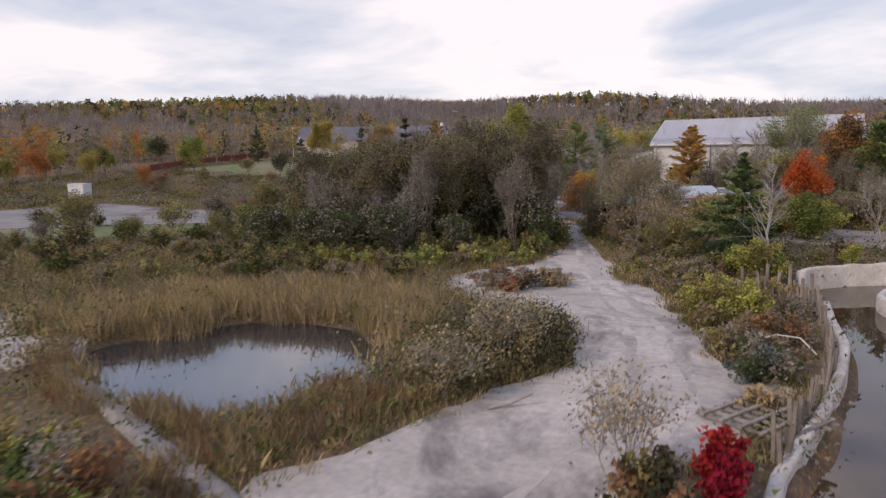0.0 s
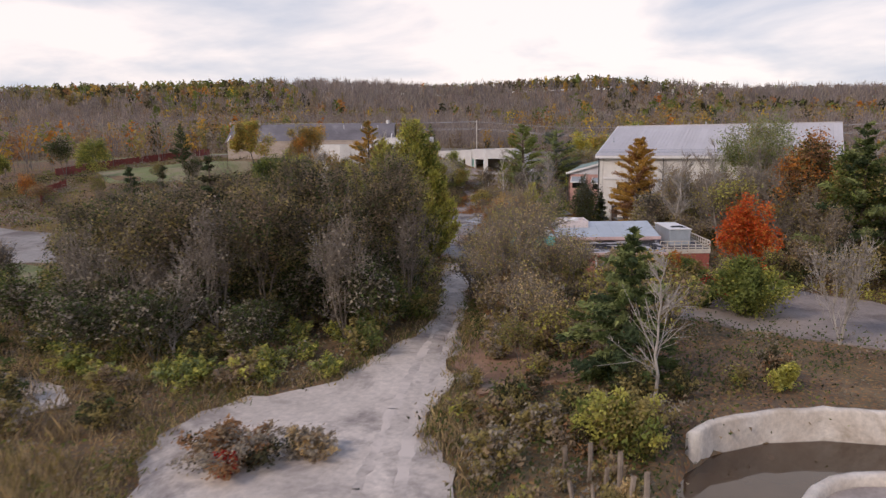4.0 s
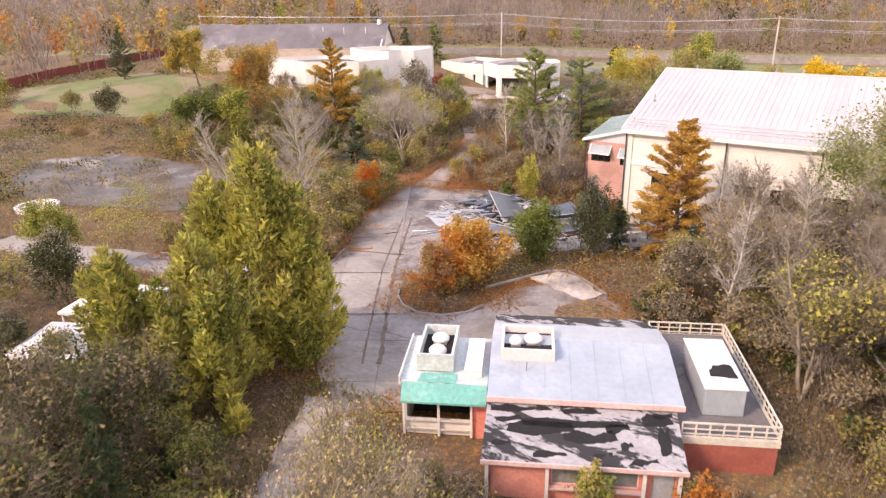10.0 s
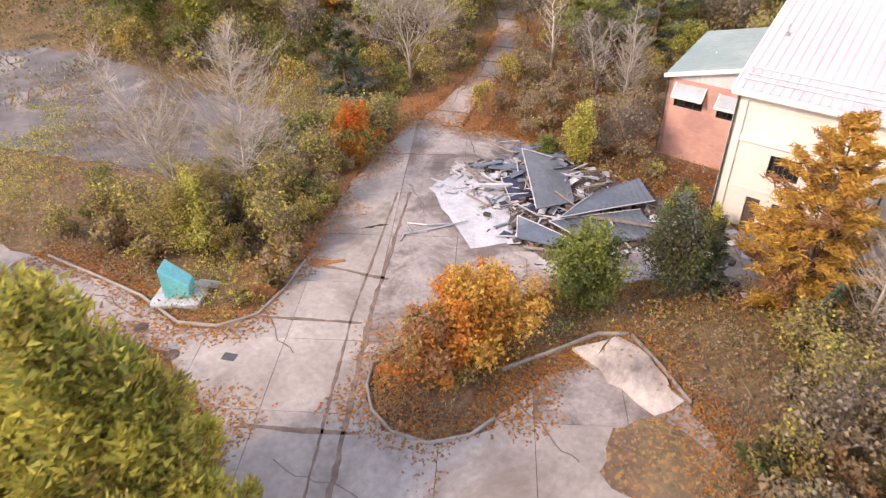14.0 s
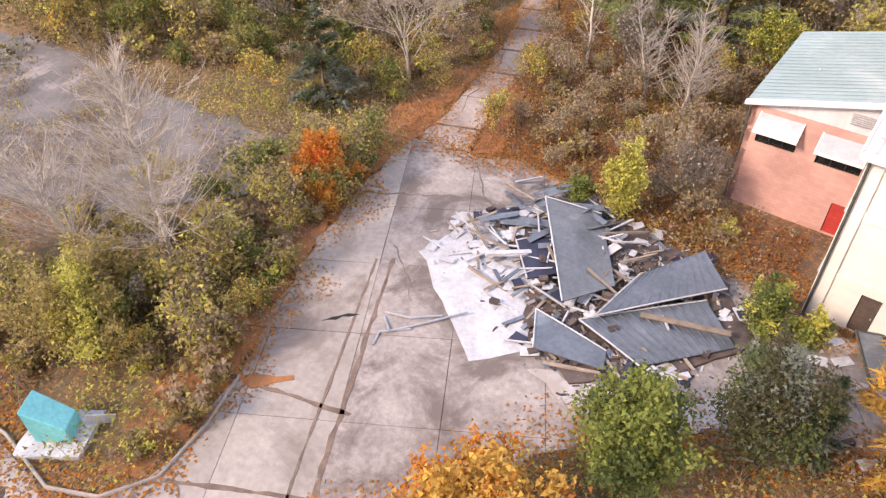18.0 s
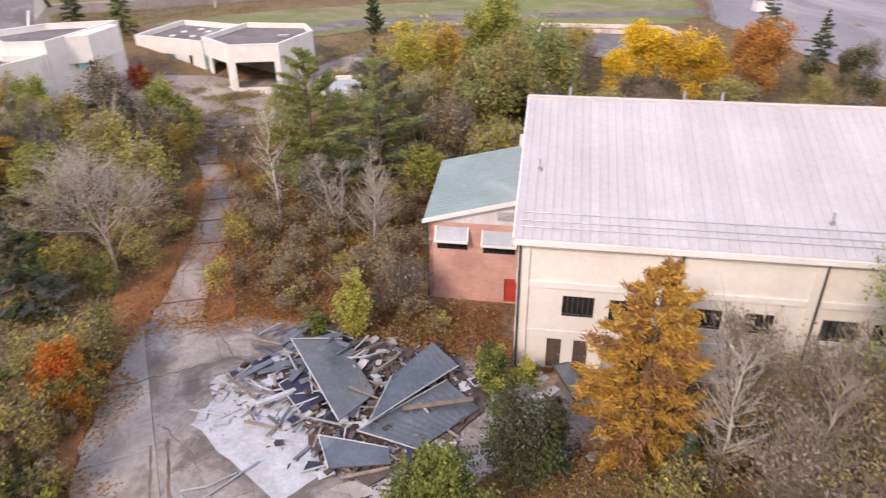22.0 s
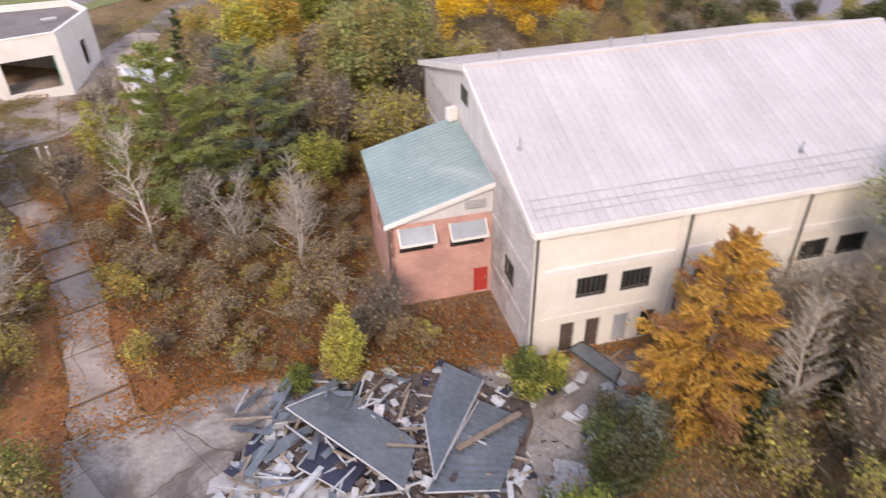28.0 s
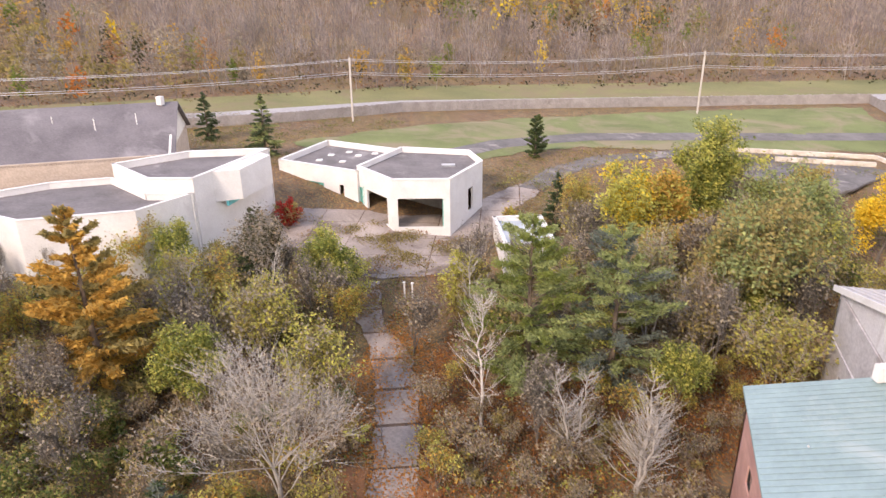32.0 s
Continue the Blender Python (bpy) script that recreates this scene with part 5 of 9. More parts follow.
part("board", box_bm((4.2, 0.35, 0.05), (-4.0, -5.2, 0.72), 20), RAW_WOOD, heap, "split pale timber lying on the sheet")
part("post", box_bm((0.3, 1.9, 0.08), (-4.9, -9.4, 0.45), 12), NAVY, heap)
part("post", box_bm((0.28, 1.7, 0.1), (-4.2, -9.2, 0.5), -14), PLASTER, heap)
long_strip = bpy.data.meshes.new("strip")
bm = box_bm((3.0, 0.32, 0.03))
for v in bm.verts:
    v.co.z += 0.12 if abs(v.co.x) > 1 else 0
bm.to_mesh(long_strip)
bm.free()
long_strip.materials.append(SLATE)
for k in range(26):
    o = new("strip", long_strip)
    o.parent = heap
    x, y = rr.uniform(-16.6, -10.5), rr.uniform(-4.6, 0.6)
    o.matrix_basis = pose(x, y, 0.35 + rr.uniform(0, 0.55), rr.uniform(-25, 25), rr.uniform(-10, 10), rr.choice((25, 40, 60, -20)) + rr.uniform(-14, 14)) @ Matrix.Diagonal((rr.uniform(0.5, 1.1), rr.uniform(0.4, 1.5), 1, 1))
for k in range(30):
    o = new("beam", shapes[7][1] if k % 3 else shapes[2][1])
    o.parent = heap
    o.matrix_basis = pose(rr.uniform(-17, -8), rr.uniform(-6, 0.8), 0.4 + rr.uniform(0, 0.5), rr.uniform(-12, 12), rr.uniform(-14, 14), rr.uniform(-60, 80))
# dust, crumbs and splinters scattered round the heap
crumbs = np.random.default_rng(15)
m_ = 2600
at = np.column_stack([crumbs.normal(-9.5, 4.2, m_), crumbs.normal(-5.0, 3.2, m_)])
at = at[(edge_depth(at, zone) > -2.0) & (at[:, 1] < 2.2) & ((crumbs.random(m_) < 0.12) | (at[:, 0] + 0.55 * at[:, 1] > -15.5))]
m_ = len(at)
size_ = crumbs.uniform(0.015, 0.065, m_) * np.where(crumbs.random(m_) < 0.1, 2.2, 1.0)
lift_ = 0.09 + np.clip(edge_depth(at, zone), 0, 2.0) * 0.16 * crumbs.random(m_)
long_ = crumbs.uniform(1.0, 4.5, m_)
turn_ = crumbs.uniform(0, 6.283, m_)
ax_ = np.column_stack([np.cos(turn_), np.sin(turn_), crumbs.normal(size=m_) * 0.18]) * (size_ * long_)[:, None]
bx_ = np.column_stack([-np.sin(turn_), np.cos(turn_), crumbs.normal(size=m_) * 0.18]) * size_[:, None]
mid_ = np.column_stack([at, lift_])
up_ = np.array([0, 0, 1.0]) * (size_ * 0.6)[:, None]
cv = np.stack([mid_ - ax_ - bx_, mid_ + ax_ - bx_, mid_ + ax_ * 0.8 + bx_, mid_ - ax_ + bx_, mid_ - ax_ * 0.8 - bx_ * 0.7 + up_, mid_ + ax_ * 0.7 - bx_ * 0.8 + up_, mid_ + ax_ * 0.7 + bx_ * 0.7 + up_, mid_ - ax_ * 0.8 + bx_ * 0.8 + up_], 1).reshape(-1, 3)
cf = ((np.arange(m_) * 8)[:, None, None] + np.array([[4, 5, 6, 7], [0, 1, 5, 4], [1, 2, 6, 5], [2, 3, 7, 6], [3, 0, 4, 7]])[None]).reshape(-1, 4)
tone = np.array([(0.50, 0.50, 0.51), (0.36, 0.33, 0.31), (0.16, 0.10, 0.075), (0.10, 0.11, 0.13), (0.30, 0.22, 0.16), (0.55, 0.53, 0.52)])[crumbs.integers(0, 6, m_)] * crumbs.uniform(0.7, 1.2, (m_, 1))
tagged(mesh_object("rubble_crumbs", cv, cf, BRUSH, tint=np.repeat(tone, 8, 0)), "crumbs of plaster, brick and splintered timber round the heap", "rubble", kind="stuff")
DUST = surface("plaster_dust", (0.52, 0.50, 0.49), (0.40, 0.37, 0.35), 0.95, 0.7, 5.0, (0.36, 0.31, 0.275), (0.46, 0.58), bump=0.3)
patch("dust_spill", [(-18.6, -4.6), (-16.0, -1.4), (-13.4, 1.2), (-10.6, 0.9), (-14.6, -3.6), (-16.6, -6.6)], 0.092, DUST, "white plaster dust spilt over the paving", "dust", 0.04, 0.5, 0.3, 41)
patch("dust_spill", [(-8.8, -11.4), (-6.2, -10.6), (-2.6, -9.4), (-1.0, -7.4), (0.4, -8.6), (-2.4, -11.2), (-6.4, -12.4)], 0.092, DUST, "grey-white dust and grit beside the heap", "dust", 0.04, 0.5, 0.35, 42)
# metal frame and litter by the hall's doors
bed = thing("metal_frame", "fallen rusty metal frame by the hall doors", "metal frame", (3.7, -1.8, 0), 0)
for p, q in (((-1.2, 1.4, 0.5), (0.3, -1.9, 0.5)), ((-0.1, 1.8, 0.55), (1.1, -1.0, 0.5)), ((-1.2, 1.4, 0.5), (-0.1, 1.8, 0.55)), ((0.3, -1.9, 0.5), (1.1, -1.0, 0.5)), ((-0.5, -0.2, 0.5), (0.5, 0.4, 0.52))):
    part("bar", pipe_bm([p, q], 0.06, 5), PIPE, bed)
for p in ((-1.2, 1.4, 0.5), (0.3, -1.9, 0.5), (-0.1, 1.8, 0.55), (1.1, -1.0, 0.5)):
    part("leg", pipe_bm([p, (p[0], p[1], 0.0)], 0.05, 5), PIPE, bed)
part("sheet", prism_bm([(-1.1, 1.3), (0.25, -1.7), (1.0, -0.9), (-0.1, 1.6)], 0.56, 0.6), SLATE, bed)
litter = random.Random(14)
for k in range(26):
    x, y = litter.uniform(0.5, 6), litter.uniform(-8, -0.8)
    name, me = litter.choices(shapes, weights)[0]
    o = tagged(new("debris", me), "broken %s lying on the paving" % {"sheet": "sheet of board", "strip": "strip of metal"}.get(name, "timber " + name if name in ("plank", "beam", "board") else "lump of masonry"), "debris", "debris by the hall")
    o.matrix_basis = pose(x, y, 0.1, litter.uniform(-6, 6), litter.uniform(-6, 6), litter.uniform(0, 360))

# ---- pool edge, posts, pallet ----
def rim_wall(name, line, width, z0, z1, mat, label, category, wob=0.06, closed=False, seed=1):
    """A cast wall along a line, with a rounded and uneven top."""
    rnd_ = random.Random(seed)
    fine = []
    pts = line + (line[:1] if closed else [])
    for (x1, y1), (x2, y2) in zip(pts, pts[1:]):
        n = max(1, int(math.hypot(x2 - x1, y2 - y1) / 0.6))
        fine += [(x1 + (x2 - x1) * k / n, y1 + (y2 - y1) * k / n) for k in range(n)]
    fine.append(pts[-1])
    bm = bmesh.new()
    rows = []
    for k, (x, y) in enumerate(fine):
        xa, ya = fine[max(k - 1, 0)]
        xb, yb = fine[min(k + 1, len(fine) - 1)]
        d = math.hypot(xb - xa, yb - ya)
        nx_, ny_ = -(yb - ya) / d, (xb - xa) / d
        lift_ = rnd_.uniform(-wob, wob)
        prof = [(-0.5, z0), (-0.5, z1 - 0.12 + lift_), (-0.3, z1 + lift_), (0.3, z1 + lift_), (0.5, z1 - 0.12 + lift_), (0.5, z0)]
        rows.append([bm.verts.new((x + nx_ * width * a, y + ny_ * width * a, z)) for a, z in prof])
    for r1, r2 in zip(rows, rows[1:]):
        for k in range(5):
            bm.faces.new((r1[k], r2[k], r2[k + 1], r1[k + 1]))
    for r in (rows[0][::-1], rows[-1]):
        bm.faces.new(r)
    bmesh.ops.recalc_face_normals(bm, faces=bm.faces[:])
    for f in bm.faces:
        f.smooth = True
    return tagged(part(name, bm, mat), label, category, kind="structure")


rim_wall("pool_wall", [(23.2, -110), (23.6, -103), (24.5, -98.5), (25.3, -93), (25.6, -88.6), (25.2, -84.5), (25.0, -80.0)], 0.42, -1.6, 0.22, FERRO, "curved cream cement pool wall", "pool wall", 0.05, seed=2)
rim_wall("pool_wall", [(23.6, -73.2), (24.2, -71.6), (26.2, -69.4), (28.5, -68.0), (31.5, -67.2), (36, -67.6), (41, -70), (44, -76)], 0.4, -1.6, 0.72, FERRO, "curved cream cement retaining wall behind the pool", "pool wall", 0.05, seed=3)
rim_wall("pool_ring", [(31.2 + 3.4 * math.cos(a), -76.6 + 4.2 * math.sin(a)) for a in np.linspace(0, 2 * math.pi, 22)[:-1]], 0.45, -1.6, 0.15, FERRO, "round cream cement basin in the pool", "pool wall", 0.04, True, 4)
patch("ring_deck", [(31.2 + 3.1 * math.cos(a), -76.6 + 3.9 * math.sin(a)) for a in np.linspace(0, 2 * math.pi, 22)[:-1]], -0.25, CONCRETE_DARK, "brown stained deck inside the basin", "deck", 1.0, 2, 0.05, 5)
rim_wall("kerb_wall", [(-2.6, -105.2), (3.3, -107.1), (7.6, -108.8), (10.4, -109.8), (12.6, -110.6)], 0.75, -0.8, 0.22, CONCRETE, "broken tan concrete edge beside the pond", "kerb", 0.1, seed=6)
palisade = thing("palisade", "leaning grey timber posts along the pool edge", "palisade")
pr = random.Random(17)
edge = [(23.5, -102.5), (24.0, -99.5), (24.5, -97.0), (24.9, -94.0), (25.0, -90.5), (24.9, -87), (24.6, -84), (24.0, -81.5), (23.2, -79.5), (22.2, -81.5), (20.6, -79.6)]
for (x1, y1), (x2, y2) in zip(edge, edge[1:]):
    n = int(math.hypot(x2 - x1, y2 - y1) / 0.42)
    for k in range(n):
        f = k / n
        h_ = pr.uniform(0.7, 1.5) * (1.25 if pr.random() < 0.12 else 1)
        p = Vector((x1 + (x2 - x1) * f + pr.uniform(-0.18, 0.1), y1 + (y2 - y1) * f, -0.1))
        q = p + Vector((pr.uniform(-0.18, 0.18), pr.uniform(-0.15, 0.15), h_))
        part("post", pipe_bm([p, (p + q) / 2 + Vector((0.02, 0.02, 0)), q], pr.uniform(0.055, 0.09), 5), WOOD, palisade)
for x, y, h_ in ((19.5, -77.0, 0.9), (20.6, -77.4, 1.4), (21.4, -78.2, 1.0), (22.0, -78.7, 1.9), (22.6, -79.7, 1.6), (23.2, -80.2, 2.1), (23.8, -80.6, 1.5), (24.3, -81.4, 1.9), (24.6, -82.6, 1.5)):
    part("post", pipe_bm([(x, y, -0.1), (x + 0.04, y - 0.03, h_ * 0.5), (x + pr.uniform(-0.12, 0.12), y + pr.uniform(-0.1, 0.1), h_)], 0.1, 6), WOOD, palisade)
part("rope", pipe_bm([(22.2, -92, 0.7), (23.0, -91.5, 0.95), (23.9, -91.3, 0.85), (24.5, -91.5, 0.3)], 0.035, 5), LATTICE, palisade)
pallet = thing("timber_lattice", "fallen weathered timber lattice beside the pool", "lattice", (23.1, -99.3, 0.06), 62)
for k in range(6):
    part("slat", box_bm((0.14, 3.2, 0.07), (-1.2 + k * 0.48, 0, 0.1)), WOOD, pallet)
for k in range(5):
    part("slat", box_bm((2.8, 0.14, 0.07), (0, -1.3 + k * 0.65, 0.174)), WOOD, pallet)
log = thing("fallen_branch", "pale fallen branch across the sand track", "branch", (15.6, -101.4, 0.06), 35)
part("limb", pipe_bm([(-0.8, 0, 0.05), (-0.1, 0.1, 0.12), (0.7, 0.05, 0.45)], 0.05, 6), BARK_PALE, log)

# ---- fences, poles, wires ----
def fence(name, label, line, wide, high, mat):
    """Posts that can be counted, and the many boards between them."""
    f = thing(name, label, "fence")
    boards, post = bmesh.new(), None
    for (x1, y1), (x2, y2) in zip(line, line[1:]):
        d = math.hypot(x2 - x1, y2 - y1)
        n = max(1, round(d / wide))
        ang = math.atan2(y2 - y1, x2 - x1)
        lean = random.Random(n)
        for k in range(n):
            x, y = x1 + (x2 - x1) * k / n, y1 + (y2 - y1) * k / n
            for j in range(8):
                w = d / n * (j + 0.5) / 8
                box_bm((wide / 8 - 0.015, 0.05, high - 0.06 * (j % 3) + lean.uniform(-0.05, 0.05)), (x + math.cos(ang) * w, y + math.sin(ang) * w, -0.15), math.degrees(ang), boards)
            if post is None:
                post = o = part("post", box_bm((0.14, 0.14, high + 0.12), (0, 0.1, 0)), mat, f)
            else:
                o = new("post", post.data)
                o.parent = f
            o.matrix_basis = pose(x, y, -0.15, 0, 0, math.degrees(ang))
    tagged(part("boarding", boards, mat, f), kind="stuff")
    return f


fence("board_fence", "long grey weathered board fence along the road", FENCE_LINE, 2.6, 2.2, FENCE_GREY)
fence("board_fence", "grey board fence beside the parking lot", [(35, 147), (36, 128), (34, 108)], 2.6, 2.0, FENCE_GREY)
fence("red_fence", "long dark red board fence", [(-134, -6), (-146, 14), (-158, 42), (-172, 76)], 3.0, 2.6, FENCE_RED)
fence("red_fence", "low dark red board fence", [(-112, -16), (-104, -24), (-92, -30)], 3.0, 1.9, FENCE_RED)
def wire_bm(line, r):
    """One hanging wire."""
    bm = bmesh.new()
    rings = [[bm.verts.new((x + r * a, y, z + r * b)) for a, b in ((-0.9, -0.5), (0.9, -0.5), (0, 1))] for x, y, z in line]
    for p, q in zip(rings, rings[1:]):
        for k in range(3):
            bm.faces.new((p[k], p[(k + 1) % 3], q[(k + 1) % 3], q[k]))
    return bm


POLE = surface("pale_pole_timber", (0.62, 0.57, 0.52), (0.48, 0.43, 0.39), 0.85, 1.0, 8.0, stretch=(1, 1, 0.2))
POLES = [(-150, 66), (-68, 108), (-1.2, 128.5), (68, 152), (130, 184)]
for n, (x, y) in enumerate(POLES):
    p = thing("utility_pole", "tall grey timber utility pole with a crossarm", "utility pole", (x, y, 0), 18, "utility poles")
    part("shaft", pipe_bm([(0, 0, -0.3), (0, 0, 6), (0.05, 0, 12.4)], 0.2, 8), POLE, p)
    part("crossarm", box_bm((0.12, 2.4, 0.14), (0, 0, 11.6)), WOOD, p)
    for dy in (-1.1, 0.0, 1.1):
        part("insulator", pipe_bm([(0, dy, 11.74), (0, dy, 11.95)], 0.06, 6), ALU, p)
for k, (dy, z) in enumerate(((-1.1, 11.95), (1.1, 11.95), (0.3, 9.6), (0.3, 9.2))):
    for a, b in zip(POLES, POLES[1:]):
        line = [(a[0] + (b[0] - a[0]) * f, a[1] + (b[1] - a[1]) * f + dy, z - 1.1 * 4 * f * (1 - f)) for f in np.linspace(0, 1, 9)]
        tagged(part("power_line", wire_bm(line, 0.05), ALU), "dark overhead power line between poles", "power line", "power lines")
sign = thing("lot_sign", "green panel sign on a tall post in the parking lot", "sign", (98, 94.5, 0), -30)
part("post", pipe_bm([(3.2, 0, 0), (3.2, 0, 9.6)], 0.14, 8), PIPE, sign)
part("panel", box_bm((6.6, 0.25, 1.5), (0, 0, 8.2)), PINE_GREEN_SIGN, sign)
hut = thing("white_hut", "small white shed at the lot's edge", "shed", (45, 118, 0), 10)
part("body", box_bm((2.6, 2.4, 2.3), (0, 0, 0)), WHITE, hut)
part("roof", prism_bm([(-1.5, -1.4), (1.5, -1.4), (1.5, 1.4), (-1.5, 1.4)], 2.304, [2.4, 2.6, 2.6, 2.4]), ROOF_FLAT, hut)
box_ = thing("container", "white storage box beside the concrete pad", "container", (-97, -43, 0), 20)
part("body", box_bm((3.2, 2.6, 2.6)), WHITE, box_, bevel=0.05)
part("lid", box_bm((3.3, 2.7, 0.1), (0, 0, 2.604)), WHITE, box_)
truck = thing("red_skip", "red steel skip beside the concrete pad", "skip", (-54, -38.5, 0), 12)
part("body", prism_bm([(-2.4, -1.1), (2.4, -1.1), (2.4, 1.1), (-2.4, 1.1)], 0.0, 1.7), RED_PAINT, truck, bevel=0.06)
part("rim", box_bm((5.0, 2.4, 0.14), (0, 0, 1.704)), RED_PAINT, truck)
disc = thing("round_basin", "broken white round basin on the old lot", "basin", (-57, -28, 0), 0)
bm = bmesh.new()
prof = [(2.2, 0.0), (2.3, 0.5), (2.1, 0.55), (1.9, 0.25), (0.02, 0.22)]
rings = [[bm.verts.new((r_ * math.cos(a * math.pi / 12), r_ * math.sin(a * math.pi / 12), z_)) for a in range(24)] for r_, z_ in prof]
for r1, r2 in zip(rings, rings[1:]):
    for a in range(24):
        bm.faces.new((r1[a], r1[(a + 1) % 24], r2[(a + 1) % 24], r2[a]))
part("bowl", bm, WHITE, disc)
for x in (-33.9, -33.1):
    o = thing("bollard", "short pale post at the end of the path", "bollard", (x, 35.8, 0), 0, "bollards on the path")
    part("shaft", pipe_bm([(0, 0, -0.1), (0, 0, 1.5)], 0.09, 8), WHITE, o)
    part("cap", box_bm((0.24, 0.24, 0.06), (0, 0, 1.5)), WHITE, o)
# foundations past the lawn
ruin = thing("foundation", "old concrete building foundation with broken white edges", "foundation")
part("slab", prism_bm(ragged([(0.5, 88), (1, 98.5), (23, 98), (25.5, 92), (12, 77), (6, 80)], 2, 0.4, 8), -0.2, 0.12), ASPHALT, ruin)
for p, q in (((1, 98.6), (23, 98.1)), ((8, 94), (22, 93.6)), ((23.2, 98), (25.6, 92)), ((0.4, 88), (0.9, 98.4))):
    d = math.hypot(q[0] - p[0], q[1] - p[1])
    part("wall", box_bm((d, 0.4, 0.7), ((p[0] + q[0]) / 2, (p[1] + q[1]) / 2, 0.1), math.degrees(math.atan2(q[1] - p[1], q[0] - p[0]))), FERRO, ruin)

# ---- trees ----
def leaves(at, size, rng, flat=0.35, slim=0.6):
    """A small pointed leaf at each place."""
    n = len(at)
    nrm = rng.normal(size=(n, 3))
    nrm[:, 2] = np.abs(nrm[:, 2]) + flat
    nrm /= np.linalg.norm(nrm, axis=1, keepdims=True)
    ax = np.cross(nrm, rng.normal(size=(n, 3)))
    ax /= np.linalg.norm(ax, axis=1, keepdims=True) + 1e-9
    bx = np.cross(nrm, ax)
    s = (size * rng.uniform(0.6, 1.35, n))[:, None]
    verts = np.stack([at - ax * s * 0.7 - bx * s * slim, at + ax * s, at - ax * s * 0.5 + bx * s * slim], 1)
    return verts.reshape(-1, 3), np.arange(3 * n).reshape(-1, 3)


def slivers(p, q, w, rng):
    """A thin tapering twig from each p to its q."""
    d = q - p
    side = np.cross(d, rng.normal(size=d.shape))
    side /= np.linalg.norm(side, axis=1, keepdims=True) + 1e-9
    side *= np.broadcast_to(np.asarray(w, float), (len(p),))[:, None]
    return np.stack([p - side, p + side, q], 1).reshape(-1, 3), np.arange(3 * len(p)).reshape(-1, 3)


def sprays(at, along, size, rng, slim=0.3):
    """Needle sprays laid along their branch."""
    n = len(at)
    ax = along + rng.normal(size=(n, 3)) * 0.35
    ax /= np.linalg.norm(ax, axis=1, keepdims=True) + 1e-9
    bx = np.cross(ax, rng.normal(size=(n, 3)))
    bx /= np.linalg.norm(bx, axis=1, keepdims=True) + 1e-9
    s = (size * rng.uniform(0.6, 1.4, n))[:, None]
    verts = np.stack([at - ax * s * 0.6 - bx * s * slim, at + ax * s, at - ax * s * 0.6 + bx * s * slim], 1)
    return verts.reshape(-1, 3), np.arange(3 * n).reshape(-1, 3)


def limbs(rng, levels, leaders=1, spread=0.75, lift=0.25, trunk=0.3, wander=0.18, kids=(3, 4), short=0.68, low=False):
    """Branches of a broad-leaved tree of unit height, and their tips."""
    segs, tips = [], []

    def grow(p, d, length, r, level):
        n = 3 if level == 0 else 2
        for k in range(n):
            d = d + rng.normal(size=3) * wander * (0.5 if level == 0 else 1)
            d[2] += lift * 0.15
            d /= np.linalg.norm(d)
            q = p + d * length / n
            r2 = r * (0.8 if level == 0 else 0.72)
            segs.append((*p, *q, r, r2, level))
            if low and level == 0:
                for _ in range(2):
                    branch(q, d, length * rng.uniform(0.6, 1.0), r2 * 0.5, 2)
            if level > 0 and level < levels and k < n - 1:
                branch(q, d, length * 0.55, r2 * 0.6, level + 1)
            p, r = q, r2
        if level >= levels:
            tips.append(p)
        else:
            for _ in range(rng.integers(kids[0], kids[1] + 1)):
                branch(p, d, length * short * rng.uniform(0.75, 1.15), r * 0.68, level + 1)

    def branch(p, d, length, r, level):
        side = rng.normal(size=3)
        side -= d * (side @ d)
        side /= np.linalg.norm(side) + 1e-9
        e = d + side * spread * rng.uniform(0.6, 1.3)
        e[2] += lift
        grow(p, e / np.linalg.norm(e), length, r, level)

    for k in range(leaders):
        a = rng.uniform(0, 6.28)
        d = np.array([math.cos(a), math.sin(a), 0]) * ((0.42 if low else 0.28) if leaders > 1 else 0.05) + (0, 0, 1)
        grow(np.zeros(3), d / np.linalg.norm(d), trunk, 0.032 / leaders ** 0.5, 0)
    return np.array(segs), np.array(tips)


PALETTE = {
    "green": ((0.105, 0.135, 0.035), (0.165, 0.185, 0.052)), "deep": ((0.05, 0.075, 0.028), (0.085, 0.105, 0.035)), "dark": ((0.04, 0.041, 0.021), (0.076, 0.069, 0.036)),
    "olive": ((0.18, 0.15, 0.06), (0.26, 0.21, 0.08)), "lime": ((0.26, 0.27, 0.07), (0.36, 0.33, 0.085)), "yellow": ((0.45, 0.32, 0.03), (0.53, 0.39, 0.05)),
    "gold": ((0.32, 0.195, 0.05), (0.40, 0.255, 0.065)), "orange": ((0.33, 0.12, 0.03), (0.38, 0.175, 0.04)), "flame": ((0.40, 0.065, 0.025), (0.42, 0.125, 0.03)), "red": ((0.26, 0.02, 0.02), (0.36, 0.04, 0.025)),
    "russet": ((0.21, 0.115, 0.06), (0.27, 0.155, 0.075)), "brown": ((0.19, 0.145, 0.095), (0.25, 0.19, 0.12)), "grey": ((0.20, 0.175, 0.135), (0.27, 0.235, 0.18)), "needle": ((0.038, 0.06, 0.03), (0.07, 0.092, 0.042)),
    "pine": ((0.15, 0.185, 0.075), (0.22, 0.245, 0.10)), "blue": ((0.085, 0.105, 0.085), (0.13, 0.145, 0.115)), "straw": ((0.36, 0.27, 0.14), (0.46, 0.35, 0.19)), "crimson": ((0.20, 0.012, 0.03), (0.28, 0.02, 0.035)),
}
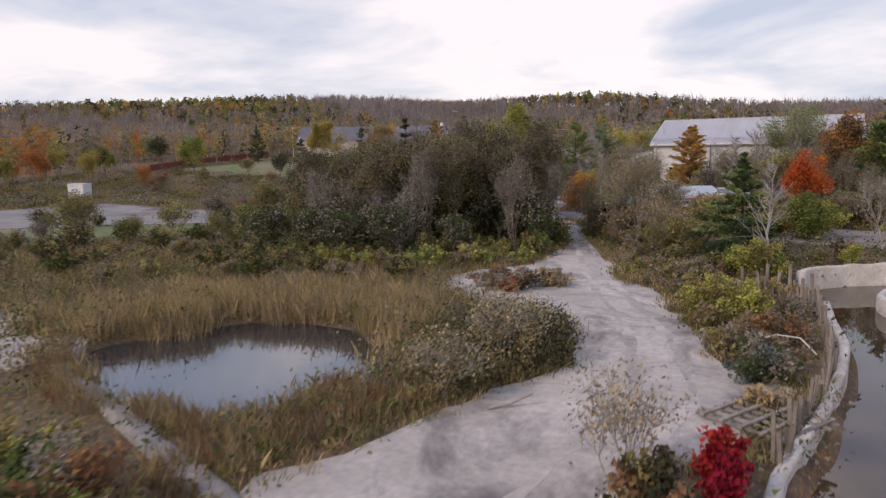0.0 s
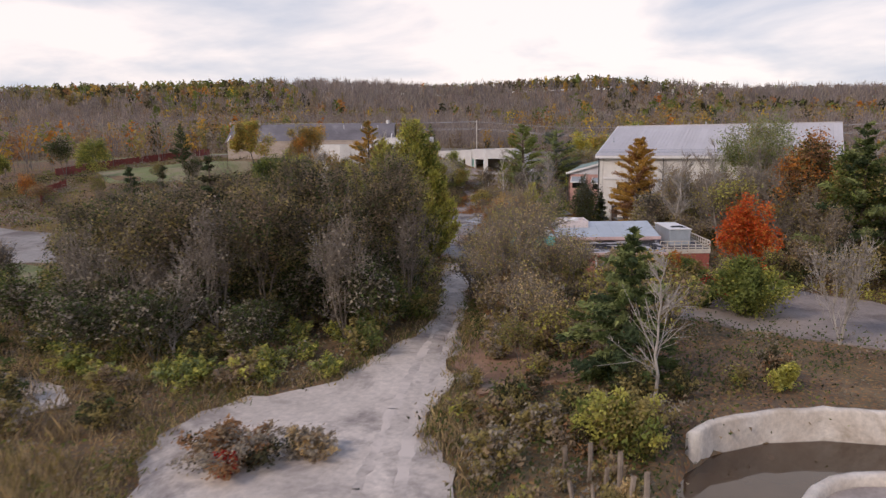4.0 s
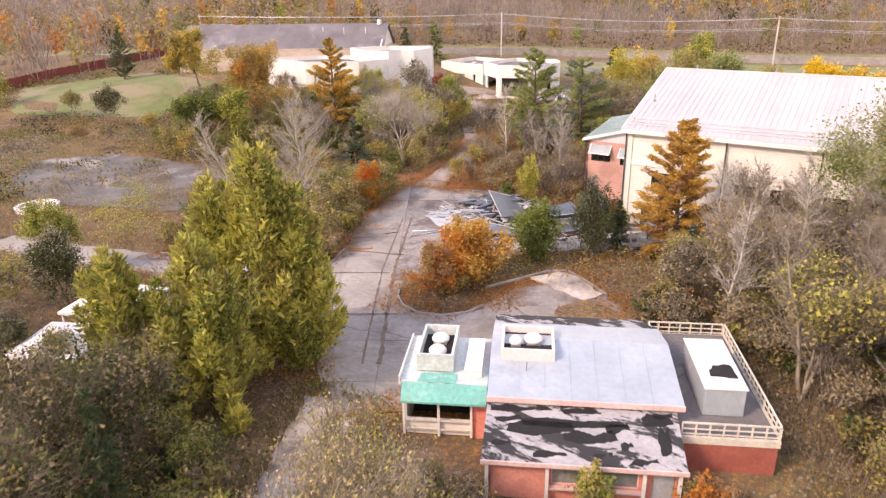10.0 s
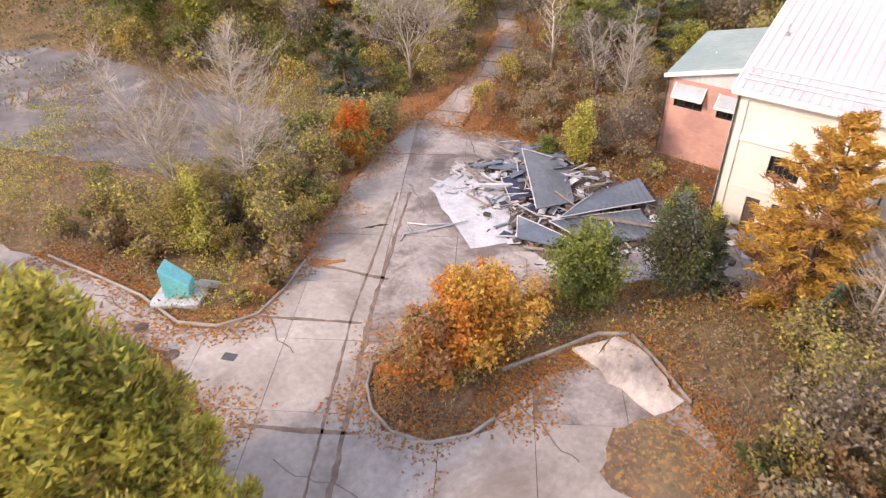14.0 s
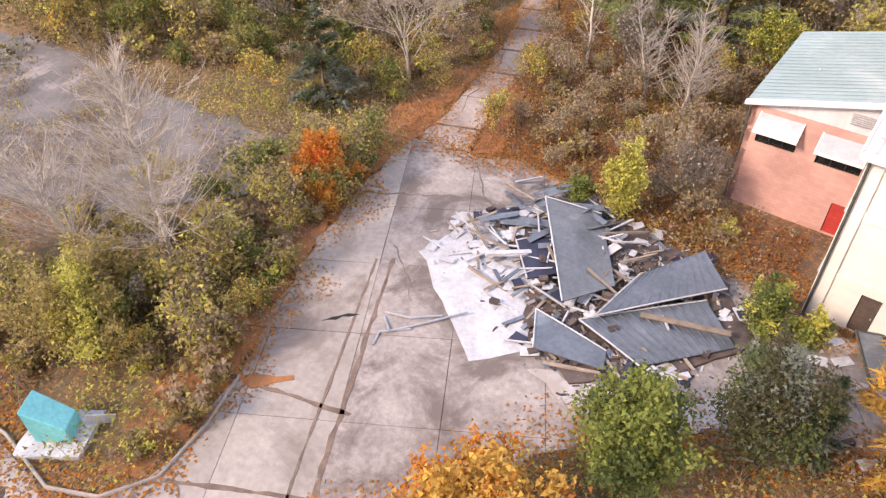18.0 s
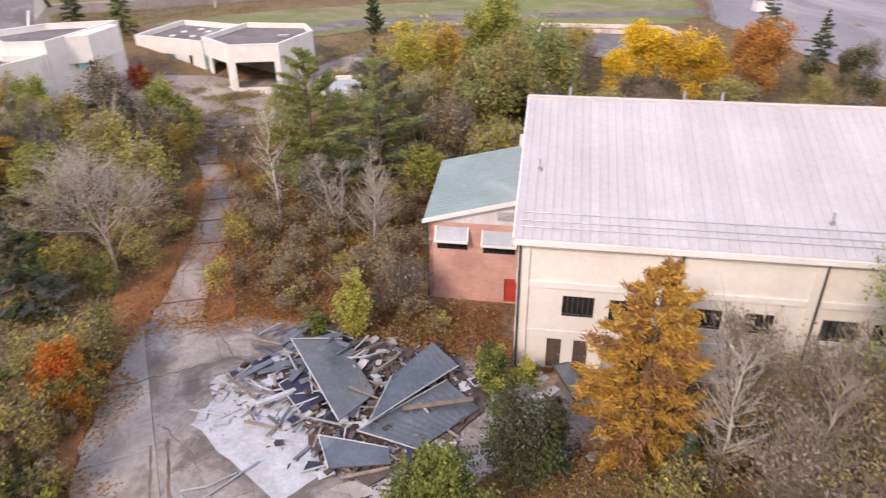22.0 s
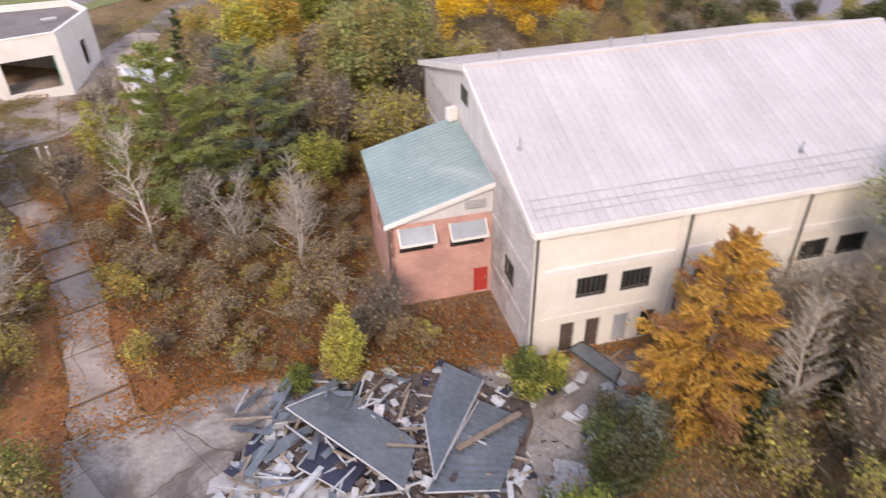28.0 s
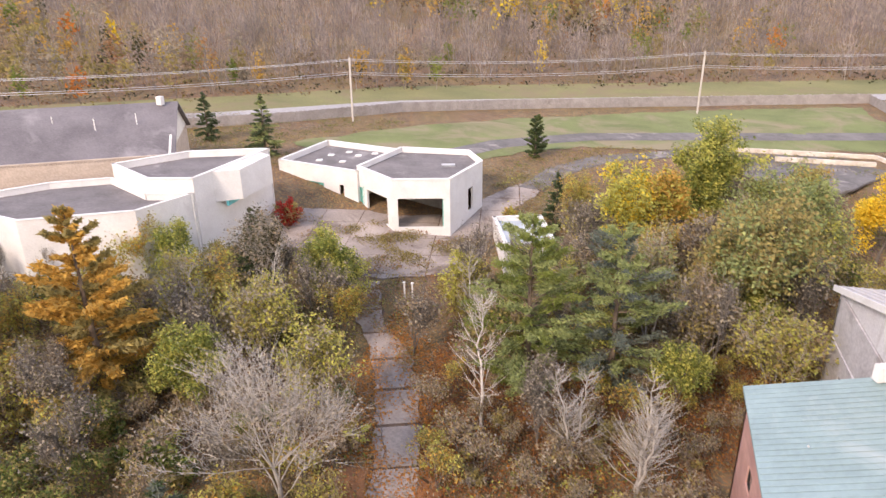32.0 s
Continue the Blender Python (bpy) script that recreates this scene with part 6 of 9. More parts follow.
WORDS = {"green": "green", "deep": "dark green", "dark": "dark greenish-brown", "olive": "olive-brown", "lime": "yellow-green", "yellow": "bright yellow", "gold": "golden", "orange": "orange", "flame": "red-orange", "red": "red", "russet": "russet", "brown": "brown", "grey": "grey-brown", "needle": "dark green", "pine": "green", "blue": "blue-grey", "straw": "straw-coloured", "crimson": "crimson"}


def tints(colours, n, rng, clump=None):
    """A colour for each leaf, drawn between the colours named, the same over a clump."""
    colours = colours.split("+")
    pick = rng.integers(0, len(colours), n) if clump is None else rng.integers(0, len(colours), int(clump.max()) + 1)[clump]
    lo = np.array([PALETTE[c][0] for c in colours])[pick]
    hi = np.array([PALETTE[c][1] for c in colours])[pick]
    return (lo + (hi - lo) * rng.uniform(0, 1, (n, 1))) * 1.6


def fitted(segs, tips, h, r):
    """Unit limbs brought to that height and spread."""
    top = max(segs[:, 5].max(), 1e-3)
    wide = np.percentile(np.hypot(segs[:, 3], segs[:, 4]), 96) + 1e-3
    k = np.array([r / wide, r / wide, h / top])
    segs = segs.copy()
    segs[:, :3] *= k
    segs[:, 3:6] *= k
    return segs, tips * k


def plant(name, label, category, x, y, seg_sets, leaf_set, group="", turn=0.0):
    z = float(ground_height(np.array([[x, y]]))[0])
    t = thing(name, label, category, (x, y, max(z, -0.2) - 0.04), turn, group)
    vs, fs, n = [], [], 0
    for segs, sides in seg_sets[0]:
        if len(segs):
            v, f = tubes(segs, sides)
            vs.append(v)
            fs.append(f + n)
            n += len(v)
    faces = np.concatenate(fs).tolist()
    if len(seg_sets) > 2:
        faces += (seg_sets[2][1] + n).tolist()
        vs.append(seg_sets[2][0])
    mesh_object("trunk" if category == "tree" else "stem", np.concatenate(vs), faces, seg_sets[1], t, smooth=True)
    if leaf_set is not None and len(leaf_set[0]):
        mesh_object("crown" if category == "tree" else "foliage", leaf_set[0], leaf_set[1], LEAF, t, tint=np.repeat(leaf_set[2], 3, 0))
    return t


def broadleaf(x, y, h, r, colours, density=1.0, seed=1, bark=None, leaf=0.17, levels=None, leaders=1, label="", spread=0.75, trunk=0.26, twigs=None, lift=0.25, full=0.12, kids=(3, 4), turn=0.0, least=0.019, leaf_top=1.03):
    rng = np.random.default_rng(seed)
    bare = density < 0.15
    levels = levels or (4 if bare else 3)
    if bare:
        spread, trunk = min(spread, 0.7), 0.3
        leaders = max(leaders, 3) if h < 11 else leaders
    segs, tips = limbs(rng, levels, leaders, spread=spread, trunk=trunk, lift=lift, low=bare, kids=kids)
    segs, tips = fitted(segs, tips, h * 0.96, r * 0.9)
    segs[:, 6:8] *= h * 0.55
    segs[:, 6:8] = np.maximum(segs[:, 6:8], least if bare else 0.01)
    level = segs[:, 8]
    last = level >= min(3, levels)
    # fine twigs fanning up from the outer branches
    outer = segs[level >= levels - 1]
    count = int((twigs if twigs is not None else (900 if bare else 500)) * min(2.0, h * r / 36))
    o = outer[rng.integers(0, len(outer), count)]
    p = o[:, :3] + (o[:, 3:6] - o[:, :3]) * rng.random((count, 1))
    d = o[:, 3:6] - o[:, :3]
    d = d / (np.linalg.norm(d, axis=1, keepdims=True) + 1e-9) + rng.normal(size=(count, 3)) * 0.5 + (0, 0, 0.25 if bare else 0.4)
    d *= (h * (rng.uniform(0.05, 0.13, count) if bare else rng.uniform(0.03, 0.085, count)))[:, None]
    p = np.concatenate([p, segs[last, :3]])
    q = np.concatenate([o[:, :3] * 0 + p[:count] + d, segs[last, 3:6]])
    w = np.concatenate([np.full(count, 0.014), np.maximum(segs[last, 6], 0.016)])
    fine = slivers(p, q, w, rng)
    n = int(min(15000, 430 * h * r * density * (0.17 / leaf) ** 1.5))
    leaf_set = None
    if n > 10:
        per = rng.integers(0, len(tips), n)
        mid = segs[level >= levels - 1]
        at = tips[per] + rng.normal(size=(n, 3)) * (0.055 * r + 0.09 * min(h, 6) * 0.35)
        inner = rng.random(n) < 0.4
        at[inner] = mid[rng.integers(0, len(mid), inner.sum()), 3:6] + rng.normal(size=(inner.sum(), 3)) * 0.3
        if density >= 0.5:
            # rounded masses of leaves that fill the crown
            lobes = int(rng.integers(16, 24))
            d = rng.normal(size=(lobes, 3))
            d /= np.linalg.norm(d, axis=1, keepdims=True)
            heart = d * rng.uniform(0.3, 0.78, lobes)[:, None] * [r, r, (0.5 - full) * h] + (0, 0, (0.5 + full) * h)
            fill = np.flatnonzero(rng.random(n) < 0.32)
            which = rng.integers(0, lobes, len(fill))
            e = rng.normal(size=(len(fill), 3))
            e /= np.linalg.norm(e, axis=1, keepdims=True)
            at[fill] = heart[which] + e * (r * 0.27 * (0.4 + 0.7 * rng.random(len(fill))))[:, None]
        at[:, 2] = np.clip(at[:, 2], 0.05 * h, h * 1.03)
        high = at[:, 2] > leaf_top * h
        at[high, 2] = rng.uniform(0.08, leaf_top, int(high.sum())) * h
        v, f = leaves(at, leaf * 0.68, rng)
        leaf_set = (v, f, tints(colours, n, rng, per // max(1, len(tips) // 40)))
    words = WORDS[colours.split("+")[0]]
    kind = "tree" if h >= 4.5 and not (leaders > 3 and h < 7) else "shrub"
    label = label or (f"bare {kind} with pale grey twigs" if bare else f"{'sparse ' if density < 0.6 else 'full '}{words} autumn {kind} with many small leaves")
    return plant(kind, label, kind, x, y, ([(segs[level <= 1], 5), (segs[(level > 1) & ~last], 3)], bark or BARK, fine), leaf_set, turn=turn)


def plumed(x, y, h, r, colours, seed=1, plumes=26, sprays_each=420, size=0.2, label="", stout=0.085, low=0.1):
    """An upright cypress: many feathery plumes rising round one stem."""
    rng = np.random.default_rng(seed)
    segs = [(0, 0, k * h / 6, 0, 0, (k + 1) * h / 6, 0.02 * h * (1 - k / 6.4), 0.02 * h * (1 - (k + 1) / 6.4), 0) for k in range(6)]
    at, along, clump = [], [], []
    for k in range(plumes):
        f = (k + 0.5) / plumes
        z = h * (low + (0.86 - low) * f)
        reach = r * (1 - f) ** 0.55 * rng.uniform(0.3, 1.1)
        a = k * 2.4 + rng.uniform(-0.5, 0.5)
        base = np.array([math.cos(a) * reach * 0.45, math.sin(a) * reach * 0.45, z - 0.07 * h])
        tip = np.array([math.cos(a) * reach, math.sin(a) * reach, min(h, z + h * rng.uniform(0.06, 0.2))])
        segs += [(0, 0, max(0.1, z - 0.16 * h), *base, 0.05, 0.035, 1), (*base, *tip, 0.035, 0.01, 1)]
        n = int(sprays_each * rng.uniform(0.7, 1.3))
        u = rng.random(n)
        wide = stout * h * (np.sin(np.pi * np.clip(u * 0.9 + 0.08, 0, 1)) ** 0.7 + 0.06)
        d = rng.normal(size=(n, 3)) * [1, 1, 0.5]
        d /= np.linalg.norm(d, axis=1, keepdims=True)
        at.append(base + (tip - base) * u[:, None] + d * (wide * rng.uniform(0.35, 1.05, n))[:, None])
        along.append(d * 0.7 + (0, 0, 0.75))
        clump += [k * 4 + c for c in rng.integers(0, 4, n)]
    at, along = np.concatenate(at), np.concatenate(along)
    at[:, 2] = np.maximum(at[:, 2], 0.2)
    v, f = sprays(at, along, size, rng, 0.34)
    return plant("tree", label, "tree", x, y, ([(np.array(segs), 5)], BARK_BROWN), (v, f, tints(colours, len(at), rng, np.array(clump))))


def conifer(x, y, h, r, colours, seed=1, density=1.0, sweep=-0.18, bare=0.06, spray=0.28, slim=0.26, power=0.9, label="", bark=None, lumpy=0.25, gap=0.5):
    """Whorls of branches round a straight stem, with needle sprays along each."""
    rng = np.random.default_rng(seed)
    stem = np.array([(0, 0, k * h / 6, rng.normal() * 0.03, rng.normal() * 0.03, (k + 1) * h / 6, 0.022 * h * (1 - k / 6.3), 0.022 * h * (1 - (k + 1) / 6.3), 0) for k in range(6)])
    stem[1:, :2] = stem[:-1, 3:5]
    twigs, at, along, clump = [], [], [], []
    z, c = bare * h, 0
    while z < h * 0.985:
        f = (z - bare * h) / (h * (1 - bare))
        reach = r * (1 - f) ** power * (0.55 + 0.45 * min(1, f * 6))
        for k in range(int(rng.integers(5, 8))):
            a = rng.uniform(0, 6.283)
            length = max(0.12, reach * rng.uniform(1 - lumpy * 1.6, 1 + lumpy))
            d = np.array([math.cos(a), math.sin(a), sweep + 0.55 * f + rng.normal() * 0.1])
            p = np.array([0, 0, z + rng.uniform(-0.15, 0.15)])
            q = p + d * length
            twigs.append((*p, *q, 0.012 + 0.012 * length, 0.006, 1))
            m = int((10 + 34 * length) * density)
            u = rng.uniform(0.18, 1.0, m) ** 0.75
            pts = p + d * length * u[:, None] + rng.normal(size=(m, 3)) * [0.16, 0.16, 0.10] * (0.35 + 0.25 * length)
            side = rng.normal(size=(m, 3)) * 0.55
            side[:, 2] -= 0.12
            at.append(pts)
            along.append(d[None] / np.linalg.norm(d) + side)
            clump += [c] * m
            c += 1
        z += gap * rng.uniform(0.7, 1.2) * (0.6 + 0.05 * h)
    at, along = np.concatenate(at), np.concatenate(along)
    v, f = sprays(at, along, spray * 0.8, rng, slim)
    words = WORDS[colours.split("+")[0]]
    kind = "tree" if h >= 4 else "shrub"
    return plant(kind, label or f"{words} conifer with layered needle branches", kind, x, y, ([(stem, 7), (np.array(twigs), 3)], bark or BARK_BROWN), (v, f, tints(colours, len(at), rng, np.array(clump))))


def bush(x, y, h, r, colours, seed=1, density=1.0, leaf=0.13, label="", bark=None):
    """Arching stems from the ground, leafy along their upper halves, under an uneven outline."""
    rng = np.random.default_rng(seed)
    count = int(np.clip(10 + 7 * r, 12, 36))
    a = rng.uniform(0, 6.283, count)
    out = r * rng.uniform(0.08, 0.95, count) ** 0.8
    top = h * np.clip(1.05 - 0.5 * (out / r) ** 2, 0.3, 1.1) * rng.uniform(0.68, 1.06, count)
    tip = np.column_stack([np.cos(a) * out, np.sin(a) * out, top])
    base = np.column_stack([tip[:, :2] * 0.12, np.zeros(count)])
    half = base + (tip - base) * [0.38, 0.38, 0.6] + rng.normal(size=(count, 3)) * 0.06 * r
    n = int(min(14000, 560 * r * (h + r) * density * (0.13 / leaf) ** 1.4))
    k = rng.choice(count, n, p=(top + 0.3 * r) / (top + 0.3 * r).sum())
    u = rng.uniform(0.12, 1.0, n) ** 0.7
    along = np.where(u[:, None] < 0.55, base[k] + (half[k] - base[k]) * (u / 0.55)[:, None], half[k] + (tip[k] - half[k]) * ((u - 0.55) / 0.45)[:, None])
    wide = (0.10 + 0.17 * np.sin(np.pi * np.clip(u, 0.1, 0.97))) * (0.55 * r + 0.25 * h)
    at = along + rng.normal(size=(n, 3)) * (wide * 0.62)[:, None] * [1, 1, 0.75]
    at[:, 2] = np.abs(at[:, 2]) + 0.02
    v, f = leaves(at, leaf * 0.74, rng)
    stems = np.concatenate([np.column_stack([base, half, np.full(count, 0.03), np.full(count, 0.018), np.zeros(count)]), np.column_stack([half, tip, np.full(count, 0.018), np.full(count, 0.006), np.zeros(count)])])
    words = WORDS[colours.split("+")[0]]
    return plant("shrub", label or f"low {words} shrub with small leaves", "shrub", x, y, ([(stems, 3)], bark or BARK), (v, f, tints(colours, n, rng, k)))


def slender(x, y, h, r, seed=1, bark=None, stems=1, label="", twigs=700, full=1.0):
    """Leafless slender trees: straight stems with thin ascending side branches and fine twigs."""
    rng = np.random.default_rng(seed)
    segs = []
    for j in range(stems):
        tall = h * (1.0 if j == 0 else rng.uniform(0.6, 0.92))
        lean = rng.normal(size=2) * (0.03 if stems == 1 else 0.14) * tall
        pts = [np.array([lean[0] * (q / 8) ** 1.2, lean[1] * (q / 8) ** 1.2, tall * q / 8]) + np.append(rng.normal(size=2) * 0.012 * tall, 0) * (q > 0) for q in range(9)]
        for q in range(8):
            segs.append((*pts[q], *pts[q + 1], 0.0125 * tall * (1 - q / 8.6) + 0.012, 0.0125 * tall * (1 - (q + 1) / 8.6) + 0.012, 0))
        for _ in range(int((20 + 1.5 * tall) * full)):
            f = rng.uniform(0.2, 0.98)
            q = min(7, int(f * 8))
            p = pts[q] + (pts[q + 1] - pts[q]) * (f * 8 - q)
            az_ = rng.uniform(0, 6.283)
            reach = r * (1.08 - f) ** 0.75 * rng.uniform(0.45, 1.1) + 0.15
            d = np.array([math.cos(az_), math.sin(az_), rng.uniform(0.5, 1.25)])
            mid_ = p + d * reach * 0.5 + rng.normal(size=3) * 0.04 * reach
            end = mid_ + (d + (0, 0, 0.35)) * reach * 0.5 + rng.normal(size=3) * 0.06 * reach
            segs += [(*p, *mid_, 0.030, 0.020, 1), (*mid_, *end, 0.020, 0.010, 2)]
            for _ in range(2):
                g = p + (mid_ - p) * rng.uniform(0.4, 1.0)
                segs.append((*g, *(g + (d + rng.normal(size=3) * 0.55) * reach * rng.uniform(0.25, 0.5)), 0.016, 0.009, 2))
    segs = np.array(segs)
    outer = segs[segs[:, 8] > 0]
    o = outer[rng.integers(0, len(outer), twigs)]
    p = o[:, :3] + (o[:, 3:6] - o[:, :3]) * rng.random((twigs, 1))
    d = o[:, 3:6] - o[:, :3]
    d = d / (np.linalg.norm(d, axis=1, keepdims=True) + 1e-9) + rng.normal(size=(twigs, 3)) * 0.45 + (0, 0, 0.25)
    fine = slivers(p, p + d * (h * rng.uniform(0.02, 0.06, twigs))[:, None], np.full(twigs, 0.012), rng)
    return plant("tree", label or "slender bare tree with a pale stem and fine twigs", "tree", x, y, ([(segs[segs[:, 8] == 0], 7), (segs[segs[:, 8] > 0], 3)], bark or BARK_PALE, fine), None)


BARK_DARK = surface("grove_bark", (0.27, 0.215, 0.16), (0.16, 0.125, 0.095), 0.9, 1.5, 14.0, bump=0.5)
BARK_DIM = surface("bark_dim", (0.34, 0.285, 0.23), (0.20, 0.165, 0.13), 0.9, 1.5, 14.0, bump=0.5)

B_ = BARK_PALE
# by the sand track and the pool
slender(-5.6, -73.8, 5.6, 2.4, 11, B_, 2)
conifer(19.6, -66.4, 8.2, 3.7, "needle+deep+pine", 12, 1.5, lumpy=0.35, gap=0.4)
slender(21.4, -69.6, 7.2, 2.6, 13, B_, 1)
broadleaf(24.2, -46.0, 8.2, 2.5, "flame+flame+orange", 1.0, 14, leaf=0.18, full=0.06)
bush(24.0, -49.8, 4.2, 3.6, "green+lime+deep+green", 15, leaf=0.17)
conifer(31.6, -33.0, 13.5, 4.6, "needle+deep+pine", 498, 1.3, 0.0, 0.06, 0.32, 0.26, 0.8, "dark green pine with long boughs", lumpy=0.4)
bush(21.4, -44.7, 1.9, 1.7, "red", 16)
bush(20.8, -48.5, 2.3, 1.7, "deep+green", 17)
broadleaf(29.6, -54.6, 7.2, 2.0, "grey+olive", 0.1, 18, B_)
bush(21.2, -75.0, 2.9, 2.3, "lime+olive+green", 19)
bush(19.8, -85.2, 2.4, 2.0, "lime+olive", 20)
bush(26.8, -64.4, 1.6, 1.1, "lime", 21)
bush(7.4, -82.4, 1.5, 2.6, "brown+grey+russet+dark", 22)
bush(9.6, -80.6, 1.3, 1.7, "brown+grey+straw", 35)
bush(8.0, -83.4, 1.3, 0.6, "red", 23)
bush(22.5, -105.6, 2.3, 0.75, "crimson+red", 24, 1.6)
broadleaf(20.2, -106.0, 3.5, 1.5, "straw+grey+brown", 0.25, 25, B_, 0.1, leaders=4)
bush(21.2, -107.0, 2.0, 1.2, "olive+russet+dark", 26)
bush(22.6, -95.2, 1.8, 1.6, "blue+grey+deep", 27)
bush(22.3, -90.3, 1.7, 1.5, "russet+brown", 28)
bush(21.4, -86.6, 2.2, 1.6, "lime+olive", 29)
broadleaf(14.0, -98.2, 3.4, 2.0, "olive+grey+dark+straw", 0.6, 30, B_, 0.1, leaders=6, trunk=0.1, full=0.0)
broadleaf(13.0, -101.4, 2.6, 1.6, "olive+dark+grey+straw", 0.6, 31, B_, 0.1, leaders=6, trunk=0.1, full=0.0)
broadleaf(12.6, -95.4, 2.6, 1.9, "olive+straw+grey", 0.5, 34, B_, 0.1, leaders=6, trunk=0.1, full=0.0)
bush(9.4, -112.6, 2.2, 1.5, "green+grey+russet", 32)
bush(7.2, -112.0, 1.6, 1.3, "deep+green", 33)
for n, (x, y, h, r, c) in enumerate([(23.4, -93, 1.2, 1.0, "brown+grey"), (23.7, -89.4, 1.4, 1.1, "russet+grey+brown"), (23.3, -84.4, 1.5, 1.2, "grey+brown"), (22.6, -80, 1.6, 1.3, "brown+straw+olive"), (22.9, -98.2, 0.9, 0.9, "straw+brown")]):
    bush(x, y, h, r, c, 400 + n, 0.8, 0.1)
# dark grove left of the track
for n, (x, y, h, r) in enumerate([(-11.2, -66.1, 10.4, 3.8), (-7.7, -64.4, 11.6, 3.8), (-3.2, -62.6, 12.4, 3.6), (0.6, -59.5, 12.8, 3.2), (-14.6, -71, 9.8, 3.6), (-8.4, -70.5, 10.6, 3.7), (-3.6, -68.0, 11.0, 3.5), (-16, -61, 11, 3.6), (-20, -66, 9.5, 3.6), (-10, -56, 11.5, 3.6), (-4, -53, 11, 3.4), (-0.6, -64.6, 9.6, 2.8)]):
    broadleaf(x, y, h, r * 1.08, "dark+olive+brown+dark+deep", 0.6, 40 + n, BARK_DARK, leaf=0.15, leaders=3, trunk=0.16, twigs=3000, full=-0.1, leaf_top=0.92)
for n, (x, y, h, r) in enumerate([(-4.4, -71.2, 9.8, 2.6), (-9.4, -73.0, 8.6, 2.4), (1.6, -66.4, 9.8, 2.4), (-13.2, -74.0, 8.6, 2.4), (2.4, -60.0, 10.4, 2.3), (-6.0, -58.0, 11.8, 2.6)]):
    broadleaf(x, y, h, r, "grey", 0.04, 430 + n, BARK_DIM, leaders=2, twigs=800)
conifer(-8.8, -67.0, 12.4, 1.9, "needle+dark", 59)
conifer(-14.0, -66.4, 11.4, 1.8, "needle+dark", 54)
conifer(-1.1, -54.5, 9.8, 1.6, "needle", 55)
conifer(-12.5, -58.5, 8.4, 1.5, "needle", 56)
conifer(-28.1, -58.0, 11.0, 1.9, "needle", 57)
conifer(-24, -52.0, 7.5, 1.6, "needle", 58)
# olive scrub between the track and the booth
for n, (x, y, h, r) in enumerate([(11.0, -60.4, 9.0, 3.4), (8.4, -53, 9.8, 3.8), (12.4, -55, 6.4, 3.0), (5.4, -48, 7.8, 3.2), (10.6, -49, 5.6, 2.6), (7.8, -57.5, 6.6, 2.8), (13.6, -63.2, 5.2, 2.6), (4.4, -53.5, 6.4, 2.4)]):
    broadleaf(x, y, h, r, "olive+straw+brown+lime", 0.17, 60 + n, BARK_DIM, leaders=4, leaf=0.10, trunk=0.14, twigs=2600)
# feathery cypresses
for n, (x, y, h, r) in enumerate([(-9.2, -38.4, 15.0, 4.9), (-8.0, -37.2, 12.4, 3.3), (-12.2, -39.6, 12.6, 4.2), (-7.4, -44.6, 11.6, 4.2), (-11.0, -47.0, 10.6, 4.2)]):
    plumed(x, y, h, r, "lime+lime+green+lime+olive+lime", 70 + n, 42, 330, 0.25, "tall yellow-green cypress with feathery foliage", 0.07, 0.08)
# around the rubble and the hall
bush(-5.2, -20.4, 5.6, 3.8, "orange+gold+gold+orange", 80, leaf=0.18)
bush(-6.4, -23.8, 4.2, 2.8, "russet+olive+orange+russet", 81, leaf=0.16)
bush(-2.6, -14.0, 5.4, 3.1, "green+deep+green", 82, 1.2, 0.15)
bush(1.3, -10.2, 7.2, 2.5, "blue+deep+dark", 83)
conifer(2.7, -8.4, 5.0, 1.6, "blue+needle", 84)
conifer(9.2, -9.4, 4.4, 1.4, "blue+needle", 85)
bush(-1.0, -2.9, 3.6, 1.6, "green+deep+lime", 86)
bush(0.9, -2.4, 2.4, 1.2, "lime+green", 87)
conifer(7.2, -6.6, 12.2, 4.0, "gold+gold+russet", 88, 1.6, 0.12, 0.03, 0.32, 0.2, 0.6, "golden bald cypress with feathery autumn foliage", lumpy=0.3, gap=0.36)
broadleaf(21.6, -6.0, 15.8, 5.6, "pine+olive+green+pine", 0.55, 89, B_, 0.19, leaders=5, trunk=0.2, twigs=1500, full=0.16)
bush(-25.9, -7.7, 4.8, 2.2, "orange+orange+flame+orange", 90, 1.6, 0.14)
bush(-24.6, -8.8, 2.6, 1.1, "orange+gold", 89, 0.8, 0.13)
bare = slender(-26.9, -17.9, 12.8, 5.2, 293, B_, 1, "tall bare tree with ascending grey-brown branches", 4200, 2.4)
bare.matrix_basis = bare.matrix_basis @ pose(0, 0, 0, 0, 8, 0)
slender(-31.6, -20.4, 11.2, 4.0, 92, B_, 2, "bare tree with ascending grey-brown branches", 2600, 1.6)
conifer(-34.4, 0.2, 8.0, 3.2, "needle+dark+blue", 93, 1.2)
broadleaf(-32.2, 7.0, 11.6, 6.2, "grey", 0.06, 94, B_, levels=4, twigs=800, lift=0.35, kids=(4, 5))
slender(-22.6, 18.0, 10.4, 2.8, 95, surface("birch_bark", (0.66, 0.60, 0.54), (0.45, 0.40, 0.36), 0.85, 1.5, 12.0, (0.10, 0.09, 0.08), (0.60, 0.64)), 1, "slender bare birch with a white stem")
slender(-26.0, 30.0, 8.6, 2.2, 496, B_, 1)
slender(-42.5, 24.0, 9.5, 3.0, 497, B_, 2)
slender(-46.0, 19.0, 9.0, 2.8, 498, B_, 2)
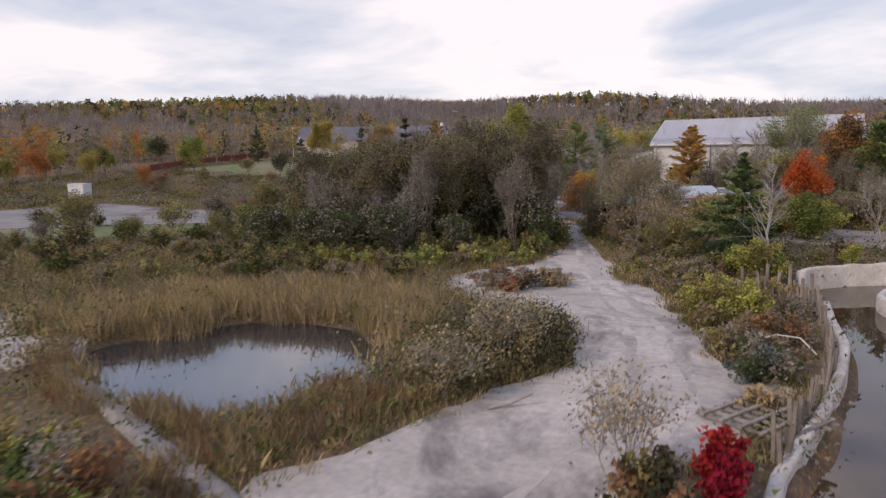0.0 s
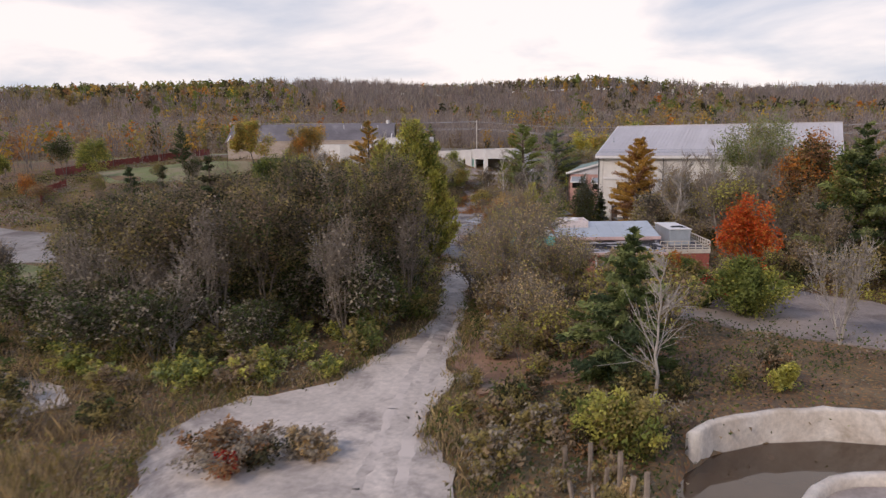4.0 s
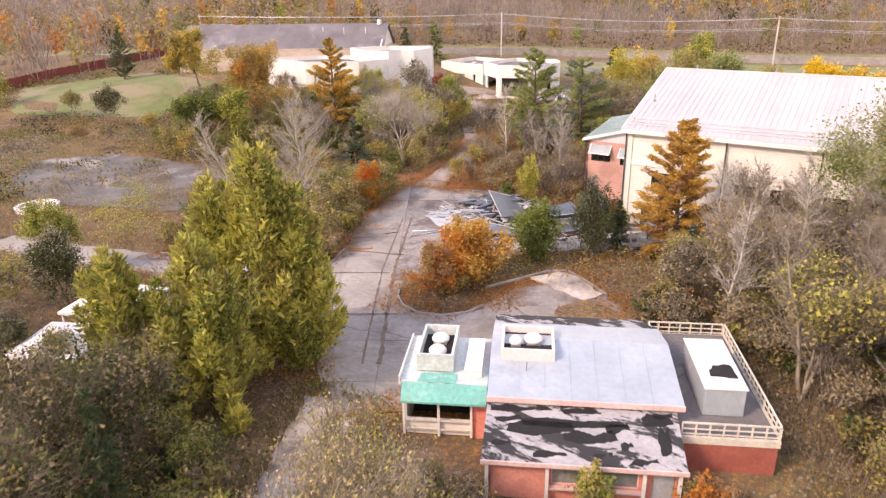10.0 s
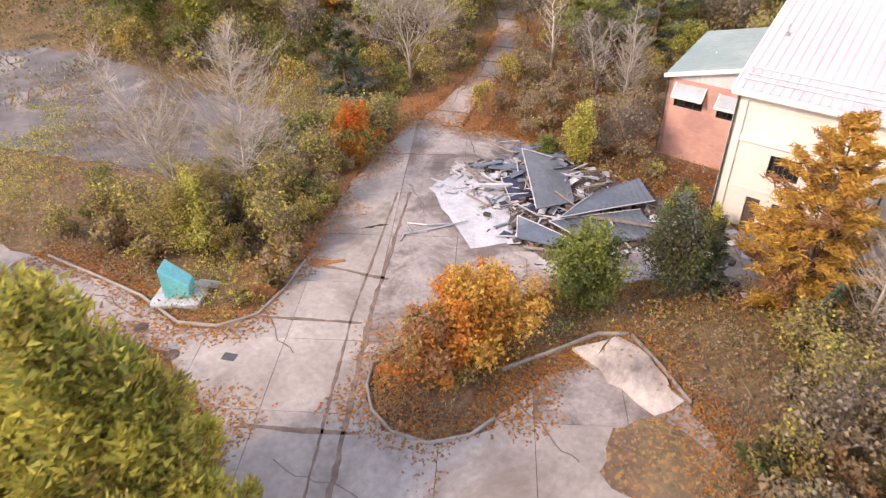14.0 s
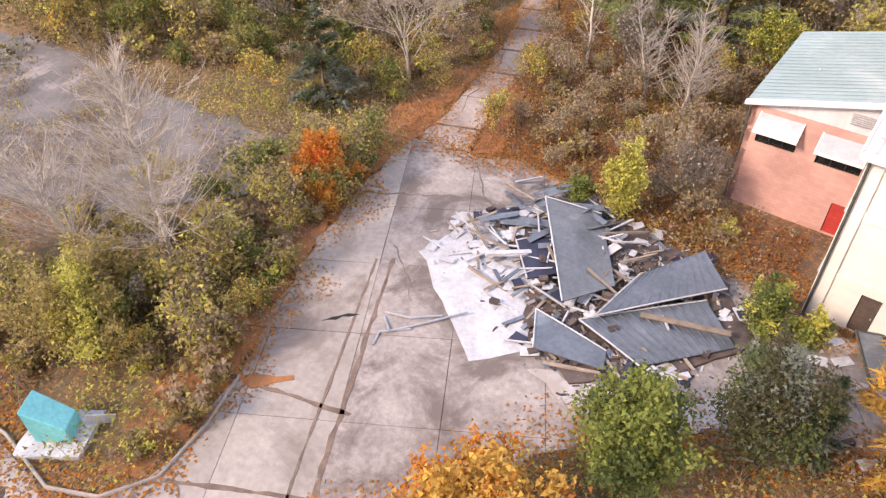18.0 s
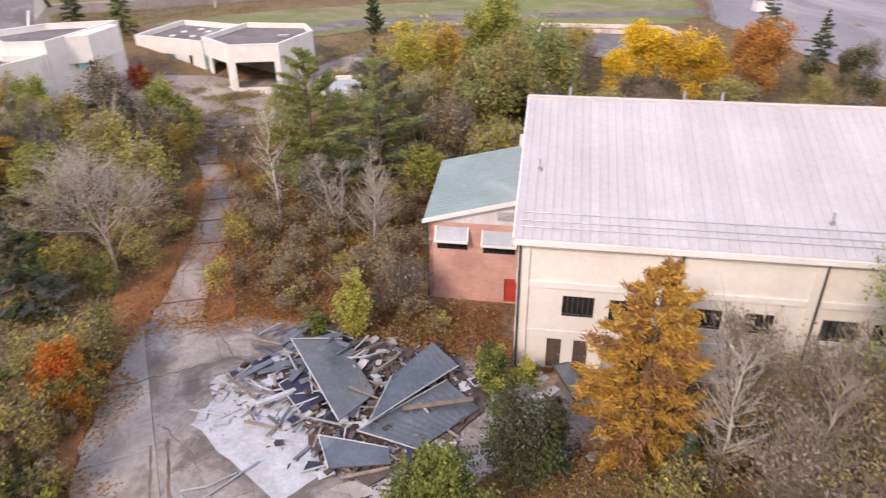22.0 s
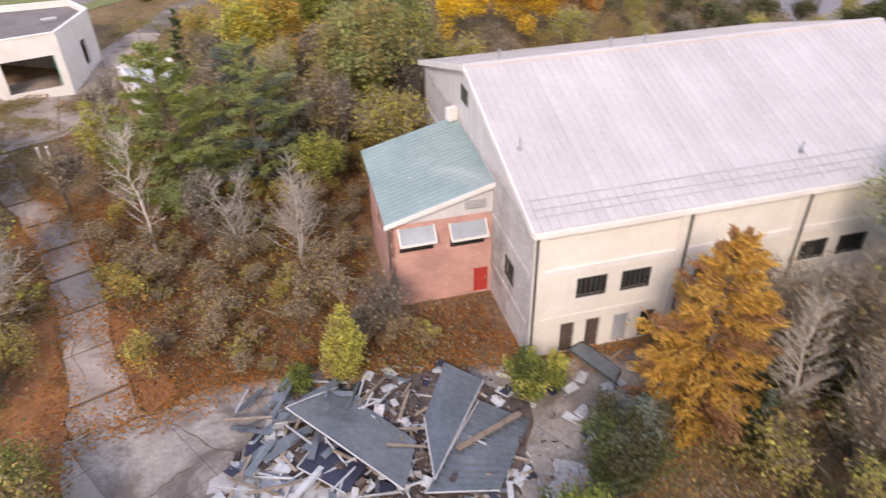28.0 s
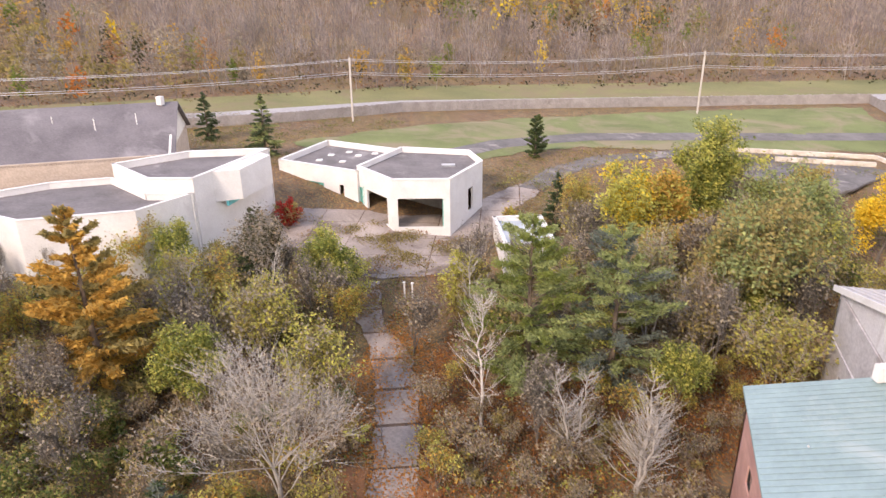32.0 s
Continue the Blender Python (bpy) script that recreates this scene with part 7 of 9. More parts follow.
conifer(-20.0, 21.4, 14.6, 4.5, "pine+pine+green", 96, 1.9, 0.1, 0.12, 0.26, 0.22, 0.55, "tall soft green pine", lumpy=0.4)
conifer(-14.2, 23.6, 13.4, 4.4, "pine+blue+pine", 97, 1.9, 0.1, 0.12, 0.26, 0.22, 0.55, "tall soft green pine", lumpy=0.4)
slender(-16.2, 15.4, 8.0, 2.2, 98, B_, 3)
slender(-12.1, 12.8, 9.6, 2.9, 99, B_, 4)
bush(-10.8, 1.1, 5.6, 1.35, "lime+olive+lime", 100, 1.5)
broadleaf(-8.0, 4.6, 5.6, 2.5, "grey+brown", 0.06, 101, leaders=5)
bush(-13.4, 1.0, 2.0, 1.3, "deep+green", 102)
bush(-25.8, -23.8, 5.6, 3.2, "olive+lime+olive", 103)
bush(-27.0, -21.6, 5.0, 2.8, "olive+green+grey", 104)
conifer(-50.0, 14.2, 15.6, 5.0, "gold+gold+olive+gold", 105, 1.8, 0.12, 0.05, 0.34, 0.36, 0.8, "golden bald cypress with feathery autumn foliage", lumpy=0.4)
broadleaf(-60.3, 9.2, 14.6, 5.6, "gold+olive+orange+olive", 1.1, 152, leaf=0.24, label="broad round tree with olive and golden leaves")
broadleaf(-62.7, -1.0, 9.2, 4.4, "green+deep", 1.1, 106, leaf=0.24)
broadleaf(-55.9, 1.0, 9.4, 3.8, "green+lime", 1.1, 107, leaf=0.24)
bush(-38.9, 31.8, 6.4, 3.4, "lime+green", 108, leaf=0.2)
bush(-27.3, 33.6, 6.2, 2.8, "lime+olive", 109, leaf=0.2)
conifer(-45.3, 29.0, 10.7, 2.6, "needle+dark", 110, 0.8)
conifer(-64.0, 38.5, 6.4, 2.0, "blue", 111)
conifer(-63.6, 55.5, 5.6, 1.9, "blue", 112)
bush(-53.7, 51.0, 3.6, 2.1, "red+russet+olive", 113, leaf=0.2)
conifer(-72.5, 80.5, 10.5, 3.3, "needle+pine", 114)
conifer(-88.0, 88.0, 9.0, 2.7, "needle", 115)
conifer(-28.8, 89.0, 7.0, 1.9, "deep+needle", 116, 1.8, 0.4, 0.01, 0.26, 0.3, 0.6, "narrow dark green arborvitae")
for n, (x, y, h, r, c) in enumerate([(11.2, 53.3, 11.2, 4.5, "yellow"), (18.4, 52.6, 10.4, 4.5, "yellow+yellow+gold"), (26.0, 52.4, 12.2, 5.0, "gold+orange+russet"), (53, 11.3, 10.6, 3.8, "flame+red"), (-14.3, 44, 13, 3.2, "lime+yellow+lime"), (-9.9, 45, 12.2, 2.6, "lime+gold"), (-5.5, 55, 14.0, 4.2, "lime+green"), (0.2, 40.5, 13.4, 5.2, "pine+olive+pine"), (-3.6, 32.6, 14.2, 5.4, "olive+pine+olive"), (54.3, 36.3, 7.3, 3.3, "deep+dark"), (58.7, 31.7, 7.4, 4.4, "deep+blue")]):
    broadleaf(x, y, h, r, c, 1.2 if n < 4 else 0.8, 120 + n, leaf=0.26, leaders=1 + n % 3, full=0.04)
conifer(38.4, 86.3, 10.5, 3.0, "needle+blue", 135, 0.8)
conifer(44.2, 78.4, 8.1, 2.3, "needle", 136, 0.8)
conifer(-22, 58.2, 7.0, 2.0, "needle", 137, 0.8)
for n, (x, y, h, r, c) in enumerate([(27.6, -26.6, 13, 3.6, "russet+dark+olive+orange"), (31.5, -31.5, 11.7, 3.6, "deep+green+olive"), (35, -24, 14, 4, "russet+brown"), (27, -14, 8, 3.2, "flame+orange"), (33.5, -16, 10, 4, "russet+flame+olive"), (38, -34, 12, 4, "deep+russet")]):
    broadleaf(x, y, h, r, c, 0.9, 140 + n, leaf=0.22, leaders=2)
conifer(-127, 24.3, 12.5, 3.6, "needle", 150, 0.8, 0.3)
broadleaf(-92, 20, 13.5, 6.0, "gold+olive+lime", 1.0, 151, leaf=0.34)


# ---- fill of the woods: a few grown forms, set again and again ----
FORMS = {}


def again(key, x, y, scale, turn):
    z = float(ground_height(np.array([[x, y]]))[0])
    copy_thing(FORMS[key], pose(x, y, z - 0.05, 0, 0, turn) @ Matrix.Diagonal((scale, scale, scale * 1.05, 1)))


def scattered(poly, gap, seed, keep_off=0.8):
    """Places in the polygon, about gap apart, clear of paving and houses."""
    rng = np.random.default_rng(seed)
    p = np.array(poly)
    lo, hi = p.min(0), p.max(0)
    n = int((hi - lo).prod() / gap ** 2 * 2.2)
    pts = lo + rng.random((n, 2)) * (hi - lo)
    pts = pts[inside(pts, poly)]
    for area in (SAND_ROAD, YARD, PLAZA, NORTH_PATH, FAR_PLAZA, OLD_LOT, PAD, POND, POOL, *HOUSES, *LAWNS):
        pts = pts[edge_depth(pts, area) < -keep_off]
    pts = pts[np.hypot(pts[:, 0] + 22.8, pts[:, 1] + 27.2) > 3.4]
    kept = []
    for q in pts:
        if all((q[0] - k[0]) ** 2 + (q[1] - k[1]) ** 2 > gap * gap for k in kept):
            kept.append(q)
    return kept


for key, args in {
    "olive_a": (8.5, 3.0, "olive+lime+grey", 0.5, 201, 2), "olive_b": (7.0, 2.6, "olive+green+brown", 0.55, 202, 2), "brown_a": (8.0, 2.8, "brown+grey", 0.3, 203, 2), "brown_b": (6.0, 2.6, "russet+brown+olive", 0.4, 204, 2),
    "grey_a": (8.5, 2.8, "grey", 0.1, 205, 2), "grey_b": (6.5, 2.6, "grey+brown", 0.12, 206, 2), "gold_a": (9.0, 3.0, "lime+gold+olive", 0.6, 207, 2), "green_a": (9.0, 3.2, "green+lime", 0.8, 208, 2), "dark_a": (9.5, 3.2, "dark+grey+deep", 0.7, 209, 2), "orange_a": (8.0, 3.0, "orange+russet", 0.6, 210, 2), "thicket_a": (5.2, 2.4, "brown+dark+olive+grey", 0.3, 211, 5), "thicket_b": (6.6, 2.2, "brown+dark+grey", 0.2, 212, 4),
}.items():
    h_, r_, c_, d_, s_, l_ = args
    spot = [(-40, 20), (-44, 24), (-18, 36), (-12, 50), (-38, 26), (-30, 26), (-12, 38), (-70, 12), (-22, -58), (45, -20), (17, -8), (20, -14)][s_ - 201]
    FORMS[key] = broadleaf(spot[0], spot[1], h_, r_, c_, d_, s_, leaders=l_, leaf=0.2, trunk=0.1 if l_ > 3 else 0.24, twigs=2400 if d_ < 0.31 else 900, levels=3)
rnd = random.Random(5)
for poly, gap, keys, big in [
    ([(-76, 4), (-74, 30), (-60, 36), (-44, 36), (-36, 28), (-31, 12), (-36, 2), (-52, 6)], 4.6, ["olive_a", "grey_a", "olive_b", "gold_a", "green_a", "brown_a"], (0.6, 1.0)),
    ([(-26, 24), (-29, 40), (-20, 60), (-2, 70), (6, 60), (4, 28), (-6, 28), (-9, 20), (-20, 16)], 4.2, ["olive_a", "olive_b", "grey_a", "green_a", "brown_a", "gold_a"], (0.6, 1.15)),
    ([(10, -26), (8, -12), (14, -3), (34, -3), (50, -8), (52, -34), (34, -40), (23, -36), (22, -24)], 3.3, ["thicket_a", "thicket_b", "thicket_a"], (0.55, 0.95)),
    ([(33, 4), (34, 30), (30, 40), (48, 50), (52, 30), (52, 4)], 5.0, ["olive_a", "dark_a", "brown_a"], (0.5, 0.9)),
    ([(6, 30), (6, 46), (30, 50), (40, 34), (32, 28)], 5.0, ["olive_a", "grey_a", "brown_a"], (0.6, 0.9)),
    ([(-60, -92), (-62, -58), (-24, -46), (-8, -48), (-17, -76), (-30, -84)], 6.0, ["dark_a", "dark_a", "grey_b", "olive_b", "brown_b"], (0.45, 0.9)),
    ([(-44, -52), (-52, -40), (-24, -36), (-18, -48)], 5.2, ["dark_a", "grey_b", "olive_b", "green_a"], (0.5, 0.8)),
    ([(34, -42), (56, -36), (70, -60), (66, -100), (50, -100), (50, -62)], 7.2, ["orange_a", "brown_b", "olive_a", "dark_a"], (0.7, 1.2)),
    ([(-100, -30), (-74, -36), (-76, -10), (-74, 4), (-100, 0)], 7.6, ["dark_a", "olive_b", "brown_b", "orange_a", "green_a"], (0.5, 0.9)),
    ([(-140, -60), (-104, -60), (-100, -30), (-104, 0), (-140, -12)], 10.0, ["dark_a", "gold_a", "orange_a", "green_a", "brown_a"], (0.7, 1.2)),
    ([(2, -50), (6, -44), (14, -44), (18, -54), (14, -68), (9, -60)], 4.8, ["olive_b", "grey_b", "brown_b"], (0.35, 0.6)),
]:
    for x, y in scattered(poly, gap, rnd.randrange(999)):
        again(rnd.choice(keys), x, y, rnd.uniform(*big), rnd.uniform(0, 360))

for n, (x, y, h, r, c, d) in enumerate([(-8.2, 27.3, 9.6, 3.6, "brown+olive+grey", 0.45), (-3.0, 24.6, 8.4, 3.2, "olive+brown+lime", 0.5), (-11.5, 31.5, 10.6, 3.4, "olive+pine+brown", 0.5), (-44.2, 28.0, 11.4, 3.4, "dark+grey+brown", 0.3), (-47.5, 22.0, 9.6, 3.0, "olive+grey+lime", 0.4), (-40.5, 20.5, 8.4, 3.0, "lime+olive+grey", 0.45)]):
    broadleaf(x, y, h, r, c, d, 450 + n, B_, 0.2, leaders=3, trunk=0.2, twigs=1600)

# tall half-bare thicket between the booth and the hall
for n, (key, h_, r_, c_, d_) in enumerate([("bare_tall_a", 9.0, 2.7, "brown+grey+olive", 0.2), ("bare_tall_b", 7.6, 2.6, "olive+brown+lime", 0.3), ("bare_tall_c", 8.4, 2.3, "grey+brown", 0.12)]):
    FORMS[key] = broadleaf(*[(14.0, -17.0), (19.0, -21.0), (26.0, -18.0)][n], h_, r_, c_, d_, 470 + n, BARK_DIM if n != 1 else BARK, 0.2, leaders=3, trunk=0.2, twigs=2200, levels=3)
for x, y in scattered([(9, -21), (11, -12), (13, -5), (31, -4), (44, -8), (47, -30), (30, -40), (22, -33), (17, -23)], 4.4, 77):
    if math.hypot(x - 7.2, y + 6.6) > 5.5:
        again(rnd.choice(["bare_tall_a", "bare_tall_b", "bare_tall_c"]), x, y, rnd.uniform(0.7, 1.1), rnd.uniform(0, 360))
for n, (x, y, h, r) in enumerate([(11.0, -8.6, 9.4, 2.4), (13.6, -11.4, 10.4, 2.6), (16.4, -5.6, 9.6, 2.4), (17.6, -13.6, 11.4, 2.8), (20.4, -10.2, 9.2, 2.4), (25.4, -8.2, 10.6, 2.6), (28.4, -13.0, 11.6, 2.8), (31.0, -6.4, 9.4, 2.4), (22.6, -17.6, 11.0, 2.6), (14.4, -20.6, 9.4, 2.4), (27.4, -21.2, 12.0, 2.8), (19.8, -25.6, 10.4, 2.6), (33.6, -17.4, 12.2, 3.0), (24.8, -29.2, 11.2, 2.6)]):
    slender(x, y, h, r, 520 + n, BARK_DIM if n % 3 else B_, 1 + n % 3, twigs=1800, full=1.4)
bush(13.2, -40.6, 3.0, 1.1, "green+olive+lime", 480, 0.8, 0.12, "leafy shrub growing before the booth's hatch")
for poly, gap, keys, big in [([(10, -14), (11, -4), (33, -3.5), (36, -14)], 3.3, ["bare_tall_c", "bare_tall_a", "bare_tall_c"], (0.75, 1.05)), ([(30, 36), (33, 58), (48, 66), (60, 52), (60, 34), (42, 34)], 4.4, ["dark_a", "olive_a", "grey_a", "dark_a"], (0.5, 0.85))]:
    for x, y in scattered(poly, gap, rnd.randrange(999)):
        if math.hypot(x - 7.2, y + 6.6) > 5.5:
            again(rnd.choice(keys), x, y, rnd.uniform(*big), rnd.uniform(0, 360))
bush(17.6, -38.6, 2.6, 1.6, "orange+russet+olive", 481, 0.9, 0.13)
bush(18.8, -41.2, 2.4, 2.0, "deep+green+olive", 482, 0.9, 0.14)

# low shrubs under and between the trees
LOW = {}
for n, (key, h_, r_, c_) in enumerate([("olive", 1.9, 1.5, "olive+lime+brown"), ("dark", 2.1, 1.7, "dark+deep+olive"), ("green", 2.0, 1.6, "green+deep+olive"), ("russet", 1.7, 1.4, "russet+brown+brown+olive"), ("gold", 1.9, 1.5, "lime+gold+olive"), ("grey", 1.9, 1.6, "grey+brown+olive"), ("brownish", 1.9, 1.6, "brown+dark+russet"), ("lush", 1.5, 1.6, "lime+pine+green+pine")]):
    spot = [(-36, -18), (-18, -52), (-44, 8), (-16, 6), (-30, -20), (14, -14), (18, -20), (-1, -76)][n]
    LOW[key] = bush(spot[0], spot[1], h_, r_, c_, 300 + n, 0.55, 0.17)
FORMS.update(LOW)


GROWN = {}


def grown(key):
    """Corners, colours and faces of one low shrub."""
    if key not in GROWN:
        leafy, stem = [next(o for o in LOW[key].children if o.name.startswith(n)).data for n in ("foliage", "stem")]
        v, c, w = np.empty(len(leafy.vertices) * 3), np.empty(len(leafy.vertices) * 4), np.empty(len(stem.vertices) * 3)
        leafy.vertices.foreach_get("co", v)
        leafy.attributes["tint"].data.foreach_get("color", c)
        stem.vertices.foreach_get("co", w)
        quads = np.array([p.vertices[:] for p in stem.polygons if len(p.vertices) == 4]).reshape(-1, 4)
        tris = np.array([p.vertices[:] for p in stem.polygons if len(p.vertices) == 3], int).reshape(-1, 3)
        GROWN[key] = v.reshape(-1, 3), c.reshape(-1, 4)[:, :3], w.reshape(-1, 3), quads, tris
    return GROWN[key]


def shrubbery(spots, words="dense low shrubs growing together between the trees"):
    """A thicket of uncounted low shrubs as one mass."""
    vs, cs, ts, fs, n = [], [], [], [], 0
    for key, x, y, scale, turn in spots:
        v, c, w, quads, tris = grown(key)
        a = radians(turn)
        at = np.array([x, y, float(ground_height(np.array([[x, y]]))[0])])
        m = np.array([[math.cos(a), math.sin(a), 0], [-math.sin(a), math.cos(a), 0], [0, 0, 1]]) * scale
        vs.append(v @ m + at)
        ts.append(w @ m + at)
        cs.append(c)
        fs += (quads + n).tolist() + (tris + n).tolist()
        n += len(w)
    v = np.concatenate(vs)
    ob = mesh_object("shrubbery", v, np.arange(len(v)).reshape(-1, 3), LEAF, tint=np.concatenate(cs))
    tagged(ob, words, "shrubbery", kind="stuff")
    ob = mesh_object("twigs", np.concatenate(ts), fs, BARK)
    tagged(ob, "grey-brown stems and twigs of the low shrubs", "twigs", kind="stuff")


for poly, gap, keys, big in [
    ([(-36, -28), (-34, -12), (-27, -2), (-23, -10), (-19, -18), (-18.5, -26), (-22, -26.5)], 2.1, ["olive", "olive", "green", "russet", "grey"], (0.6, 1.35)),
    ([(-22, -60), (-18, -76), (-6, -74), (4, -62), (1, -48), (-8, -48)], 2.6, ["dark", "dark", "green", "olive"], (0.8, 1.5)),
    ([(-46, -92), (-60, -64), (-24, -66), (4, -76), (3, -84), (-14, -92)], 3.4, ["dark", "green", "olive", "dark", "grey"], (0.6, 1.2)),
    ([(-22, 6), (-24, 18), (-12, 20), (-7, 18), (-7.5, 6), (-3, 2), (-16, 3)], 2.1, ["russet", "olive", "grey", "russet"], (0.45, 0.95)),
    ([(-36, -2), (-40, 6), (-36, 24), (-32, 20), (-28, 6)], 2.2, ["russet", "olive", "green"], (0.6, 1.1)),
    ([(10, -24), (8, -10), (12, -2), (30, -2), (40, -10), (44, -36), (24, -38), (21, -24)], 2.3, ["dark", "dark", "olive", "brownish", "dark"], (0.8, 1.6)),
    ([(2, -50), (4, -43), (16, -44), (20, -56), (15, -70), (10, -62)], 2.3, ["olive", "grey", "russet", "olive"], (0.7, 1.3)),
    ([(-70, -2), (-60, 16), (-44, 22), (-40, 6), (-52, -5)], 2.8, ["green", "olive", "gold", "green", "olive"], (0.9, 1.6)),
    ([(16, -94), (14, -76), (20, -70), (22.5, -74), (22, -84), (21.8, -96)], 1.9, ["dark", "grey", "russet", "olive"], (0.45, 0.85)),
    ([(-14, -77), (-13, -70), (-6, -72), (1, -66), (3, -62), (6, -72), (5, -78), (-4, -80)], 2.2, ["lush", "lush", "green", "lush", "olive"], (0.7, 1.15)),
    ([(9, -76), (10, -66), (14, -64), (27, -62), (23, -70), (21, -74), (16, -80)], 2.2, ["dark", "brownish", "russet", "grey", "olive"], (0.5, 0.95)),
    ([(-20, 26), (-26, 36), (-30, 60), (0, 66), (4, 30)], 3.2, ["olive", "green", "grey", "gold"], (0.7, 1.3)),
    ([(2, -116), (8, -118), (12, -116), (11, -111.5), (4, -109)], 1.4, ["green", "dark", "russet", "olive"], (0.4, 0.8)),
]:
    spots = [(rnd.choice(keys), x, y, rnd.uniform(*big), rnd.uniform(0, 360)) for x, y in scattered(poly, gap, rnd.randrange(999), 0.5)]
    if gap < 2.15:
        for spot in spots:
            again(*spot)
    else:
        shrubbery(spots)

# open leggy shrubs, half leafless, all through the scrub
for n, (key, h_, r_, c_, d_) in enumerate([("leggy_olive", 3.6, 1.7, "olive+lime+brown", 0.5), ("leggy_brown", 3.2, 1.6, "brown+brown+grey+olive", 0.3), ("leggy_gold", 3.4, 1.6, "lime+gold+olive", 0.45), ("leggy_green", 3.6, 1.8, "green+olive+deep", 0.6), ("leggy_dark", 3.8, 1.9, "dark+deep+grey", 0.7)]):
    spot = [(-28, -24), (-10, 8), (-34, -14), (-50, 4), (-12, -74)][n]
    LOW[key] = broadleaf(spot[0], spot[1], h_, r_, c_, d_, 330 + n, BARK_PALE, 0.16, 2, 5, trunk=0.14, twigs=2600, full=0.0)
for poly, gap, keys, big, words in [
    ([(-38, -29), (-36, -12), (-27, -2), (-23, -10), (-20, -18), (-20, -23), (-24, -24), (-30, -27)], 2.5, ["leggy_olive", "leggy_gold", "leggy_olive", "leggy_green", "leggy_brown"], (0.7, 1.3), "olive and yellow shrubs on the island beside the plaza"),
    ([(-24, 4), (-27, 20), (-20, 34), (-2, 34), (0, 20), (-7.5, 18), (-7.5, 6), (-3, 2), (-16, 3)], 2.1, ["leggy_brown", "leggy_brown", "leggy_brown", "leggy_gold"], (0.5, 1.05), "leggy brown shrubs with a few yellow leaves"),
    ([(-38, -4), (-50, 6), (-46, 30), (-38, 28), (-32, 18), (-28, 4)], 2.8, ["leggy_olive", "leggy_green", "leggy_brown", "leggy_gold"], (0.7, 1.2), "mixed leggy shrubs beside the slab path"),
    ([(-76, -4), (-72, 26), (-50, 30), (-46, 4), (-54, -6)], 3.4, ["leggy_green", "leggy_olive", "leggy_gold"], (0.9, 1.6), "mixed green and olive shrubs"),
    ([(11, -24), (8, -10), (12, -3), (32, -3), (46, -10), (50, -38), (24, -40), (21, -24)], 2.8, ["leggy_brown", "leggy_olive", "leggy_brown"], (0.8, 1.3), "brown leggy thicket before the hall"),
    ([(-2, -48), (4, -43), (16, -44), (22, -56), (17, -68), (9, -62), (4, -56)], 2.8, ["leggy_olive", "leggy_brown", "leggy_gold"], (0.7, 1.3), "olive-brown thicket by the track"),
    ([(-24, -62), (-22, -76), (-6, -78), (3, -70), (4, -62), (-1, -48), (-10, -50)], 2.8, ["leggy_dark", "leggy_dark", "leggy_green"], (0.8, 1.4), "dark thicket under the grove"),
    ([(-52, -46), (-60, -78), (-30, -80), (-22, -64), (-26, -40)], 3.6, ["leggy_dark", "leggy_olive", "leggy_brown", "leggy_green"], (0.7, 1.3), "mixed scrub on the left of the grove"),
    ([(-24, 36), (-28, 42), (-20, 62), (4, 68), (8, 34)], 3.2, ["leggy_olive", "leggy_brown", "leggy_green"], (0.9, 1.5), "olive shrubs behind the hall"),
    ([(33, 2), (34, 34), (50, 46), (52, 6)], 4.0, ["leggy_olive", "leggy_brown"], (0.9, 1.4), "olive shrubs at the hall's end"),
]:
    shrubbery([(rnd.choice(keys), x, y, rnd.uniform(*big), rnd.uniform(0, 360)) for x, y in scattered(poly, gap, rnd.randrange(999), 0.6)], words)

# ---- undergrowth, reeds, far woods ----
def stuff(name, label, category, verts, faces, tint, mat=None):
    ob = mesh_object(name, verts, faces, mat or BRUSH, tint=tint)
    return tagged(ob, label, category, kind="stuff")


def patchy(pts, scale, seed):
    """A slow wander between 0 and 1 over the plan."""
    x, y = pts[:, 0] / scale + seed, pts[:, 1] / scale - seed * 0.7
    return 0.5 + 0.25 * (np.sin(x + 1.7 * np.sin(y * 0.8)) + np.cos(y * 1.3 + 1.1 * np.sin(x * 0.9)))


def open_ground(n, lo, hi, seed, off=0.35):
    rng = np.random.default_rng(seed)
    pts = np.array(lo) + rng.random((n, 2)) * (np.array(hi) - lo)
    lot = edge_depth(pts, OLD_LOT) > 0
    pts = pts[~lot | (patchy(pts, 2.2, 4) > 0.4)]
    for area in (SAND_ROAD, YARD, PLAZA, NORTH_PATH, FAR_PLAZA, PAD, POOL, *HOUSES, *LAWNS):
        d = edge_depth(pts, area)
        pts = pts[d < -off * (0.3 + 1.4 * rng.random(len(pts)))]
    pts = pts[edge_depth(pts, POND) < 0.6]
    return pts[edge_depth(pts, LOT_POLY) < 0], rng


def named(names, pick):
    lo = np.array([PALETTE[c][0] for c in names])[pick]
    hi = np.array([PALETTE[c][1] for c in names])[pick]
    return lo * 1.4, hi * 1.4


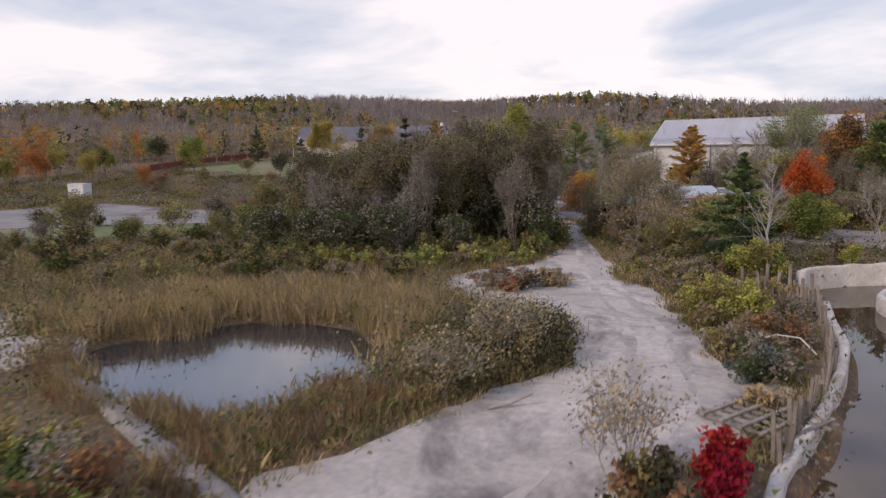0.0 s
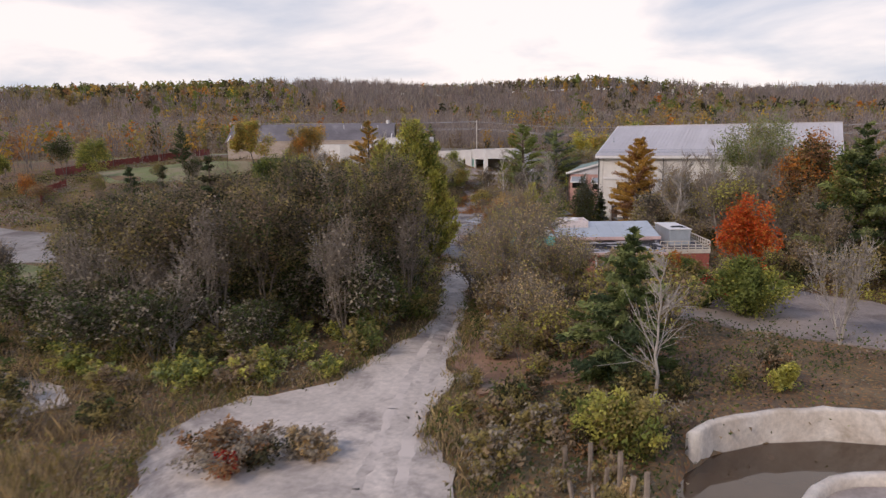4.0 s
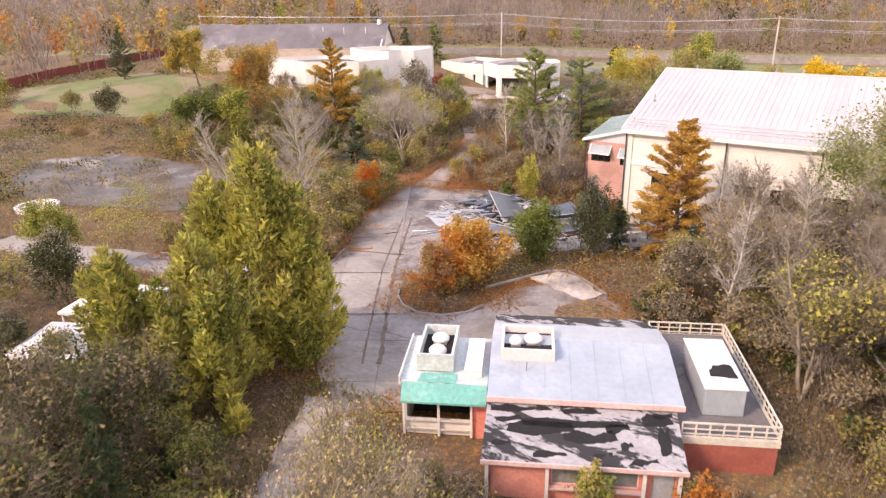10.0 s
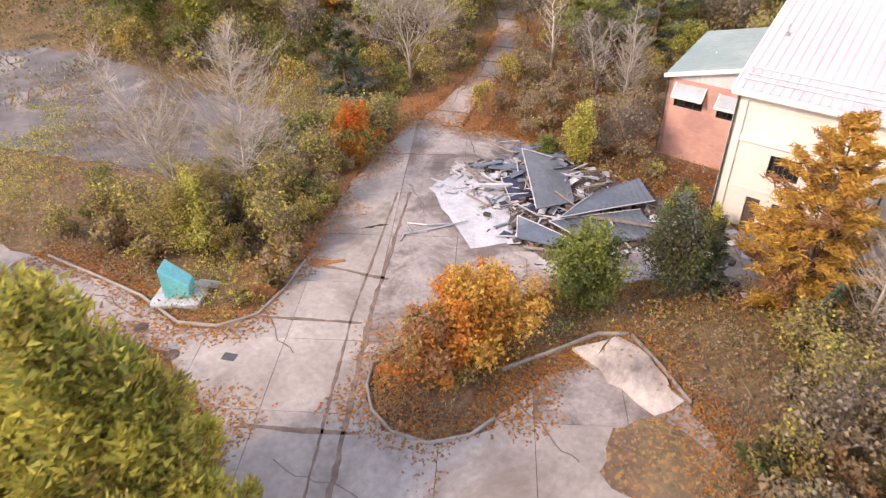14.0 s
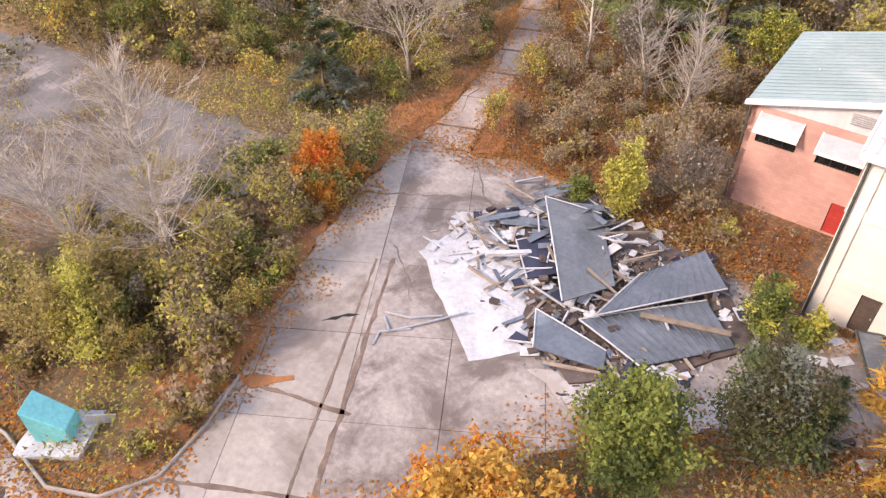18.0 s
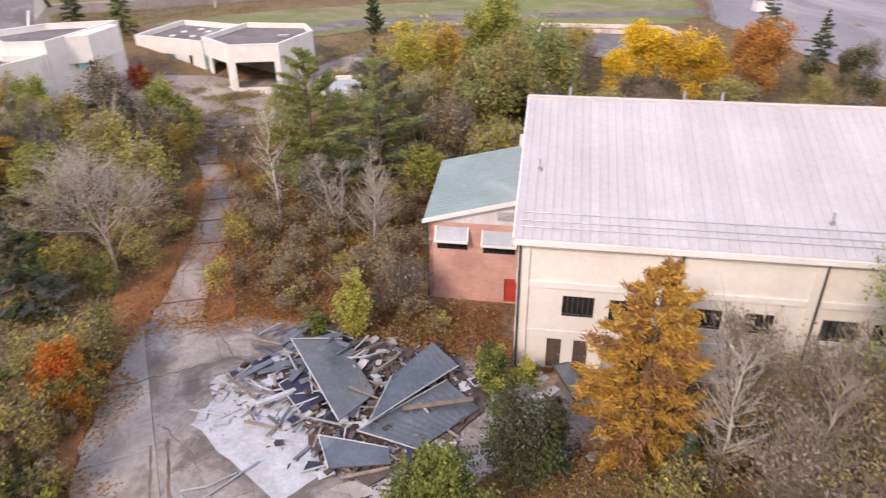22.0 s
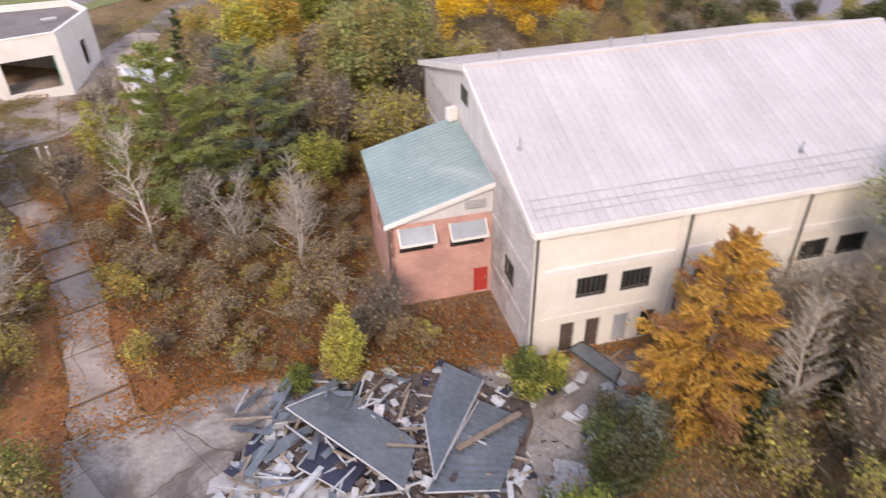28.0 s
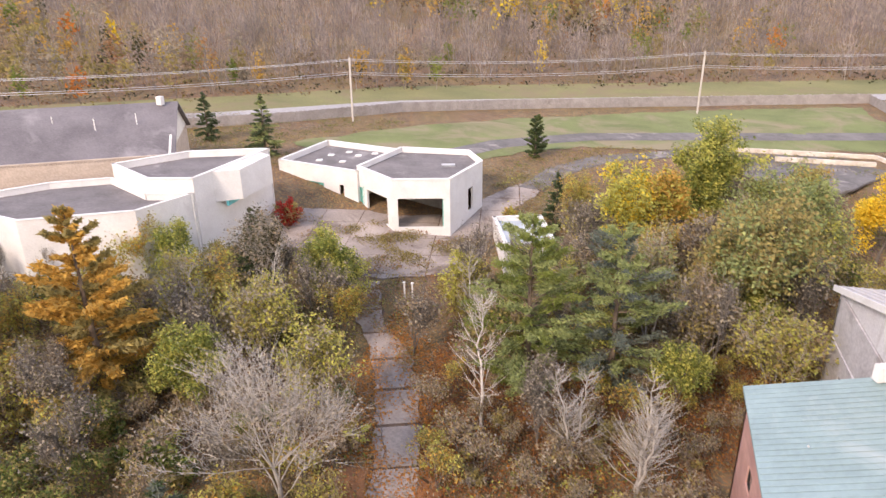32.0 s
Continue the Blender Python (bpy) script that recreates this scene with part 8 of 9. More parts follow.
def brush(n, lo, hi, seed, names, per=12, size=0.17, tall=(0.3, 1.1), wide=0.55, thin=0.25, paved=None):
    pts, rng = open_ground(n, lo, hi, seed) if paved is None else (paved, np.random.default_rng(seed))
    pts = pts[patchy(pts, 5.0, seed) > thin * rng.random(len(pts)) * 2]
    m = len(pts)
    h = rng.uniform(*tall, m) * (0.5 + patchy(pts, 7.0, seed + 3))
    k = np.repeat(np.arange(m), per)
    off = rng.normal(size=(m * per, 3)) * [wide, wide, 0.0]
    off[:, 2] = rng.random(m * per) ** 0.7 * h[k] * np.exp(-(off[:, 0] ** 2 + off[:, 1] ** 2) / (2.2 * wide) ** 2)
    base = np.column_stack([pts, ground_height(pts)])
    v, f = leaves(base[k] + off + (0, 0, 0.05), size, rng, 0.2)
    pick = np.clip((patchy(pts, 4.0, seed + 9) * 1.3 - 0.15 + rng.normal(size=m) * 0.22) * len(names), 0, len(names) - 1).astype(int)
    a, b = named(names, pick)
    tint = (a + (b - a) * rng.random((m, 1)))[k]
    return v, f, np.repeat(tint, 3, 0)


stuff("undergrowth", "dense olive and russet undergrowth between the trees", "undergrowth", *brush(13000, (-76, -6), (62, 78), 3, ["olive", "brown", "russet", "grey", "olive", "lime", "green", "brown"], 19, 0.115, (0.4, 1.8)))
stuff("undergrowth", "brown and olive scrub round the hall and plaza", "undergrowth", *brush(11000, (-60, -46), (56, 2), 4, ["brown", "olive", "grey", "russet", "olive", "brown", "lime"], 19, 0.11, (0.4, 1.8)))
stuff("undergrowth", "dark green and brown brush beside the sand track", "undergrowth", *brush(11000, (-62, -118), (52, -44), 5, ["deep", "olive", "dark", "green", "brown", "grey", "deep"], 19, 0.105, (0.35, 1.6)))
stuff("undergrowth", "low scrub on the far left of the park", "undergrowth", *brush(6000, (-150, -70), (-60, 40), 6, ["olive", "dark", "brown", "green", "grey"], 20, 0.2, (0.4, 1.8), 0.9))
stuff("undergrowth", "low scrub round the far buildings", "undergrowth", *brush(5000, (-110, 60), (60, 110), 7, ["olive", "brown", "green", "grey"], 16, 0.14, (0.2, 0.8), 0.7))

rng = np.random.default_rng(8)
pts = np.array((-58, 20)) + rng.random((5200, 2)) * (34, 34)
d = np.maximum(edge_depth(pts, FAR_PLAZA), edge_depth(pts, [p for p in NORTH_PATH]))
pts = pts[(d > 0) & (patchy(pts, 1.3, 6) > 0.36 + 0.02 * np.abs(pts[:, 1] - 40))]
stuff("undergrowth", "brown and olive weeds breaking through the far paving", "undergrowth", *brush(0, 0, 0, 9, ["brown", "olive", "russet", "grey", "olive"], 18, 0.12, (0.3, 1.1), 0.5, paved=pts))


def blades(pts, rng, per, tall, wide, names, lean=0.25, spread=0.35, thick=0.02):
    m = len(pts)
    k = np.repeat(np.arange(m), per)
    n = m * per
    base = np.column_stack([pts, ground_height(pts)])[k] + np.column_stack([rng.normal(size=(n, 2)) * spread, np.zeros(n)])
    a = rng.uniform(0, 6.283, n)
    side = np.column_stack([np.cos(a), np.sin(a), np.zeros(n)]) * (thick * rng.uniform(0.7, 1.5, n))[:, None]
    h = rng.uniform(*tall, n)
    bend = rng.normal(size=(n, 2)) * lean
    mid = base + np.column_stack([bend * h[:, None] * 0.35, h * 0.55])
    top = base + np.column_stack([bend * h[:, None], h])
    v = np.stack([base - side, base + side, mid + side * wide, top, mid - side * wide], 1).reshape(-1, 3)
    f = (np.arange(n) * 5)[:, None] + np.array([0, 1, 2, 3, 4])
    pick = rng.integers(0, len(names), m)
    lo, hi = named(names, pick)
    tint = (lo + (hi - lo) * rng.random((m, 1)))[k]
    return v, f, np.repeat(tint, 5, 0)


# bare twiggy scrub
pts, rng = open_ground(5200, (-70, -46), (56, 60), 21)
stuff("twig_scrub", "thin grey-brown leafless twigs", "scrub", *blades(pts, rng, 9, (0.5, 1.7), 0.5, ["grey", "brown", "grey", "russet"], 0.45, 0.4, 0.011))
pts, rng = open_ground(2600, (8, -34), (54, -2), 22)
stuff("twig_scrub", "tall grey-brown leafless thicket", "scrub", *blades(pts, rng, 12, (0.8, 2.2), 0.5, ["grey", "brown", "grey"], 0.45, 0.6, 0.011))
# reeds round the pond
rng = np.random.default_rng(31)
pts = np.array((-14, -113)) + rng.random((6800, 2)) * (31, 28)
d = edge_depth(pts, POND)
pts = pts[(d < 1.5 * patchy(pts, 1.1, 3) ** 2 * rng.random(len(pts)) + 0.15) & (d > -6.0 * (0.35 + 0.9 * rng.random(len(pts)))) & (edge_depth(pts, SAND_ROAD) < -0.8) & ((pts[:, 1] > -102.5) | (pts[:, 0] > 8.5) | (d > -1.0))]
front = pts[:, 1] < -101.5
stuff("reeds", "straw-coloured reeds standing round the pond", "reeds", *blades(pts[~front & (pts[:, 0] < 8.5)], rng, 22, (0.5, 1.6), 1.3, ["straw", "straw", "olive", "brown"], 0.24, 0.34, 0.009))
stuff("reeds", "short brown reeds on the near bank", "reeds", *blades(pts[front], rng, 20, (0.25, 0.95), 1.3, ["straw", "olive", "brown", "russet"], 0.3, 0.32, 0.009))
pts, rng = open_ground(2500, (-40, -100), (16, -74), 33)
stuff("dry_grass", "tall straw-coloured dry grass", "grass", *blades(pts, rng, 16, (0.3, 1.1), 1.2, ["straw", "olive", "brown"], 0.4, 0.36, 0.010))
# seeded asters and goldenrod between the pond and the track
rng = np.random.default_rng(34)
pts = np.array((3.0, -101)) + rng.random((2600, 2)) * (14, 16)
pts = pts[(edge_depth(pts, POND) < -0.6) & (edge_depth(pts, SAND_ROAD) < -0.3) & (pts[:, 0] > 12.5 - 0.55 * (pts[:, 1] + 101))]
stuff("aster_scrub", "dark green and brown weeds gone to seed beside the pond", "weeds", *brush(0, 0, 0, 35, ["dark", "olive", "deep", "brown", "olive"], 40, 0.07, (0.7, 1.7), 0.4, paved=pts))
head = np.column_stack([pts, ground_height(pts) + 0.75 + rng.random(len(pts)) * 0.6])[rng.random(len(pts)) < 0.35]
head = np.repeat(head, 9, 0) + rng.normal(size=(len(head) * 9, 3)) * (0.16, 0.16, 0.1)
v, f = leaves(head, 0.035, rng)
stuff("seed_heads", "pale fluffy seed heads on the weeds", "seed heads", v, f, np.full((len(v), 3), 0.3) * (1.0, 0.93, 0.82))
# fallen leaves along the paving
rng = np.random.default_rng(41)
pts = np.array((-34, -42)) + rng.random((460000, 2)) * (44, 86)
d = np.maximum(edge_depth(pts, PLAZA), edge_depth(pts, NORTH_PATH))
keep = (np.abs(d + 0.7) < 3.0 * rng.random(len(pts)) ** 1.4 * (0.3 + patchy(pts, 1.6, 2)) + 0.05)
pts = pts[keep][:110000]
z = np.where(d[keep][:110000] > -0.1, 0.075, 0.02) + rng.random(len(pts)) * 0.03
v, f = leaves(np.column_stack([pts, z]), 0.10, rng, 3.0, 0.7)
pick = rng.integers(0, 4, len(pts))
lo_, hi_ = named(["russet", "orange", "brown", "orange"], pick)
stuff("fallen_leaves", "drifts of fallen orange and brown leaves", "leaves", v, f, np.repeat(lo_ + (hi_ - lo_) * rng.random((len(pts), 1)), 3, 0))

# leaves lying and hanging on in the scrub by the annex
pts, rng = open_ground(64000, (-28, 1), (0, 30), 43, 0.1)
z = ground_height(pts) + 0.03 + rng.random(len(pts)) ** 3 * 0.9
v, f = leaves(np.column_stack([pts, z]), 0.085, rng, 1.0, 0.7)
lo_, hi_ = named(["russet", "russet", "gold", "russet", "brown", "russet"], rng.integers(0, 6, len(pts)))
stuff("fallen_leaves", "russet and yellow leaves over the brown scrub", "leaves", v, f, np.repeat((lo_ + (hi_ - lo_) * rng.random((len(pts), 1))) * (0.9, 0.64, 0.52), 3, 0))
# grass creeping in over the edge of the sand track
rng = np.random.default_rng(44)
pts = np.array((-8, -120)) + rng.random((26000, 2)) * (34, 82)
d = edge_depth(pts, SAND_ROAD)
pts = pts[(d < 0.75 * patchy(pts, 1.3, 5) * rng.random(len(pts)) + 0.05) & (d > -1.4) & (edge_depth(pts, POOL) < -0.5) & (edge_depth(pts, POND) < -0.2)]
stuff("edge_grass", "ragged dry grass along the sand track", "grass", *blades(pts, rng, 7, (0.12, 0.55), 1.1, ["olive", "straw", "green", "brown"], 0.5, 0.22, 0.014))


def woods(n, region, seed, names, weights, height, per, size, bare, patch_size=45.0):
    """Many far trees: stems, leafy crowns, and bare crowns of upright twigs."""
    rng = np.random.default_rng(seed)
    pts = region(n, rng)
    m = len(pts)
    h = rng.uniform(*height, m)
    z = ground_height(pts)
    r = h * rng.uniform(0.16, 0.27, m)
    pick = rng.choice(len(names), m, p=np.array(weights) / sum(weights))
    lo, hi = named(names, pick)
    col = lo + (hi - lo) * rng.random((m, 1))
    isbare = patchy(pts, patch_size, seed) + rng.normal(size=m) * 0.16 < bare
    # twig grey shifted towards lilac: distant haze put into the colour
    grey = np.array([0.31, 0.265, 0.245]) * rng.uniform(0.75, 1.3, (m, 1))
    col[isbare] = col[isbare] * 0.12 + grey[isbare] * 0.88
    k = np.repeat(np.arange(m), per)
    d = rng.normal(size=(m * per, 3))
    d /= np.linalg.norm(d, axis=1, keepdims=True)
    rad = (0.35 + 0.7 * rng.random(m * per))[:, None]
    mid = np.column_stack([pts, z + h * np.where(isbare, 0.5, 0.58)])
    at = mid[k] + d * np.column_stack([r, r, h * np.where(isbare, 0.46, 0.40)])[k] * rad
    b = isbare[k]
    v, f = leaves(at[~b], size, rng, 0.1, 0.6)
    up = np.column_stack([d[b][:, :2] * 0.5, np.full(b.sum(), 1.0)]) * (size * rng.uniform(1.6, 3.4, b.sum()))[:, None]
    vb, fb = slivers(at[b], at[b] + up, size * 0.17, rng)
    stems = np.column_stack([pts, z - 0.3, pts + rng.normal(size=(m, 2)) * 0.4, z + h * np.where(isbare, rng.uniform(0.7, 0.95, m), rng.uniform(0.5, 0.75, m)), 0.008 * h, 0.003 * h])
    v2, f2 = tubes(stems, 3)
    stem_col = np.repeat(np.where(rng.random((m, 1)) < 0.3, 0.40, 0.24) * np.array([[1.0, 0.9, 0.82]]), 6, 0)
    faces = f.tolist() + (fb + len(v)).tolist() + (f2 + len(v) + len(vb)).tolist()
    return np.concatenate([v, vb, v2]), faces, np.concatenate([np.repeat(col[k][~b], 3, 0), np.repeat(col[k][b], 3, 0), stem_col])


def past_road(near, far, lo, hi):
    def region(n, rng):
        pts = np.array(lo) + rng.random((n, 2)) * (np.array(hi) - lo)
        b = beyond_road(pts)
        return pts[(b > near) & (b < far)]
    return region


MIX = ["olive", "gold", "brown", "grey", "green", "orange", "russet", "dark", "yellow"]
stuff("far_woods", "mixed autumn woods beyond the road, half of them bare", "woods", *woods(5200, past_road(20, 95, (-330, -60), (330, 380)), 51, MIX, [3, 2.0, 3, 4, 1.2, 0.3, 0.8, 1.0, 0.4], (8, 16), 90, 0.55, 0.68))
stuff("far_woods", "mixed autumn woods on the rising ground", "woods", *woods(9000, past_road(80, 330, (-520, -120), (480, 640)), 52, MIX, [3, 1.8, 3, 4, 1.5, 0.4, 0.8, 1.5, 0.4], (10, 18), 50, 0.95, 0.66))
stuff("far_woods", "wooded ridge in autumn colours", "woods", *woods(11000, past_road(300, 980, (-900, 0), (760, 1250)), 53, MIX, [4, 1.4, 1.5, 2, 4, 0.4, 0.6, 3, 0.2], (13, 20), 34, 2.0, 0.5, 120.0))


stuff("far_woods", "taller leafy trees at the edge of the far woods", "woods", *woods(900, past_road(17, 50, (-300, -40), (260, 300)), 58, MIX, [4, 2, 2, 1, 2.5, 1.2, 1.5, 1.2, 0.6], (6, 13), 130, 0.5, 0.3, 12.0))
rng = np.random.default_rng(57)
pts = past_road(17, 75, (-300, -40), (260, 300))(16000, rng)
base = np.column_stack([pts, ground_height(pts) + 0.4])
k = np.repeat(np.arange(len(pts)), 7)
v, f = leaves(base[k] + rng.normal(size=(len(k), 3)) * (1.0, 1.0, 0.6), 0.42, rng, 0.1)
lo_, hi_ = named(["brown", "dark", "russet", "grey", "brown", "olive"], rng.integers(0, 6, len(pts)))
stuff("far_undergrowth", "brown undergrowth at the edge of the far woods", "undergrowth", v, f, np.repeat((lo_ * 0.8)[k], 3, 0))


def left_side(n, rng):
    pts = np.array((-420, -330)) + rng.random((n, 2)) * (280, 400)
    return pts[(beyond_road(pts) < -12) & (pts[:, 0] < -142 - 0.0 * pts[:, 1])]


def right_side(n, rng):
    pts = np.array((58, -330)) + rng.random((n, 2)) * (240, 330)
    return pts[edge_depth(pts, LOT_POLY) < -4]


stuff("side_woods", "mixed autumn woods along the park's edge", "woods", *woods(1900, left_side, 54, MIX, [3, 2, 3, 3, 2, 1.5, 2, 2, 0.4], (10, 17), 60, 0.75, 0.45))
stuff("side_woods", "mixed autumn woods along the park's edge", "woods", *woods(700, right_side, 55, MIX, [3, 2, 3, 3, 2, 1.5, 2, 2, 0.6], (9, 16), 60, 0.7, 0.35))

# ---- paving: slabs with open joints ----
def paving(name, poly, turn, wide, deep, joint, mat, label, seed, origin=(0, 0), z=0.07, rough=None):
    bed_ = patch(name, poly, z - 0.05, surface("joint_soil_%d" % seed, (0.17, 0.11, 0.075), (0.09, 0.06, 0.045), 0.95, 0.8, 6.0, (0.30, 0.14, 0.05), (0.54, 0.62), bump=0.5), label, "paving", 0.35, 1.0, 0.2, seed)
    rnd_ = random.Random(seed)
    c, s = math.cos(radians(turn)), math.sin(radians(turn))
    loc = [((x - origin[0]) * c + (y - origin[1]) * s, -(x - origin[0]) * s + (y - origin[1]) * c) for x, y in ragged(poly, 0.9, 0.22, seed)]
    lo, hi = np.min(loc, 0), np.max(loc, 0)
    us = np.arange(math.floor(lo[0] / wide) * wide, hi[0] + wide, wide)
    vs = np.arange(math.floor(lo[1] / deep) * deep, hi[1] + deep, deep)
    for u in us:
        for v in vs:
            j = joint * rnd_.uniform(0.5, 1.6)
            cell = [(u + j, v + j), (u + wide - j, v + j), (u + wide - j, v + deep - j), (u + j, v + deep - j)]
            got = clipped(loc, cell)
            if len(got) < 3:
                continue
            area = 0.5 * abs(sum(a[0] * b[1] - b[0] * a[1] for a, b in zip(got, got[1:] + got[:1])))
            if area < 0.35:
                continue
            pts = [(origin[0] + a * c - b * s, origin[1] + a * s + b * c) for a, b in got]
            bm = bmesh.new()
            zt = z + rnd_.uniform(-0.012, 0.012)
            top = [bm.verts.new((x, y, zt)) for x, y in pts]
            low = [bm.verts.new((x, y, zt - 0.12)) for x, y in pts]
            try:
                bm.faces.new(top)
                for k in range(len(pts)):
                    bm.faces.new((low[k], low[(k + 1) % len(pts)], top[(k + 1) % len(pts)], top[k]))
            except ValueError:
                bm.free()
                continue
            bmesh.ops.recalc_face_normals(bm, faces=bm.faces[:])
            cx, cy = sum(q[0] for q in pts) / len(pts), sum(q[1] for q in pts) / len(pts)
            part("slab", bm, rough if rough and (cx + 16) * 0.87 + (cy + 14.8) * 0.49 > 0 and cy > -22 else mat, bed_)


paving("plaza", PLAZA, 32.5, 4.5, 5.2, 0.014, CONCRETE, "pale concrete plaza of large worn slabs", 21, (-16.4, -14.8), rough=CONCRETE_ROUGH)
paving("north_path", NORTH_PATH, 20.5, 9.0, 4.4, 0.13, CONCRETE_DARK, "concrete slab path strewn with leaves", 22, (-31.5, 6))
paving("far_plaza", FAR_PLAZA, 10, 5.0, 5.0, 0.05, CONCRETE_DARK, "brown weathered paving before the pavilion", 23, (-40, 50), 0.06)
# the drain seam along the plaza, and joints filled with leaves
SEAM = surface("seam_litter", (0.24, 0.17, 0.125), (0.12, 0.085, 0.07), 0.95, 1.2, 7.0, bump=0.5)
for n, (p, q, w) in enumerate((((-3.5, -35.0), (-12.2, -21.6), 0.28), ((-12.2, -21.6), (-18.9, -9.6), 0.22), ((-4.5, -35.5), (-13.0, -22.3), 0.14), ((-13.0, -22.3), (-19.6, -10.2), 0.12), ((-19.5, -20.5), (-13.4, -18.6), 0.2), ((-17.2, -25.6), (-12.0, -22.6), 0.16), ((-11.8, -31.6), (-6.8, -28.6), 0.25))):
    d = Vector(q) - Vector(p)
    side_ = Vector((-d.y, d.x)).normalized() * w / 2
    poly = ragged([(p[0] - side_.x, p[1] - side_.y), (q[0] - side_.x, q[1] - side_.y), (q[0] + side_.x, q[1] + side_.y), (p[0] + side_.x, p[1] + side_.y)], 0.5, w * 0.32, 60 + n)
    patch("joint_%d" % (n + 1), poly, 0.09, SEAM, "litter-filled joint in the plaza paving", "joint", 0.05, 5, 0, 1)
for n, (x, y, r_) in enumerate(((-21.9, -30.2, 0.42), (-18.6, -30.5, 0.4))):
    patch("manhole_%d" % (n + 1), [(x + r_ * math.cos(a), y + r_ * math.sin(a)) for a in np.linspace(0, 2 * math.pi, 17)[:-1]], 0.095, RUST, "round rusty manhole cover", "manhole cover", 0.05, 9, 0, 1)
patch("leaf_drift", [(-19.3, -20.1), (-18.0, -19.5), (-16.9, -18.6), (-16.7, -18.9), (-17.6, -19.9), (-18.6, -20.5)], 0.095, LEAF_BED, "drift of orange leaves lying on the plaza", "leaf litter", 0.05, 0.4, 0.15, 12)
patch("drain_grate", [(-16.2, -29.2), (-15.5, -28.9), (-15.7, -28.4), (-16.4, -28.7)], 0.096, PIPE, "square dark drain grate", "drain", 0.05, 9, 0, 1)
patch("tar_mark", ragged([(-18.5, -15.4), (-17.6, -14.3), (-17.4, -13.9), (-17.9, -14.2), (-18.3, -14.9)], 0.3, 0.08, 3), 0.094, DARK, "black torn mark on the paving", "mark", 0.05, 9, 0, 1)
patch("sand_bed", [(-1.4, -17.6), (0.4, -15.2), (2.2, -15.6), (5.0, -17.8), (4.0, -19.2), (1.4, -18.6)], 0.16, SAND, "pale heap of sand within the kerb", "sand", 0.3, 0.8, 0.2, 5)
patch("dirt_bed", [(2.6, -21.4), (4.4, -19.4), (7.6, -20.0), (9.4, -22.6), (8.6, -25.4), (6.2, -24.0), (4.0, -24.6)], 0.085, GROUND, "brown dirt and leaves over the paving", "dirt", 0.3, 0.7, 0.3, 6)
KERB = CONCRETE
rim_wall("kerb", [(-9.4, -24.6), (-8.6, -26.0), (-7.3, -27.1), (-5.6, -27.6), (-3.8, -27.1), (-2.5, -25.6), (-2.1, -24.0)], 0.16, -0.1, 0.2, KERB, "round concrete kerb of the planting island", "kerb", 0.01, seed=11)
rim_wall("kerb", [(-3.6, -21.0), (-2.2, -18.4), (-0.8, -15.6), (0.6, -14.6)], 0.16, -0.1, 0.2, KERB, "straight concrete kerb", "kerb", 0.01, seed=12)
rim_wall("kerb", [(0.8, -14.6), (3.0, -15.9), (5.2, -17.5)], 0.16, -0.1, 0.2, KERB, "straight concrete kerb", "kerb", 0.01, seed=13)
rim_wall("kerb", [(-33, -29.6), (-28, -28.9), (-24.4, -28.5), (-20.6, -28.7), (-18.5, -27.6), (-17.4, -25.6), (-17.9, -23), (-19.0, -20.2)], 0.16, -0.1, 0.2, KERB, "curved concrete kerb of the planting bed", "kerb", 0.01, seed=14)

# cracks wandering over the slabs
CRACK = surface("crack_soil", (0.19, 0.15, 0.12), (0.11, 0.088, 0.074), 0.95, 2.0, 9.0, bump=0.4)


def crack(n, p, q, w, seed):
    rnd_ = random.Random(seed)
    steps = max(4, int(math.hypot(q[0] - p[0], q[1] - p[1]) / 0.45))
    nx_, ny_ = -(q[1] - p[1]), q[0] - p[0]
    d = math.hypot(nx_, ny_)
    nx_, ny_ = nx_ / d, ny_ / d
    off, lo, hi = 0.0, [], []
    for k in range(steps + 1):
        f = k / steps
        off += rnd_.uniform(-0.22, 0.22)
        x, y = p[0] + (q[0] - p[0]) * f + nx_ * off, p[1] + (q[1] - p[1]) * f + ny_ * off
        half = w * rnd_.uniform(0.15, 1.2) * 0.35 + 0.006
        lo.append((x - nx_ * half, y - ny_ * half))
        hi.append((x + nx_ * half, y + ny_ * half))
    patch("crack_%d" % n, lo + hi[::-1], 0.088, CRACK, "dirt-filled crack in the paving", "crack", 0.04, 50, 0, 1)


for n, (p, q, w) in enumerate([((-24.6, -6), (-19.5, -3.2), 0.10), ((-18.2, -25), (-13.4, -26.6), 0.06), ((-16.4, -3), (-22, 1.2), 0.12), ((-9, -32), (-3.6, -30.2), 0.07), ((-25.4, 4.4), (-27.2, 9.2), 0.08), ((-28.2, 13), (-30.4, 17.6), 0.08), ((-4, -22), (2.5, -23.4), 0.07), ((-19.6, -8.6), (-15.8, -11.4), 0.08), ((-32, -30.6), (-23, -30.4), 0.06)]):
    crack(n + 1, p, q, w, 80 + n)

